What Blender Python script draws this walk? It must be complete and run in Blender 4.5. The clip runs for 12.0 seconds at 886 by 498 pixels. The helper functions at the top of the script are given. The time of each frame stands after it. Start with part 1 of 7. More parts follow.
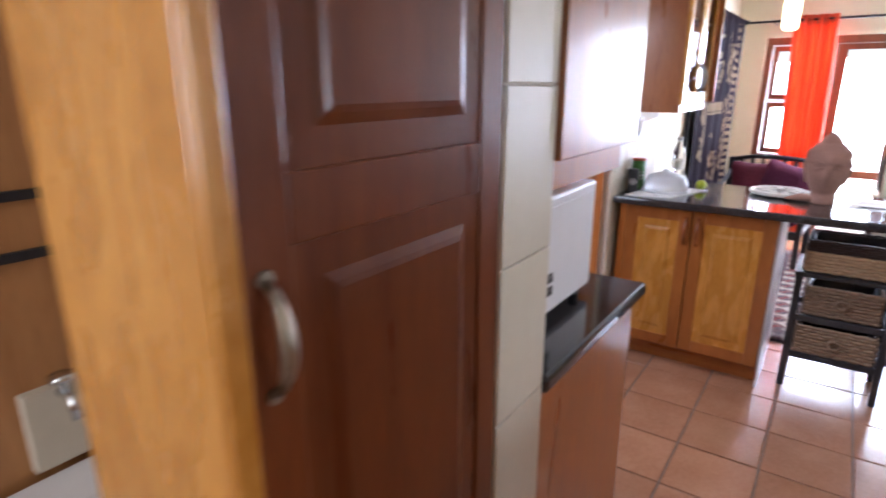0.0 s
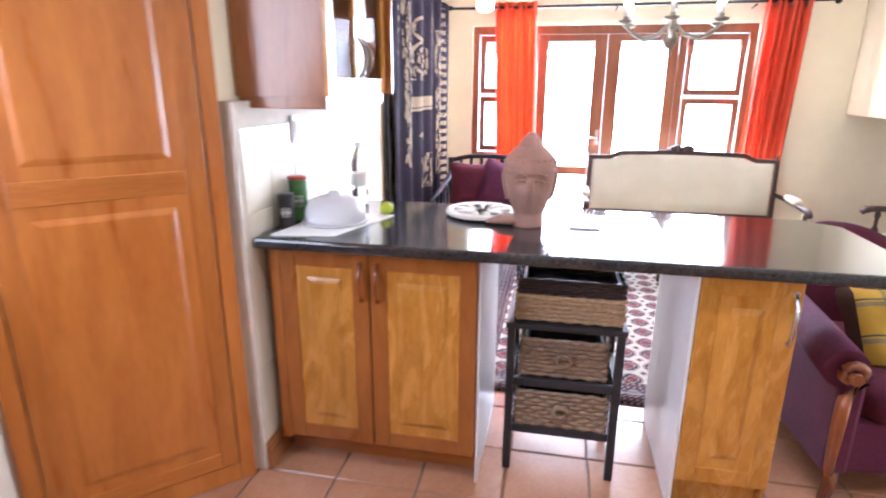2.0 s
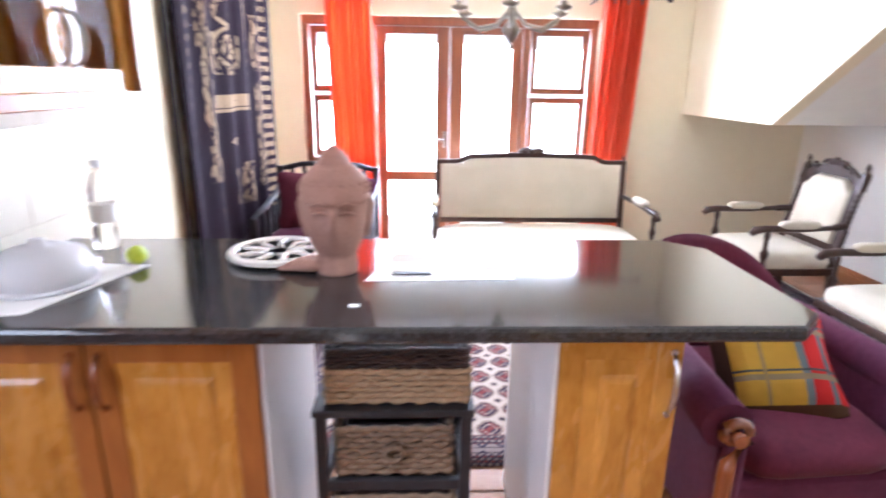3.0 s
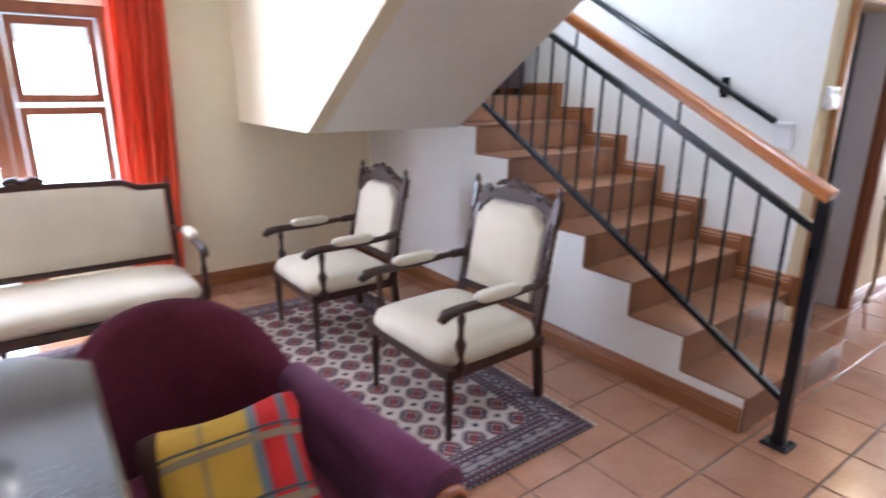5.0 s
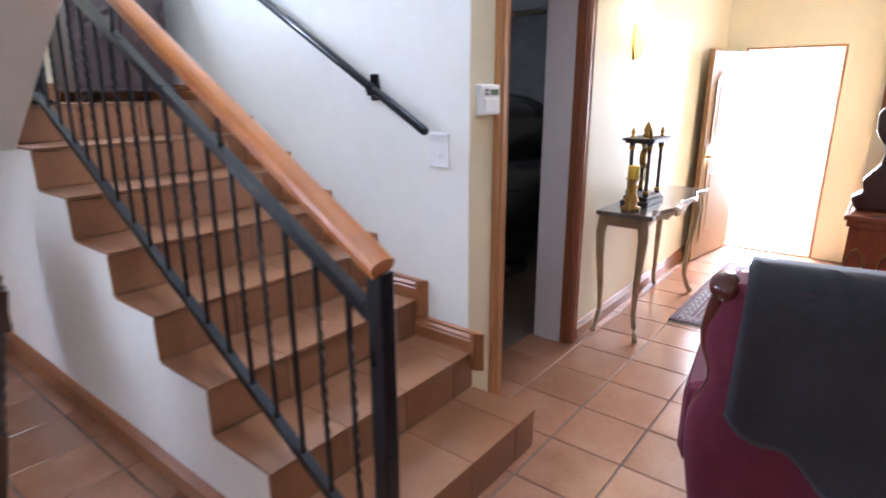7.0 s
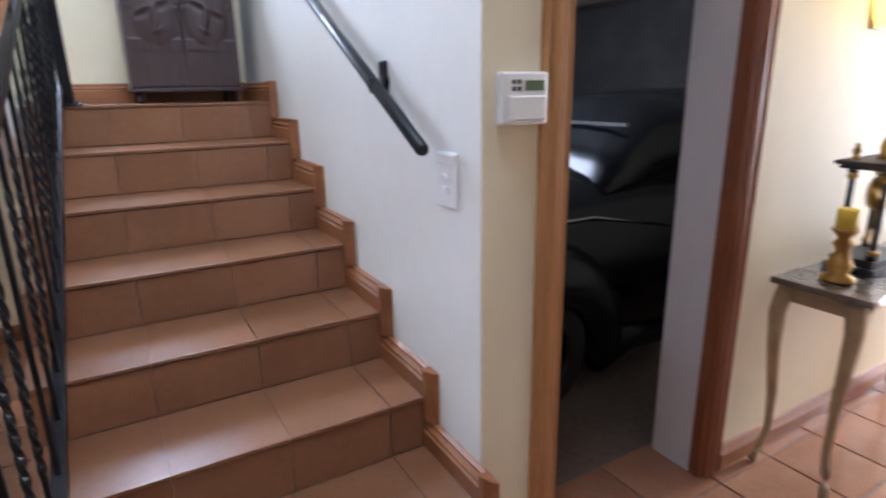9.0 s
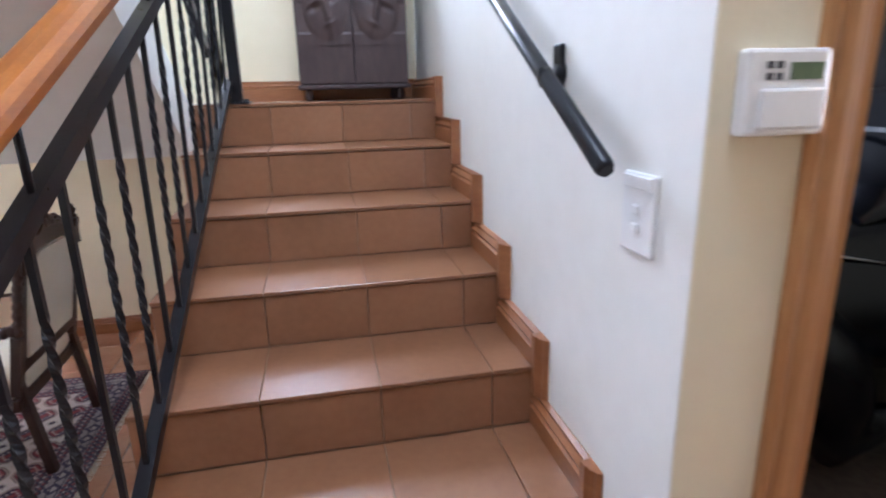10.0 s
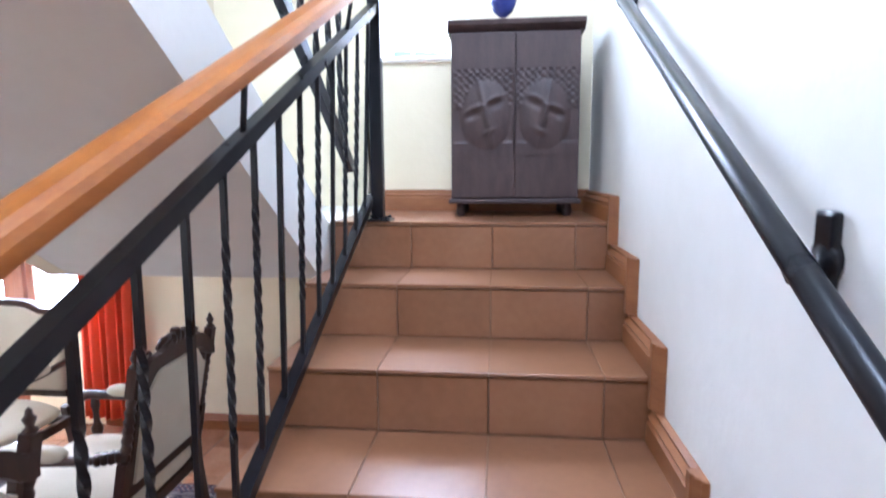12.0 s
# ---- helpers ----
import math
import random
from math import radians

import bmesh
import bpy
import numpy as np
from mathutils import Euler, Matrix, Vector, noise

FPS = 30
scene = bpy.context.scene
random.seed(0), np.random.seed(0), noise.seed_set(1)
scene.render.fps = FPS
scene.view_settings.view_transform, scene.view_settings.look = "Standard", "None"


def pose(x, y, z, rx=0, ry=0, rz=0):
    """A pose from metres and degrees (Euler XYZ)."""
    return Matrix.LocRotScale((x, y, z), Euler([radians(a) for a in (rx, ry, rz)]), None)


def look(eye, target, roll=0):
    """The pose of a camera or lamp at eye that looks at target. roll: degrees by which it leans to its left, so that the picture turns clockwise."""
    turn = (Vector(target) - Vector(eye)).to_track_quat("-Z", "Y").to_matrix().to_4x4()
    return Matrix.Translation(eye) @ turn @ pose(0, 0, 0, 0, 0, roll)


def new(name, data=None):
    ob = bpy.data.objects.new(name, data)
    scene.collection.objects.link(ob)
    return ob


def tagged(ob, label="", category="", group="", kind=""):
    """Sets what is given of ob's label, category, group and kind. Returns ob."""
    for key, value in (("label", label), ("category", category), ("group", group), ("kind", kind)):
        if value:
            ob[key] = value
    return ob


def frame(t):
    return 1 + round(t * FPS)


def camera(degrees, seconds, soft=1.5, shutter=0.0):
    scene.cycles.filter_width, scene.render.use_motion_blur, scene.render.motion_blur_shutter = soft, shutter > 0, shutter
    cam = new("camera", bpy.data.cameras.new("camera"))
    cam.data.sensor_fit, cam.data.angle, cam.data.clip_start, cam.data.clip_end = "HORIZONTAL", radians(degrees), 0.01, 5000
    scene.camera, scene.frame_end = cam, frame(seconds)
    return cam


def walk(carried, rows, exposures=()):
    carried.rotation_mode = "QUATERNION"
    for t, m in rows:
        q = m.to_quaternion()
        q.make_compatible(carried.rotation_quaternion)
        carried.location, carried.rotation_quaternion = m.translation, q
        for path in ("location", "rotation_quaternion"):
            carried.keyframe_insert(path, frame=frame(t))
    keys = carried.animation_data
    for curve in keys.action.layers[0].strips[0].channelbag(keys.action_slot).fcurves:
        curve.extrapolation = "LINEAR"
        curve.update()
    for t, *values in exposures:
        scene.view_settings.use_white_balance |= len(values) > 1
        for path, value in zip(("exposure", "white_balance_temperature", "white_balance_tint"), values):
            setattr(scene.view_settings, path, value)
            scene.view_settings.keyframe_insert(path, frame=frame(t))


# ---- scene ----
cam = camera(76.25, 12.0, soft=1.9, shutter=0.5)
PATH = [
    (0.0, 0.000, 0.000, 1.538, 34.75, -16.26, 0.01),
    (0.5, -0.023, 0.296, 1.521, 27.13, -16.29, -0.19),
    (1.0, 0.017, 0.618, 1.514, 21.67, -16.27, -0.12),
    (1.5, 0.024, 0.957, 1.506, 16.37, -16.33, -0.23),
    (2.0, 0.065, 1.293, 1.482, 11.34, -16.38, -0.30),
    (2.5, 0.123, 1.625, 1.478, 6.47, -16.50, -0.47),
    (3.0, 0.205, 1.906, 1.477, -2.28, -16.48, -0.84),
    (3.5, 0.377, 2.104, 1.477, -11.78, -16.40, -0.75),
    (3.7, 0.448, 2.180, 1.472, -14.99, -16.16, -0.69),
    (5.3, 1.347, 2.429, 1.520, -40.36, -16.16, -0.59),
    (5.5, 1.490, 2.450, 1.525, -42.97, -16.20, -0.65),
    (6.0, 1.907, 2.432, 1.510, -48.76, -16.11, -0.39),
    (6.5, 2.337, 2.380, 1.507, -50.73, -15.98, -0.02),
    (7.0, 2.733, 2.363, 1.510, -51.66, -15.82, 0.21),
    (7.2, 2.885, 2.347, 1.500, -51.50, -15.79, 0.24),
    (8.8, 3.851, 2.575, 1.492, -34.59, -15.89, 0.86),
    (9.0, 3.887, 2.603, 1.491, -30.28, -15.81, 0.97),
    (9.5, 3.999, 2.777, 1.486, -20.45, -15.68, 1.19),
    (10.0, 4.096, 2.991, 1.480, -12.23, -15.64, 1.35),
    (10.5, 4.201, 3.186, 1.489, -2.67, -15.48, 1.35),
    (11.0, 4.258, 3.304, 1.530, 3.36, -14.75, 0.90),
    (11.5, 4.256, 3.426, 1.570, 4.94, -12.18, 0.61),
    (12.0, 4.229, 3.508, 1.628, 5.65, -7.57, 0.31),
]
EXPOSURES = [(0.0,0.62,5450,16),(0.5,1.12,5450,16),(1.5,1.26,5450,16),(2.5,1.42,5450,16),(3.5,0.9,5450,16),(5.5,0.6,5400,16),(7.0,0.7,5300,16),(9.0,0.45,5350,16),(9.5,0.54,5350,16),(10.5,1.0,5250,16),(11.5,1.1,5150,16),(12.0,1.0,5150,16)]
walk(cam, [(t, pose(x, y, z, 90 + pitch, roll, yaw)) for t, x, y, z, yaw, pitch, roll in PATH], EXPOSURES)

# ---- sky, sun and lamps ----
world = bpy.data.worlds.new("world")
world.use_nodes = True
scene.world = world
_n = world.node_tree.nodes
_sky = _n.new("ShaderNodeTexSky")
_sky.sky_type = "NISHITA"
_sky.sun_disc = False
_sky.sun_elevation = radians(52)
_sky.sun_rotation = radians(60)
_n["Background"].inputs["Strength"].default_value = 0.15
world.node_tree.links.new(_sky.outputs[0], _n["Background"].inputs[0])


def lamp(name, kind, m, power, colour=(1, 1, 1), size=(1, 1), angle=0.5):
    data = bpy.data.lights.new(name, kind)
    data.energy, data.color = power, colour
    if kind == "AREA":
        data.shape, data.size, data.size_y = "RECTANGLE", size[0], size[1]
    if kind == "SUN":
        data.angle = radians(angle)
    if kind in ("POINT", "SPOT"):
        data.shadow_soft_size = size[0]
    ob = new(name, data)
    ob.matrix_world = m
    return ob


# the sun stands high over the front door's side
lamp("sun", "SUN", look((60, 30, 88), (0, 0, 0)), 4.5, (1.0, 0.95, 0.86), angle=0.6)
# daylight in the openings, and added fills where no opening is seen
lamp("daylight_lounge", "AREA", look((0.45, 7.05, 1.15), (0.45, 5.0, 0.6)), 210, (0.93, 0.96, 1.0), (2.4, 1.9))
lamp("daylight_door", "AREA", look((9.55, 3.40, 1.1), (6.0, 2.55, 0.3)), 250, (1.0, 0.96, 0.9), (0.5, 1.8))
lamp("daylight_landing", "AREA", look((3.79, 6.50, 2.68), (4.2, 5.0, 1.6)), 55, (0.85, 0.92, 1.0), (0.40, 0.9))
# added fill inside the garage, in front of a solid wall
lamp("garage_fill", "AREA", look((5.12, 6.0, 1.75), (6.7, 5.6, 1.0)), 15, (0.92, 0.95, 1.0), (0.8, 0.55))
# fill added high in the stairwell for unseen daylight; no opening is built
lamp("upper_daylight_fill", "AREA", look((4.05, 3.0, 4.6), (4.2, 5.2, 1.4)), 75, (0.85, 0.92, 1.0), (1.0, 1.0))
lamp("daylight_kitchen", "AREA", look((-1.50, 2.0, 1.55), (0.2, 2.25, 0.6)), 10, (0.95, 0.97, 1.0), (0.8, 1.0))
# added to light the larder's side panel; the window behind it is assumed
lamp("end_wall_fill", "AREA", look((-0.95, -2.0, 1.6), (-0.75, 1.5, 0.9)), 22, (1.0, 0.93, 0.80), (0.8, 1.0))
# kitchen downlights
DOWNLIGHTS = ((0.0, 2.45), (0.75, 2.35))
for x, y in DOWNLIGHTS:
    ob = lamp("downlight", "SPOT", look((x, y, 2.525), (x, y, 0)), 20, (1.0, 0.93, 0.82), (0.04,))
    ob.data.spot_size, ob.data.spot_blend = radians(88), 0.6

# ---- materials ----
def nodes(name):
    m = bpy.data.materials.new(name)
    m.use_nodes = True
    t = m.node_tree
    return m, t.nodes, t.links, t.nodes["Principled BSDF"]


def surface(name, dark, light, rough=0.5, scale=6.0, stretch=(1, 1, 1), bump=0.1, bump_scale=60.0, metal=0.0,
            coat=0.0, detail=6.0, fine=None, per_object=0.0, sheen=0.0, rough_var=0.08, distort=0.0, bump_dist=0.002):
    """A painted, wooden or stone surface: a large variation, a fine grain, uneven gloss and fine relief."""
    m, n, l, b = nodes(name)
    co = n.new("ShaderNodeTexCoord")
    mp = n.new("ShaderNodeMapping")
    mp.inputs["Scale"].default_value = stretch
    l.new(co.outputs["Object"], mp.inputs["Vector"])
    if per_object:
        seed = n.new("ShaderNodeObjectInfo")
        shift = n.new("ShaderNodeMath")
        shift.operation = "MULTIPLY"
        shift.inputs[1].default_value = 40.0
        l.new(seed.outputs["Random"], shift.inputs[0])
        l.new(shift.outputs[0], mp.inputs["Location"])
    a = n.new("ShaderNodeTexNoise")
    a.inputs["Scale"].default_value, a.inputs["Detail"].default_value, a.inputs["Distortion"].default_value = scale, detail, distort
    l.new(mp.outputs[0], a.inputs["Vector"])
    f = n.new("ShaderNodeTexNoise")
    f.inputs["Scale"].default_value, f.inputs["Detail"].default_value = fine or scale * 9, 4
    l.new(mp.outputs[0], f.inputs["Vector"])
    mix = n.new("ShaderNodeMath")
    mix.operation = "MULTIPLY_ADD"
    mix.inputs[1].default_value = 0.35
    l.new(f.outputs["Fac"], mix.inputs[0])
    half = n.new("ShaderNodeMath")
    half.operation = "MULTIPLY"
    half.inputs[1].default_value = 0.65
    l.new(a.outputs["Fac"], half.inputs[0])
    l.new(half.outputs[0], mix.inputs[2])
    r = n.new("ShaderNodeValToRGB")
    r.color_ramp.elements[0].position, r.color_ramp.elements[1].position = 0.3, 0.7
    r.color_ramp.elements[0].color, r.color_ramp.elements[1].color = (*dark, 1), (*light, 1)
    l.new(mix.outputs[0], r.inputs[0])
    out = r.outputs[0]
    if per_object:
        info = n.new("ShaderNodeObjectInfo")
        hsv = n.new("ShaderNodeHueSaturation")
        mr = n.new("ShaderNodeMapRange")
        mr.inputs["To Min"].default_value, mr.inputs["To Max"].default_value = 1 - per_object, 1 + per_object
        l.new(info.outputs["Random"], mr.inputs["Value"])
        l.new(mr.outputs[0], hsv.inputs["Value"])
        l.new(out, hsv.inputs["Color"])
        out = hsv.outputs[0]
    l.new(out, b.inputs["Base Color"])
    rr = n.new("ShaderNodeMapRange")
    rr.inputs["To Min"].default_value, rr.inputs["To Max"].default_value = max(0.02, rough - rough_var), min(1, rough + rough_var)
    l.new(a.outputs["Fac"], rr.inputs["Value"])
    l.new(rr.outputs[0], b.inputs["Roughness"])
    b.inputs["Metallic"].default_value = metal
    b.inputs["Coat Weight"].default_value = coat
    b.inputs["Coat Roughness"].default_value = 0.12
    b.inputs["Sheen Weight"].default_value = sheen
    if bump:
        bn = n.new("ShaderNodeTexNoise")
        bn.inputs["Scale"].default_value, bn.inputs["Detail"].default_value = bump_scale, 5
        l.new(mp.outputs[0], bn.inputs["Vector"])
        bu = n.new("ShaderNodeBump")
        bu.inputs["Strength"].default_value, bu.inputs["Distance"].default_value = bump, bump_dist
        l.new(bn.outputs["Fac"], bu.inputs["Height"])
        l.new(bu.outputs[0], b.inputs["Normal"])
    return m


CREAM = surface("cream_wall_paint", (0.74, 0.66, 0.47), (0.80, 0.72, 0.53), 0.62, 1.3, bump=0.25, bump_scale=45, rough_var=0.1, bump_dist=0.004)
WHITE_WALL = surface("white_wall_paint", (0.76, 0.75, 0.70), (0.83, 0.82, 0.78), 0.6, 1.5, bump=0.25, bump_scale=40, bump_dist=0.004)
CEILING = surface("ceiling_paint", (0.74, 0.73, 0.70), (0.80, 0.79, 0.76), 0.8, 1.2, bump=0.15, bump_scale=80)
WALL_TILE = surface("glazed_wall_tile", (0.55, 0.50, 0.40), (0.62, 0.57, 0.46), 0.4, 3.0, bump=0.05, bump_scale=12, per_object=0.03)
GROUT_PALE = surface("pale_grout", (0.56, 0.51, 0.43), (0.66, 0.61, 0.53), 0.9, 20)
TERRACOTTA = surface("glazed_terracotta_tile", (0.28, 0.128, 0.068), (0.40, 0.205, 0.122), 0.2, 4.0, coat=0.3, detail=3.0, bump=0.12, bump_scale=25, per_object=0.09, fine=60, rough_var=0.05)
TERRA_STAIR = surface("terracotta_stair_tile", (0.195, 0.083, 0.036), (0.27, 0.125, 0.060), 0.3, 3.0, coat=0.35, detail=2.0, bump=0.08, bump_scale=25, per_object=0.06, fine=40, rough_var=0.03)
GROUT_TAN = surface("tan_grout", (0.24, 0.15, 0.095), (0.34, 0.23, 0.16), 0.9, 30)
GROUT = surface("grey_grout", (0.12, 0.085, 0.065), (0.2, 0.15, 0.12), 0.9, 30)
CHERRY = surface("varnished_cherry_wood", (0.29, 0.082, 0.012), (0.45, 0.160, 0.030), 0.3, 2.2, (7, 7, 0.9), bump=0.06, bump_scale=30, coat=0.35, per_object=0.06, distort=0.6)
# darker cherry copy for the larder door: its shade is in the colour
SHADED_CHERRY = surface("shaded_cherry_wood", (0.075, 0.016, 0.004), (0.15, 0.040, 0.009), 0.3, 2.2, (7, 7, 0.9), bump=0.06, bump_scale=30, per_object=0.06, distort=0.6)
SHADED_CHERRY.node_tree.nodes["Principled BSDF"].inputs["Specular IOR Level"].default_value = 0.3
CHERRY_X = surface("varnished_cherry_wood_across", (0.29, 0.082, 0.012), (0.45, 0.160, 0.030), 0.3, 2.2, (0.9, 7, 7), bump=0.06, bump_scale=30, coat=0.35, per_object=0.06, distort=0.6)
MAPLE = surface("amber_maple_panel", (0.35, 0.135, 0.016), (0.58, 0.275, 0.048), 0.27, 2.0, (5, 5, 1.6), bump=0.05, bump_scale=30, coat=0.4, per_object=0.06, distort=1.6)
CABINET_SIDE = surface("cherry_veneer_side", (0.22, 0.064, 0.010), (0.37, 0.130, 0.026), 0.3, 1.6, (5, 5, 1.2), bump=0.04, coat=0.3, distort=1.2)
WHITE_SIDE = surface("white_melamine", (0.62, 0.60, 0.60), (0.70, 0.68, 0.68), 0.35, 3, bump=0.02)
GRANITE = surface("black_polished_granite", (0.006, 0.006, 0.007), (0.05, 0.048, 0.05), 0.09, 90, bump=0.0, detail=8, rough_var=0.03, coat=0.3)
PINE = surface("oiled_skirting_wood", (0.21, 0.075, 0.025), (0.34, 0.14, 0.05), 0.42, 2.0, (1.2, 1.2, 8), bump=0.08, bump_scale=40)
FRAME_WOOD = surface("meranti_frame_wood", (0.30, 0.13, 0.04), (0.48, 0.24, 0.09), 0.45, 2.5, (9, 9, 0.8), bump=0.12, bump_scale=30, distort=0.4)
DOOR_WOOD = surface("honey_door_wood", (0.20, 0.105, 0.035), (0.30, 0.17, 0.062), 0.5, 2.5, (9, 9, 0.8), bump=0.12, bump_scale=30, distort=0.4)
# darker copy of the frame timber; at the garage doorway it paints in shade
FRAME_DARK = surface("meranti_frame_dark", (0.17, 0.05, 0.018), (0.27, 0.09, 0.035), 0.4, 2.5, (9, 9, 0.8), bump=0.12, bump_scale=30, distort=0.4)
MAHOGANY = surface("dark_carved_mahogany", (0.022, 0.009, 0.006), (0.06, 0.024, 0.013), 0.35, 5, (5, 5, 1), bump=0.15, bump_scale=60, coat=0.2)
DEEP_MAHOGANY = surface("dark_polished_mahogany", (0.05, 0.010, 0.008), (0.11, 0.026, 0.018), 0.2, 4, (4, 4, 1), bump=0.05, coat=0.6)
RED_MAHOGANY = surface("polished_red_mahogany", (0.16, 0.04, 0.012), (0.30, 0.09, 0.03), 0.22, 4, (4, 4, 1), bump=0.05, coat=0.6)
CREAM_CLOTH = surface("cream_woven_upholstery", (0.56, 0.50, 0.385), (0.66, 0.60, 0.48), 0.9, 4, bump=0.3, bump_scale=420, sheen=0.15, fine=160)
PURPLE = surface("purple_velvet", (0.085, 0.018, 0.050), (0.15, 0.036, 0.085), 0.75, 5, bump=0.25, bump_scale=220, sheen=0.06)
BURGUNDY = surface("burgundy_velvet", (0.080, 0.012, 0.026), (0.135, 0.024, 0.044), 0.75, 5, bump=0.25, bump_scale=220, sheen=0.04)
for _m in (PURPLE, BURGUNDY):
    _m.node_tree.nodes["Principled BSDF"].inputs["Specular IOR Level"].default_value = 0.15
BLACK_CLOTH = surface("black_throw_cloth", (0.010, 0.009, 0.013), (0.026, 0.024, 0.032), 0.9, 4, bump=0.4, bump_scale=90, sheen=0.1)
BLACK_IRON = surface("black_painted_iron", (0.005, 0.005, 0.007), (0.012, 0.012, 0.015), 0.3, 12, bump=0.08, bump_scale=60)
BLACK_IRON.node_tree.nodes["Principled BSDF"].inputs["Specular IOR Level"].default_value = 0.32
BLACK_WOOD = surface("black_stained_wood", (0.010, 0.011, 0.015), (0.03, 0.03, 0.036), 0.42, 4, (6, 6, 1), bump=0.15, bump_scale=50)
RAIL_WOOD = surface("varnished_handrail_wood", (0.31, 0.088, 0.010), (0.46, 0.160, 0.026), 0.38, 3, (8, 0.8, 8), bump=0.05, coat=0.12)
CHROME = surface("brushed_chrome", (0.55, 0.55, 0.56), (0.7, 0.7, 0.7), 0.22, 30, metal=1.0, bump=0.0)
BRASS = surface("aged_brass", (0.28, 0.17, 0.05), (0.48, 0.32, 0.10), 0.35, 25, metal=1.0, bump=0.05)
PEWTER = surface("antique_pewter_metal", (0.20, 0.17, 0.13), (0.36, 0.31, 0.24), 0.42, 25, metal=1.0, bump=0.05)
WHITE_PLASTIC = surface("white_plastic", (0.74, 0.74, 0.73), (0.80, 0.80, 0.79), 0.35, 6, bump=0.03)
APPLIANCE = surface("white_enamel", (0.70, 0.69, 0.71), (0.76, 0.75, 0.77), 0.3, 2, bump=0.02)
DARK_GAP = surface("dark_plastic", (0.02, 0.02, 0.022), (0.05, 0.05, 0.055), 0.5, 12)
PINK_STONE = surface("pink_brown_cast_stone", (0.26, 0.135, 0.10), (0.37, 0.21, 0.16), 0.75, 9, bump=0.4, bump_scale=90)
WICKER = surface("woven_seagrass", (0.30, 0.19, 0.10), (0.54, 0.38, 0.23), 0.75, 60, bump=0.5, bump_scale=120, per_object=0.1)
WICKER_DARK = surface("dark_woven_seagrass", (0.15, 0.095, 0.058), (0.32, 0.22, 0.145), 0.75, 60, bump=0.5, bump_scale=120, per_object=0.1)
LINER = surface("dark_basket_liner", (0.02, 0.010, 0.008), (0.05, 0.025, 0.02), 0.6, 40, bump=0.5)
PAPER = surface("white_paper", (0.72, 0.71, 0.69), (0.80, 0.79, 0.77), 0.6, 5, bump=0.02)
CERAMIC = surface("white_ceramic", (0.66, 0.63, 0.58), (0.78, 0.75, 0.71), 0.25, 8)
COBALT = surface("cobalt_glazed_ceramic", (0.02, 0.03, 0.16), (0.04, 0.06, 0.28), 0.15, 8, coat=0.5)
CARVED = surface("dark_carved_teak", (0.035, 0.020, 0.019), (0.075, 0.046, 0.042), 0.5, 8, (4, 4, 1), bump=0.35, bump_scale=45)
GILT = surface("worn_gilt_wood", (0.24, 0.17, 0.09), (0.42, 0.32, 0.18), 0.55, 14, bump=0.2, bump_scale=60)
MARBLE = surface("dark_brown_marble", (0.07, 0.06, 0.055), (0.24, 0.21, 0.19), 0.15, 7, bump=0.0, distort=2.5, coat=0.3)
CANDLE = surface("yellow_wax", (0.66, 0.48, 0.05), (0.76, 0.58, 0.09), 0.5, 12)
CAR_PAINT = surface("black_car_paint", (0.004, 0.005, 0.008), (0.009, 0.010, 0.014), 0.22, 3, bump=0.0, coat=0.4)
RUBBER = surface("black_rubber", (0.010, 0.010, 0.010), (0.022, 0.022, 0.022), 0.8, 40)
CONCRETE = surface("garage_concrete", (0.10, 0.095, 0.09), (0.17, 0.165, 0.155), 0.85, 3, bump=0.3, bump_scale=30)
BROWN_DOOR = surface("garage_door_timber", (0.15, 0.052, 0.024), (0.25, 0.095, 0.045), 0.5, 3, (1, 8, 8), bump=0.2)
EARTH = surface("pale_paving", (0.55, 0.53, 0.48), (0.66, 0.63, 0.58), 0.95, 0.8, bump=0.4, bump_scale=6)
GREEN_CAN = surface("green_printed_tin", (0.03, 0.13, 0.03), (0.08, 0.24, 0.05), 0.3, 25)
DARK_CAN = surface("dark_printed_tin", (0.012, 0.014, 0.018), (0.03, 0.032, 0.04), 0.3, 25)
LIME = surface("lime_plastic", (0.45, 0.55, 0.02), (0.55, 0.65, 0.04), 0.4, 25)
RED_LID = surface("red_lid_plastic", (0.40, 0.06, 0.03), (0.5, 0.09, 0.04), 0.4, 25)


def clear(name, colour=(1, 1, 1), rough=0.0, ior=1.45):
    m, n, l, b = nodes(name)
    b.inputs["Base Color"].default_value = (*colour, 1)
    b.inputs["Transmission Weight"].default_value = 1
    b.inputs["Roughness"].default_value = rough
    b.inputs["IOR"].default_value = ior
    return m


def glowing(name, colour, strength):
    m, n, l, b = nodes(name)
    b.inputs["Base Color"].default_value = (*colour, 1)
    b.inputs["Emission Color"].default_value = (*colour, 1)
    b.inputs["Emission Strength"].default_value = strength
    return m


GLASS = clear("window_glass", ior=1.05)
BOTTLE = clear("clear_bottle_plastic", (0.95, 0.97, 0.98), 0.05)
CLOUDY = clear("cloudy_plastic", (0.90, 0.89, 0.92), 0.4)
CLOUDY.node_tree.nodes["Principled BSDF"].inputs["Transmission Weight"].default_value = 0.45
AMBER_GLOW = glowing("amber_lamp_glass", (1.0, 0.72, 0.16), 1.7)
WARM_GLOW = glowing("frosted_lamp_glass", (1.0, 0.82, 0.45), 4.0)
LAMP_WHITE = glowing("lit_bulb", (1.0, 0.90, 0.72), 8.0)
LCD = surface("green_lcd", (0.10, 0.15, 0.09), (0.14, 0.19, 0.11), 0.2, 20)

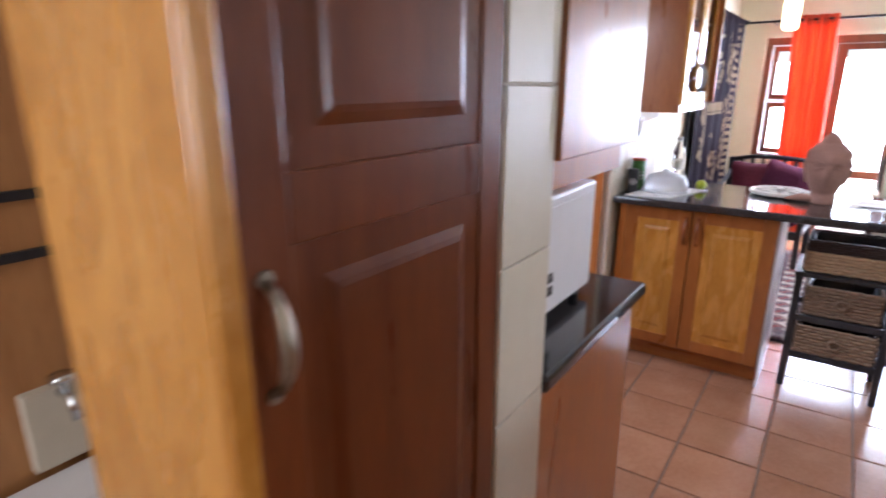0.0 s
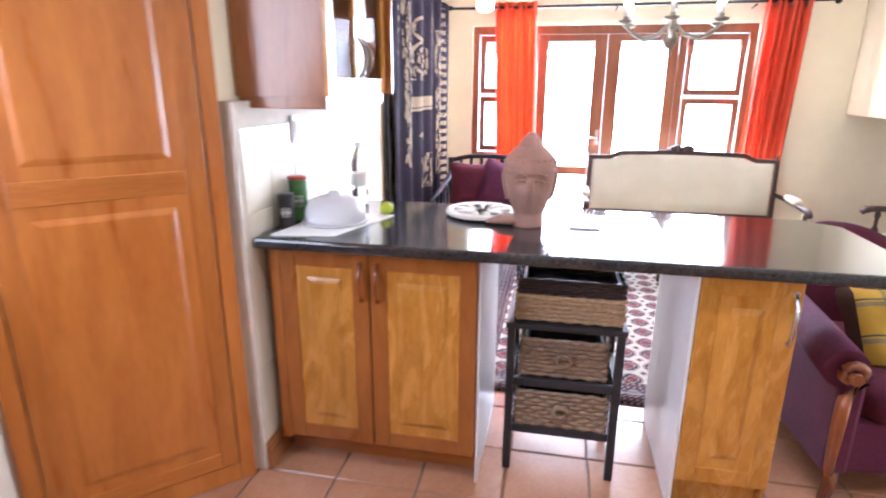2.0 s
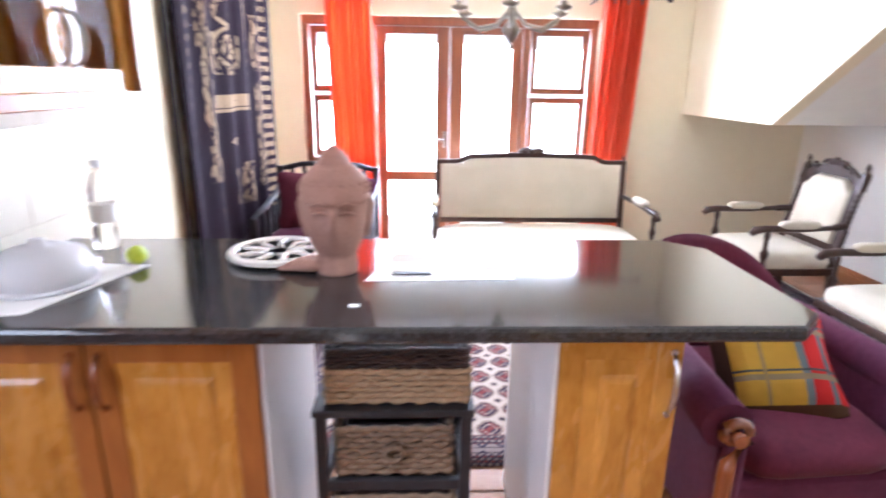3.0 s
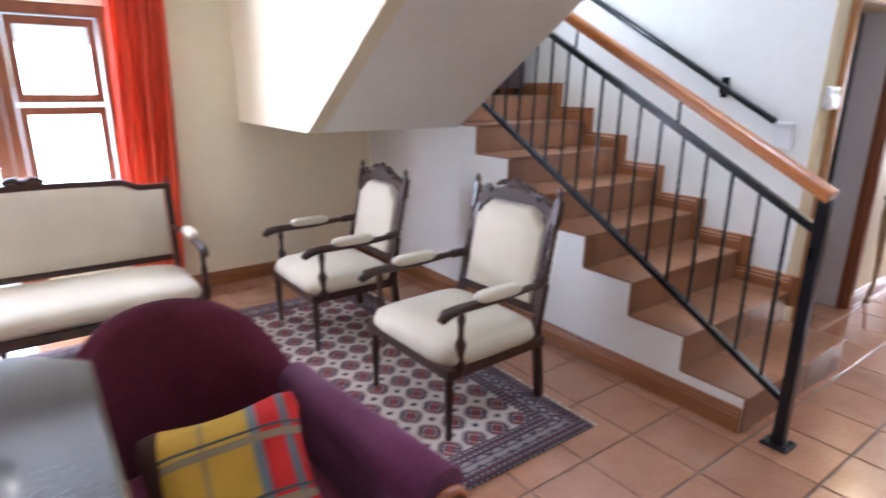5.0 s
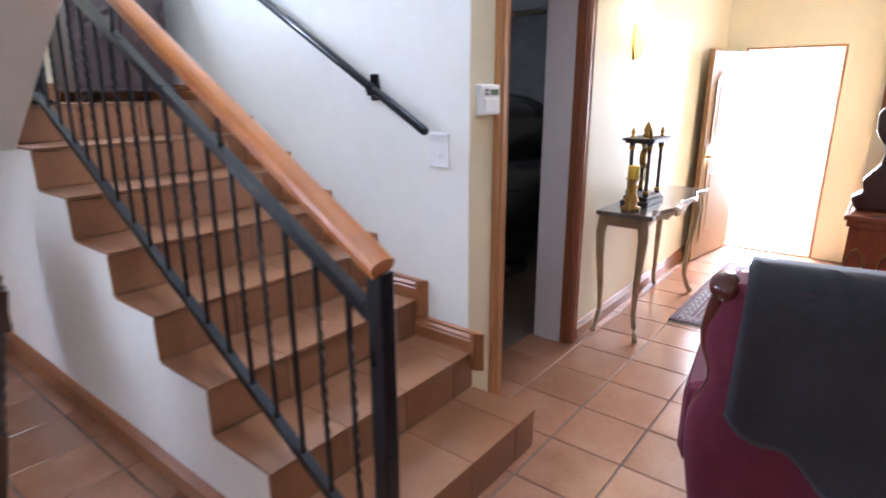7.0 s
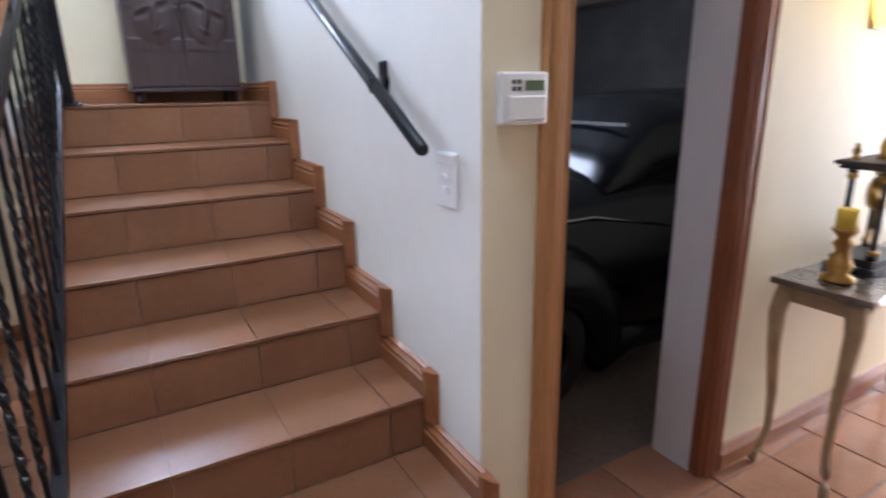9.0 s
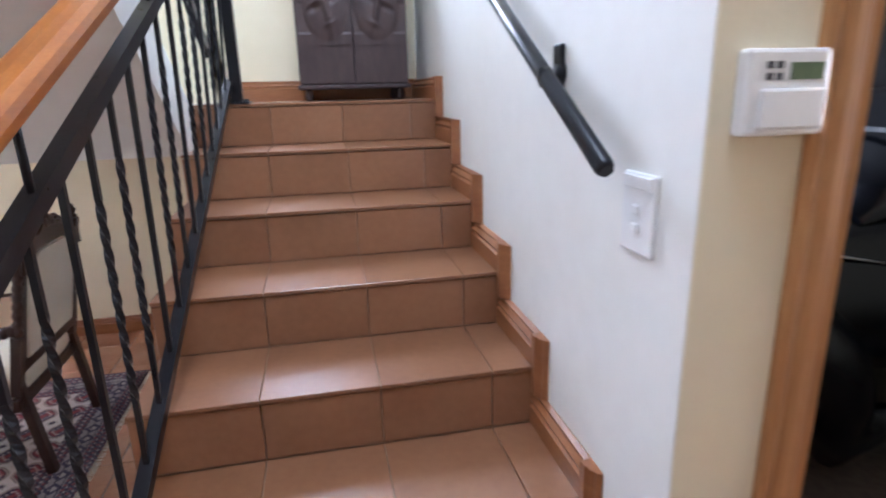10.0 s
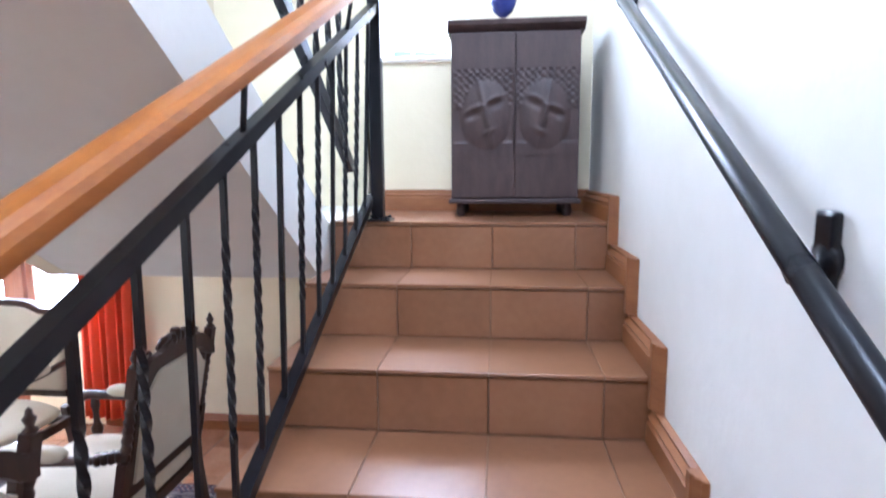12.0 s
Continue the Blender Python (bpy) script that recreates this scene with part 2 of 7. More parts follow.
# ---- building helpers ----
def box(bm, x0, y0, z0, x1, y1, z1, bevel=0.0):
    b = bmesh.new()
    bmesh.ops.create_cube(b, size=1)
    for v in b.verts:
        v.co = Vector(((x0 + x1) / 2 + v.co.x * (x1 - x0), (y0 + y1) / 2 + v.co.y * (y1 - y0), (z0 + z1) / 2 + v.co.z * (z1 - z0)))
    if bevel:
        bmesh.ops.bevel(b, geom=b.edges[:], offset=bevel, segments=2, affect="EDGES", profile=0.5)
    merge(bm, b)


def merge(bm, b, m=None):
    if m is not None:
        b.transform(m)
    made = [bm.verts.new(v.co) for v in b.verts]
    b.verts.index_update()
    for f in b.faces:
        try:
            g = bm.faces.new([made[v.index] for v in f.verts])
            g.smooth = f.smooth
        except ValueError:
            pass
    b.free()


def ring(bm, loops, smooth=True, caps=True, closed=True):
    """Skin a row of loops of equal length."""
    rows = [[bm.verts.new(p) for p in lp] for lp in loops]
    n = len(rows[0])
    for a, b in zip(rows, rows[1:]):
        for i in range(n if closed else n - 1):
            f = bm.faces.new((a[i], a[(i + 1) % n], b[(i + 1) % n], b[i]))
            f.smooth = smooth
    if caps and closed:
        bm.faces.new(rows[0][::-1])
        bm.faces.new(rows[-1])


def lathe(bm, profile, centre=(0, 0, 0), n=16, axis="z", m=None):
    """profile: rows of (radius, height)."""
    b = bmesh.new()
    loops = [[(r * math.cos(2 * math.pi * i / n), r * math.sin(2 * math.pi * i / n), h) for i in range(n)] for r, h in profile]
    ring(b, loops)
    turn = {"z": Matrix(), "x": Matrix.Rotation(radians(90), 4, "Y"), "y": Matrix.Rotation(radians(-90), 4, "X")}[axis]
    merge(bm, b, (m or Matrix()) @ Matrix.Translation(centre) @ turn)


def tube(bm, points, radius, n=8, flat=1.0):
    """A round bar along points; radius may be one number or one for each point."""
    pts = [Vector(p) for p in points]
    rad = radius if isinstance(radius, (list, tuple)) else [radius] * len(pts)
    loops = []
    for i, p in enumerate(pts):
        d = (pts[min(i + 1, len(pts) - 1)] - pts[max(i - 1, 0)]).normalized()
        up = Vector((0, 0, 1)) if abs(d.z) < 0.9 else Vector((1, 0, 0))
        s = d.cross(up).normalized()
        u = s.cross(d).normalized()
        loops.append([p + s * rad[i] * math.cos(2 * math.pi * k / n) + u * rad[i] * flat * math.sin(2 * math.pi * k / n) for k in range(n)])
    ring(bm, loops)


def bar(bm, a, b, w, h, twist=0.0, steps=1):
    """A square bar from a to b, w wide and h high, twisted by a number of turns."""
    a, b = Vector(a), Vector(b)
    d = (b - a).normalized()
    up = Vector((0, 0, 1)) if abs(d.z) < 0.9 else Vector((0, 1, 0))
    s = d.cross(up).normalized()
    u = s.cross(d).normalized()
    loops = []
    for i in range(steps + 1):
        f = i / steps
        ang = twist * 2 * math.pi * f
        s2, u2 = s * math.cos(ang) + u * math.sin(ang), u * math.cos(ang) - s * math.sin(ang)
        p = a + (b - a) * f
        loops.append([p + s2 * sx * w / 2 + u2 * uz * h / 2 for sx, uz in ((-1, -1), (1, -1), (1, 1), (-1, 1))])
    ring(bm, loops, smooth=False)


def prism(bm, outline, lo, hi, axis="x", bevel=0.0):
    """An outline in the plane across axis, pulled from lo to hi."""
    b = bmesh.new()
    put = {"x": lambda p, h: (h, p[0], p[1]), "y": lambda p, h: (p[0], h, p[1]), "z": lambda p, h: (p[0], p[1], h)}[axis]
    ring(b, [[put(p, lo) for p in outline], [put(p, hi) for p in outline]], smooth=False)
    bmesh.ops.recalc_face_normals(b, faces=b.faces[:])
    if bevel:
        bmesh.ops.bevel(b, geom=b.edges[:], offset=bevel, segments=2, affect="EDGES", profile=0.5)
    merge(bm, b)


def pillow(bm, w, d, h, centre=(0, 0, 0), power=4.0, n=28, rows=9, m=None, pinch=0.0):
    """A stuffed cushion with rounded edges."""
    b = bmesh.new()
    loops = []
    for j in range(rows):
        ph = -math.pi / 2 + math.pi * (j + 0.5) / rows
        rr = max(math.cos(ph), 0.0) ** 0.35
        loop = []
        for i in range(n):
            a = 2 * math.pi * i / n
            c, s = math.cos(a), math.sin(a)
            k = (abs(c) ** power + abs(s) ** power) ** (-1 / power)
            k *= 1 - pinch * abs(math.cos(2 * a)) ** 4
            loop.append((w / 2 * k * c * rr, d / 2 * k * s * rr, h / 2 * math.sin(ph)))
        loops.append(loop)
    ring(b, loops)
    merge(bm, b, (m or Matrix()) @ Matrix.Translation(centre))


def mesh_of(name, bm, material):
    bmesh.ops.recalc_face_normals(bm, faces=bm.faces[:])
    me = bpy.data.meshes.new(name)
    bm.to_mesh(me)
    bm.free()
    me.materials.append(material)
    return me


def part(name, bm, material, parent=None, label=""):
    ob = new(name, mesh_of(name, bm, material))
    if parent is not None:
        ob.parent = parent
    if label:
        ob["label"] = label
    return ob


def thing(name, m, label, category, group="", kind=""):
    e = new(name)
    e.empty_display_size = 0.1
    e.matrix_world = m
    return tagged(e, label, category, group, kind)


def fixed(name, bm, material, label, category):
    return tagged(part(name, bm, material), label, category, kind="structure")


def one_box(*dims, bevel=0.0):
    bm = bmesh.new()
    box(bm, *dims, bevel=bevel)
    return bm


def boxes(*rows, bevel=0.0):
    bm = bmesh.new()
    for r in rows:
        box(bm, *r, bevel=bevel)
    return bm


# ---- the shell ----
WX, WY, SX, HY, DX = -1.04, 6.82, 4.66, 3.75, 8.74     # side wall, window wall, stair wall, hall wall, front door wall
CEIL, UP = 2.55, 4.9
RISE, TREAD, Y0, XL = 0.1808, 0.3233, 3.395, 3.571
LAND = 8 * RISE

fixed("ground", one_box(-300, -300, -0.6, 300, 300, -0.25), EARTH, "pale dry ground outside the house", "ground")
floor = fixed("floor", one_box(-3.2, -2.3, -0.2, 8.9, 6.97, -0.006), GROUT, "grey grout bed under terracotta floor tiles", "floor")
# window wall with the doors, its two side lights and the landing window
fixed("wall_north", boxes((-1.24, WY, 0, -0.76, WY + 0.2, UP), (-0.76, WY, 1.985, 1.69, WY + 0.2, UP), (-0.76, WY, 0, -0.19, WY + 0.2, 0.78),
      (1.13, WY, 0, 1.69, WY + 0.2, 0.62), (1.69, WY, 0, 3.50, WY + 0.2, UP), (3.50, WY, 0, 4.10, WY + 0.2, 2.1), (3.50, WY, 3.4, 4.10, WY + 0.2, UP), (4.10, WY, 0, 4.8, WY + 0.2, UP)),
      CREAM, "cream painted plaster wall around the garden doors", "wall")
fixed("wall_west", boxes((WX - 0.2, 3.03, 0, WX, WY, CEIL), (-1.75, -2.3, 0, -1.55, 1.56, CEIL), (-1.75, 1.56, 0, -1.55, 2.44, 0.99), (-1.75, 1.56, 2.1, -1.55, 2.44, CEIL), (-1.75, 2.44, 0, -1.55, 2.55, CEIL)), CREAM, "cream painted plaster side wall", "wall")
fixed("wall_stairs", one_box(SX, HY, 0, SX + 0.19, WY, UP), WHITE_WALL, "white painted wall beside the stairs", "wall")
fixed("wall_hall", boxes((SX + 0.003, HY - 0.003, 0, 4.92, HY + 0.22, CEIL), (4.92, HY - 0.003, 1.99, 5.71, HY + 0.22, CEIL), (5.71, HY - 0.003, 0, DX, HY + 0.22, CEIL)),
      CREAM, "cream painted hall wall with a doorway to the garage", "wall")
fixed("wall_east", boxes((DX, 3.57, 0, DX + 0.2, HY + 0.2, CEIL), (DX, 2.80, 1.86, DX + 0.2, 3.57, CEIL), (DX, 0.3, 0, DX + 0.2, 2.80, CEIL)), CREAM, "cream painted wall around the front door", "wall")
fixed("wall_south", boxes((1.3, 0.3, 0, DX, 0.5, CEIL), (7.5, 2.38, 0, DX, 2.5, CEIL), (1.3, -2.3, 0, 1.5, 0.3, CEIL), (-1.55, -2.3, 0, -1.4, -2.1, CEIL), (0.0, -2.3, 0, 1.3, -2.1, CEIL),
      (-1.4, -2.3, 0, 0.0, -2.1, 1.05), (-1.4, -2.3, 2.15, 0.0, -2.1, CEIL)), CREAM, "cream painted wall with an assumed kitchen window", "wall")
fixed("ceiling", boxes((-1.75, -2.3, CEIL, 2.467, WY, CEIL + 0.2), (2.467, -2.3, CEIL, DX + 0.2, 2.9, CEIL + 0.2), (SX + 0.19, 2.9, CEIL, DX + 0.2, 3.9, CEIL + 0.2),
      (2.2, 2.7, UP, 4.8, WY + 0.2, UP + 0.2)), CEILING, "plain white painted ceiling", "ceiling")
fixed("wall_upper", boxes((2.267, 2.7, CEIL + 0.2, 2.467, WY, UP), (SX + 0.003, 2.9, CEIL, SX + 0.19, HY, UP), (2.467, 2.7, CEIL, SX + 0.19, 2.9, UP)), WHITE_WALL, "white painted wall of the upper stairwell", "wall")
# the upper flight, which turns back over the lounge
bm = bmesh.new()
SLOPE = (1.86 - 1.243) / (5.53 - 4.62)
prism(bm, [(WY, 1.243), (5.53, 1.243), (3.62, 1.243 + SLOPE * (5.53 - 3.62)), (3.62, CEIL + 0.25), (WY, CEIL + 0.25)], 2.467, 2.56, "x")
fixed("wall_upper_flight", bm, CREAM, "cream plaster side of the upper flight of stairs", "wall")
bm = bmesh.new()
prism(bm, [(WY, 1.244), (5.53, 1.244), (3.62, 1.244 + SLOPE * 1.91), (3.62, 1.50 + SLOPE * 1.91), (5.66, 1.44), (WY, 1.44)], 2.56, XL - 0.004, "x")
fixed("stair_soffit", bm, WHITE_WALL, "white painted underside of the upper flight of stairs", "soffit")

# ---- first flight of stairs ----
bm = bmesh.new()
outline = [(Y0 + 0.012, 0.0)]
for k in range(1, 9):
    outline += [(Y0 + 0.012 + TREAD * (k - 1), RISE * k - 0.012), (Y0 + 0.012 + TREAD * k, RISE * k - 0.012)]
outline[-1] = (WY, LAND - 0.012)
outline += [(WY, 0.0)]
prism(bm, outline, XL + 0.004, SX - 0.002, "x")
stairs = fixed("stairs", bm, WHITE_WALL, "white plastered stair flank with terracotta tiled steps", "stairs")
bm = bmesh.new()
prism(bm, [(y - 0.005, z + 0.005 if z > 0 else z) for y, z in outline[:-2]] + [(6.3, LAND - 0.007), (6.3, 1.0), (5.0, 0.4)], XL + 0.008, SX - 0.004, "x")
part("grout_bed", bm, GROUT_TAN, stairs)

# kitchen partitions
bm = bmesh.new()
prism(bm, [(WX - 0.004, 3.028), (-1.553, 2.519), (-1.75, 2.553), (-1.75, 3.028)], 0, CEIL, "z")
fixed("wall_pantry_core", bm, WHITE_WALL, "white painted wall behind the corner pantry", "wall")
stub = fixed("wall_partition", one_box(-1.55, 0.79, 0, -0.436, 0.985, CEIL), GROUT_PALE, "short partition wall faced with pale glazed tiles", "wall")
pilaster = fixed("wall_pilaster", one_box(WX, 3.032, 0.0, -0.990, 3.9, 1.42), GROUT_PALE, "tiled splashback over the breakfast counter", "wall")
splash = fixed("wall_splashback", one_box(-1.55, 0.985, 0, -1.546, 2.515, 0.985), GROUT_PALE, "tiled kitchen wall behind the microwave oven", "wall")


def skirting(name, a, b, side, h=0.105, z=0.0):
    """A moulded skirting board from a to b on the floor; side: the way it faces."""
    a, b, s = Vector((*a, z)), Vector((*b, z)), Vector((*side, 0))
    prof = [(0, 0), (0.018, 0), (0.018, h * 0.62), (0.012, h * 0.68), (0.016, h * 0.76), (0.009, h * 0.86), (0.011, h * 0.93), (0.004, h), (0, h)]
    bm = bmesh.new()
    ring(bm, [[p + s * d + Vector((0, 0, u)) for d, u in prof] for p in (a, b)], smooth=False)
    return fixed(name, bm, PINE, "moulded reddish wooden skirting board", "baseboard")


skirting("baseboard", (1.67, WY), (XL, WY), (0, -1))
skirting("baseboard", (XL + 0.004, WY), (XL + 0.004, 3.41), (-1, 0), h=0.12)
skirting("baseboard", (WX, 3.92), (WX, WY), (1, 0))
skirting("baseboard", (5.80, HY - 0.003), (DX, HY - 0.003), (0, -1))
skirting("baseboard", (DX, 0.5), (DX, 2.38), (-1, 0))
skirting("baseboard", (7.5, 2.5), (DX, 2.5), (0, 1))
LY = 6.30
fixed("wall_landing", boxes((XL + 0.05, LY, LAND - 0.01, 3.58, WY, UP), (3.58, LY, LAND - 0.01, 4.0, WY, 2.18), (3.58, LY, 3.2, 4.0, WY, UP), (4.0, LY, LAND - 0.01, SX, WY, UP)), CREAM,
      "cream painted wall behind the stair landing", "wall")
skirting("baseboard", (XL + 0.05, LY), (SX, LY), (0, -1), h=0.105, z=LAND)
skirting("baseboard", (-0.986, 3.035), (-0.986, 3.20), (1, 0), h=0.12)


# ---- doors and windows of the lounge ----
def pane_frame(bm, x0, z0, x1, z1, y, w, d):
    box(bm, x0, y, z0, x0 + w, y + d, z1, bevel=0.004)
    box(bm, x1 - w, y, z0, x1, y + d, z1, bevel=0.004)
    box(bm, x0 + w, y, z0, x1 - w, y + d, z0 + w, bevel=0.004)
    box(bm, x0 + w, y, z1 - w, x1 - w, y + d, z1, bevel=0.004)


def glass(x0, z0, x1, z1, y, parent):
    ob = part("pane", one_box(x0, y, z0, x1, y + 0.004, z1), GLASS, parent)
    ob.visible_shadow = False
    return ob


win = thing("window_1", pose(0, 0, 0), "timber garden doors with side windows, sunlit outside", "window", kind="structure")
bm = bmesh.new()
box(bm, -0.76, WY + 0.03, 1.915, 1.69, WY + 0.11, 1.985, bevel=0.004)
for x0, x1 in ((-0.19, -0.155), (1.066, 1.13)):
    box(bm, x0, WY + 0.03, 0, x1, WY + 0.11, 1.915, bevel=0.004)
box(bm, -0.76, WY + 0.03, 0.78, -0.70, WY + 0.11, 1.915, bevel=0.004)
box(bm, 1.63, WY + 0.03, 0.62, 1.69, WY + 0.11, 1.915, bevel=0.004)
box(bm, -0.70, WY + 0.03, 0.78, -0.19, WY + 0.11, 0.84, bevel=0.004)
box(bm, 1.13, WY + 0.03, 0.62, 1.63, WY + 0.11, 0.68, bevel=0.004)
part("window_frame", bm, FRAME_DARK, win, "reddish stained timber frame")
for x0, x1 in ((-0.69, -0.20), (1.14, 1.62)):
    for z0, z1 in ((0.85, 1.36), (1.39, 1.905)):
        z0 = 0.69 if x0 > 0 and z0 < 1 else z0
        bm = bmesh.new()
        pane_frame(bm, x0, z0, x1, z1, WY + 0.05, 0.05, 0.045)
        sash = part("sash", bm, FRAME_DARK, win)
        glass(x0 + 0.045, z0 + 0.045, x1 - 0.045, z1 - 0.045, WY + 0.07, sash)
for x0, x1, wl, wr in ((-0.152, 0.455, 0.086, 0.112), (0.460, 1.063, 0.116, 0.086)):
    bm = bmesh.new()
    y0, y1 = WY + 0.04, WY + 0.09
    box(bm, x0, y0, 0.01, x0 + wl, y1, 1.91, bevel=0.004)
    box(bm, x1 - wr, y0, 0.01, x1, y1, 1.91, bevel=0.004)
    for z0, z1 in ((0.01, 0.10), (0.64, 0.72), (1.855, 1.91)):
        box(bm, x0 + wl, y0, z0, x1 - wr, y1, z1, bevel=0.004)
    leaf = part("door_leaf", bm, FRAME_DARK, win, "glazed timber door leaf")
    glass(x0 + wl - 0.005, 0.095, x1 - wr + 0.005, 0.645, WY + 0.06, leaf)
    glass(x0 + wl - 0.005, 0.715, x1 - wr + 0.005, 1.86, WY + 0.06, leaf)
bm = bmesh.new()
tube(bm, [(0.42, WY + 0.04, 1.0), (0.42, WY - 0.01, 1.0), (0.34, WY - 0.012, 1.0)], 0.008)
box(bm, 0.405, WY + 0.035, 0.93, 0.435, WY + 0.04, 1.07, bevel=0.002)
part("handle", bm, CHROME, win)

win2 = thing("window_2", pose(0, 0, 0), "white painted landing window with slim bars", "window", kind="structure")
bm = bmesh.new()
pane_frame(bm, 3.58, 2.18, 4.0, 3.2, LY + 0.10, 0.03, 0.05)
box(bm, 3.785, LY + 0.11, 2.21, 3.797, LY + 0.14, 3.17)
box(bm, 3.61, LY + 0.11, 2.68, 3.97, LY + 0.14, 2.692)
part("window_frame", bm, WHITE_PLASTIC, win2)
part("window_sill", one_box(3.57, LY - 0.02, 2.160, 4.01, LY + 0.10, 2.182, bevel=0.004), GROUT_PALE, win2)
glass(3.61, 2.21, 3.97, 3.17, LY + 0.125, win2)

win3 = thing("window_3", pose(0, 0, 0), "timber kitchen window behind the microwave worktop", "window", kind="structure")
bm = bmesh.new()
for r in ((1.56, 0.99, 1.615, 2.1), (2.385, 0.99, 2.44, 2.1), (1.615, 0.99, 2.385, 1.045), (1.615, 2.045, 2.385, 2.1), (1.98, 1.045, 2.02, 2.045)):
    box(bm, -1.70, r[0], r[1], -1.64, r[2], r[3], bevel=0.003)
part("window_frame", bm, FRAME_DARK, win3)
for y0, y1 in ((1.612, 1.983), (2.017, 2.388)):
    ob = part("pane", one_box(-1.672, y0, 1.042, -1.668, y1, 2.048), GLASS, win3)
    ob.visible_shadow = False

# assumed window, never in view, built round the end wall's fill light
win5 = thing("assumed_window_5", pose(0, 0, 0), "assumed timber window in the unseen end wall of the kitchen", "window", kind="structure")
bm = bmesh.new()
pane_frame(bm, -1.4, 1.05, 0.0, 2.15, -2.24, 0.06, 0.07)
box(bm, -0.73, -2.24, 1.11, -0.67, -2.17, 2.09)
part("window_frame", bm, FRAME_DARK, win5)
glass(-1.34, 1.11, -0.06, 2.09, -2.2, win5)

# ---- doorway to the garage ----
door1 = thing("door_1", pose(0, 0, 0), "open garage doorway with a varnished timber architrave", "doorway", kind="structure")


def architrave(x, mat, flip):
    s = -1 if flip else 1
    prof = [(0, 0), (0, -0.012), (0.012, -0.02), (0.03, -0.014), (0.045, -0.024), (0.065, -0.024), (0.075, -0.016), (0.09, -0.02), (0.098, 0)]
    bm = bmesh.new()
    ring(bm, [[(x + s * u, HY - 0.003 + d, z) for u, d in prof] for z in (0, 2.07)], smooth=False)
    part("architrave", bm, mat, door1)


# one timber: right side and jambs take the dark copy, shade by colour
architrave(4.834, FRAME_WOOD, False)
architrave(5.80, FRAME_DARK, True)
bm = bmesh.new()
box(bm, 4.828, HY - 0.026, 1.99, 5.80, HY - 0.003, 2.075, bevel=0.006)
part("architrave", bm, FRAME_WOOD, door1)
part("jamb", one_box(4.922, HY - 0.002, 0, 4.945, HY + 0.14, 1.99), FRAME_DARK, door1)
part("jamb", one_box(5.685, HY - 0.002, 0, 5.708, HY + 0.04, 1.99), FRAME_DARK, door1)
part("reveal", one_box(5.69, HY + 0.04, 0.0, 5.708, HY + 0.22, 1.99), WHITE_SIDE, door1, "pale grey painted reveal")

# ---- front door ----
door2 = thing("door_2", pose(0, 0, 0), "panelled timber front door standing open to bright daylight", "door", kind="structure")
bm = bmesh.new()
box(bm, DX - 0.006, 3.548, 0, DX + 0.1, 3.57, 1.86, bevel=0.004)
box(bm, DX - 0.006, 2.80, 0, DX + 0.1, 2.822, 1.86, bevel=0.004)
box(bm, DX - 0.006, 2.822, 1.838, DX + 0.1, 3.548, 1.86, bevel=0.004)
box(bm, DX - 0.02, 2.822, 0, DX + 0.15, 3.548, 0.015)
part("door_frame", bm, FRAME_WOOD, door2)
dm = pose(8.70, 3.545, 0.01, 0, 0, 171)


def door_panel(bm, x0, x1, z0, z1, arch=0.0, y=0.0):
    out = [(x0, z0), (x1, z0)]
    n = 8
    for i in range(n + 1):
        f = i / n
        out.append((x1 + (x0 - x1) * f, z1 - arch + arch * math.sin(math.pi * f)))
    loops = []
    c = Vector(((x0 + x1) / 2, (z0 + z1) / 2))
    for k, d in ((1.0, 0), (0.93, -0.012), (0.86, -0.012), (0.72, 0.004)):
        loops.append([(c.x + (px - c.x) * k, y + d, c.y + (pz - c.y) * k) for px, pz in out])
    ring(bm, loops, smooth=False)


b = bmesh.new()
box(b, 0, -0.02, 0, 0.76, 0.02, 1.81, bevel=0.004)
leaf = part("door_leaf", b, DOOR_WOOD, door2, "honey-coloured panelled door leaf")
leaf.matrix_local = dm
for x0, x1, z0, z1, arch in ((0.11, 0.66, 1.02, 1.68, 0.12), (0.11, 0.66, 0.15, 0.86, 0.0)):
    for y, s in ((0.0205, 1), (-0.0205, -1)):
        b = bmesh.new()
        door_panel(b, x0, x1, z0, z1, arch, 0)
        for v in b.verts:
            v.co.y = y + s * v.co.y * 0.9 + s * 0.011
        part("panel", b, DOOR_WOOD, leaf)
b = bmesh.new()
tube(b, [(0.71, 0.02, 0.93), (0.71, 0.06, 0.93), (0.60, 0.065, 0.93)], 0.009)
box(b, 0.69, 0.02, 0.84, 0.73, 0.026, 1.0, bevel=0.002)
part("handle", b, BRASS, leaf, "brass lever handle")

# ---- garage ----
fixed("garage_floor", one_box(4.86, HY + 0.22, -0.2, 8.6, 8.2, -0.1), CONCRETE, "bare concrete garage floor", "floor")
fixed("garage_walls", boxes((8.6, HY + 0.22, -0.2, 8.74, 8.2, 2.6), (4.86, 8.2, -0.2, 8.74, 8.34, 2.6), (SX + 0.19, HY + 0.22, -0.2, 4.862, 8.2, 2.6)),
      CONCRETE, "unpainted garage walls", "wall")
fixed("garage_ceiling", one_box(4.862, HY + 0.22, 2.35, 8.6, 8.2, 2.55), CEILING, "pale grey garage ceiling", "ceiling")
gd = thing("garage_door", pose(0, 0, 0), "closed dark timber sectional garage door", "garage door", kind="structure")
for k in range(5):
    part("panel", one_box(5.0, 7.9, -0.1 + k * 0.42, 8.4, 7.94, 0.31 + k * 0.42, bevel=0.006), BROWN_DOOR, gd)
bm = bmesh.new()
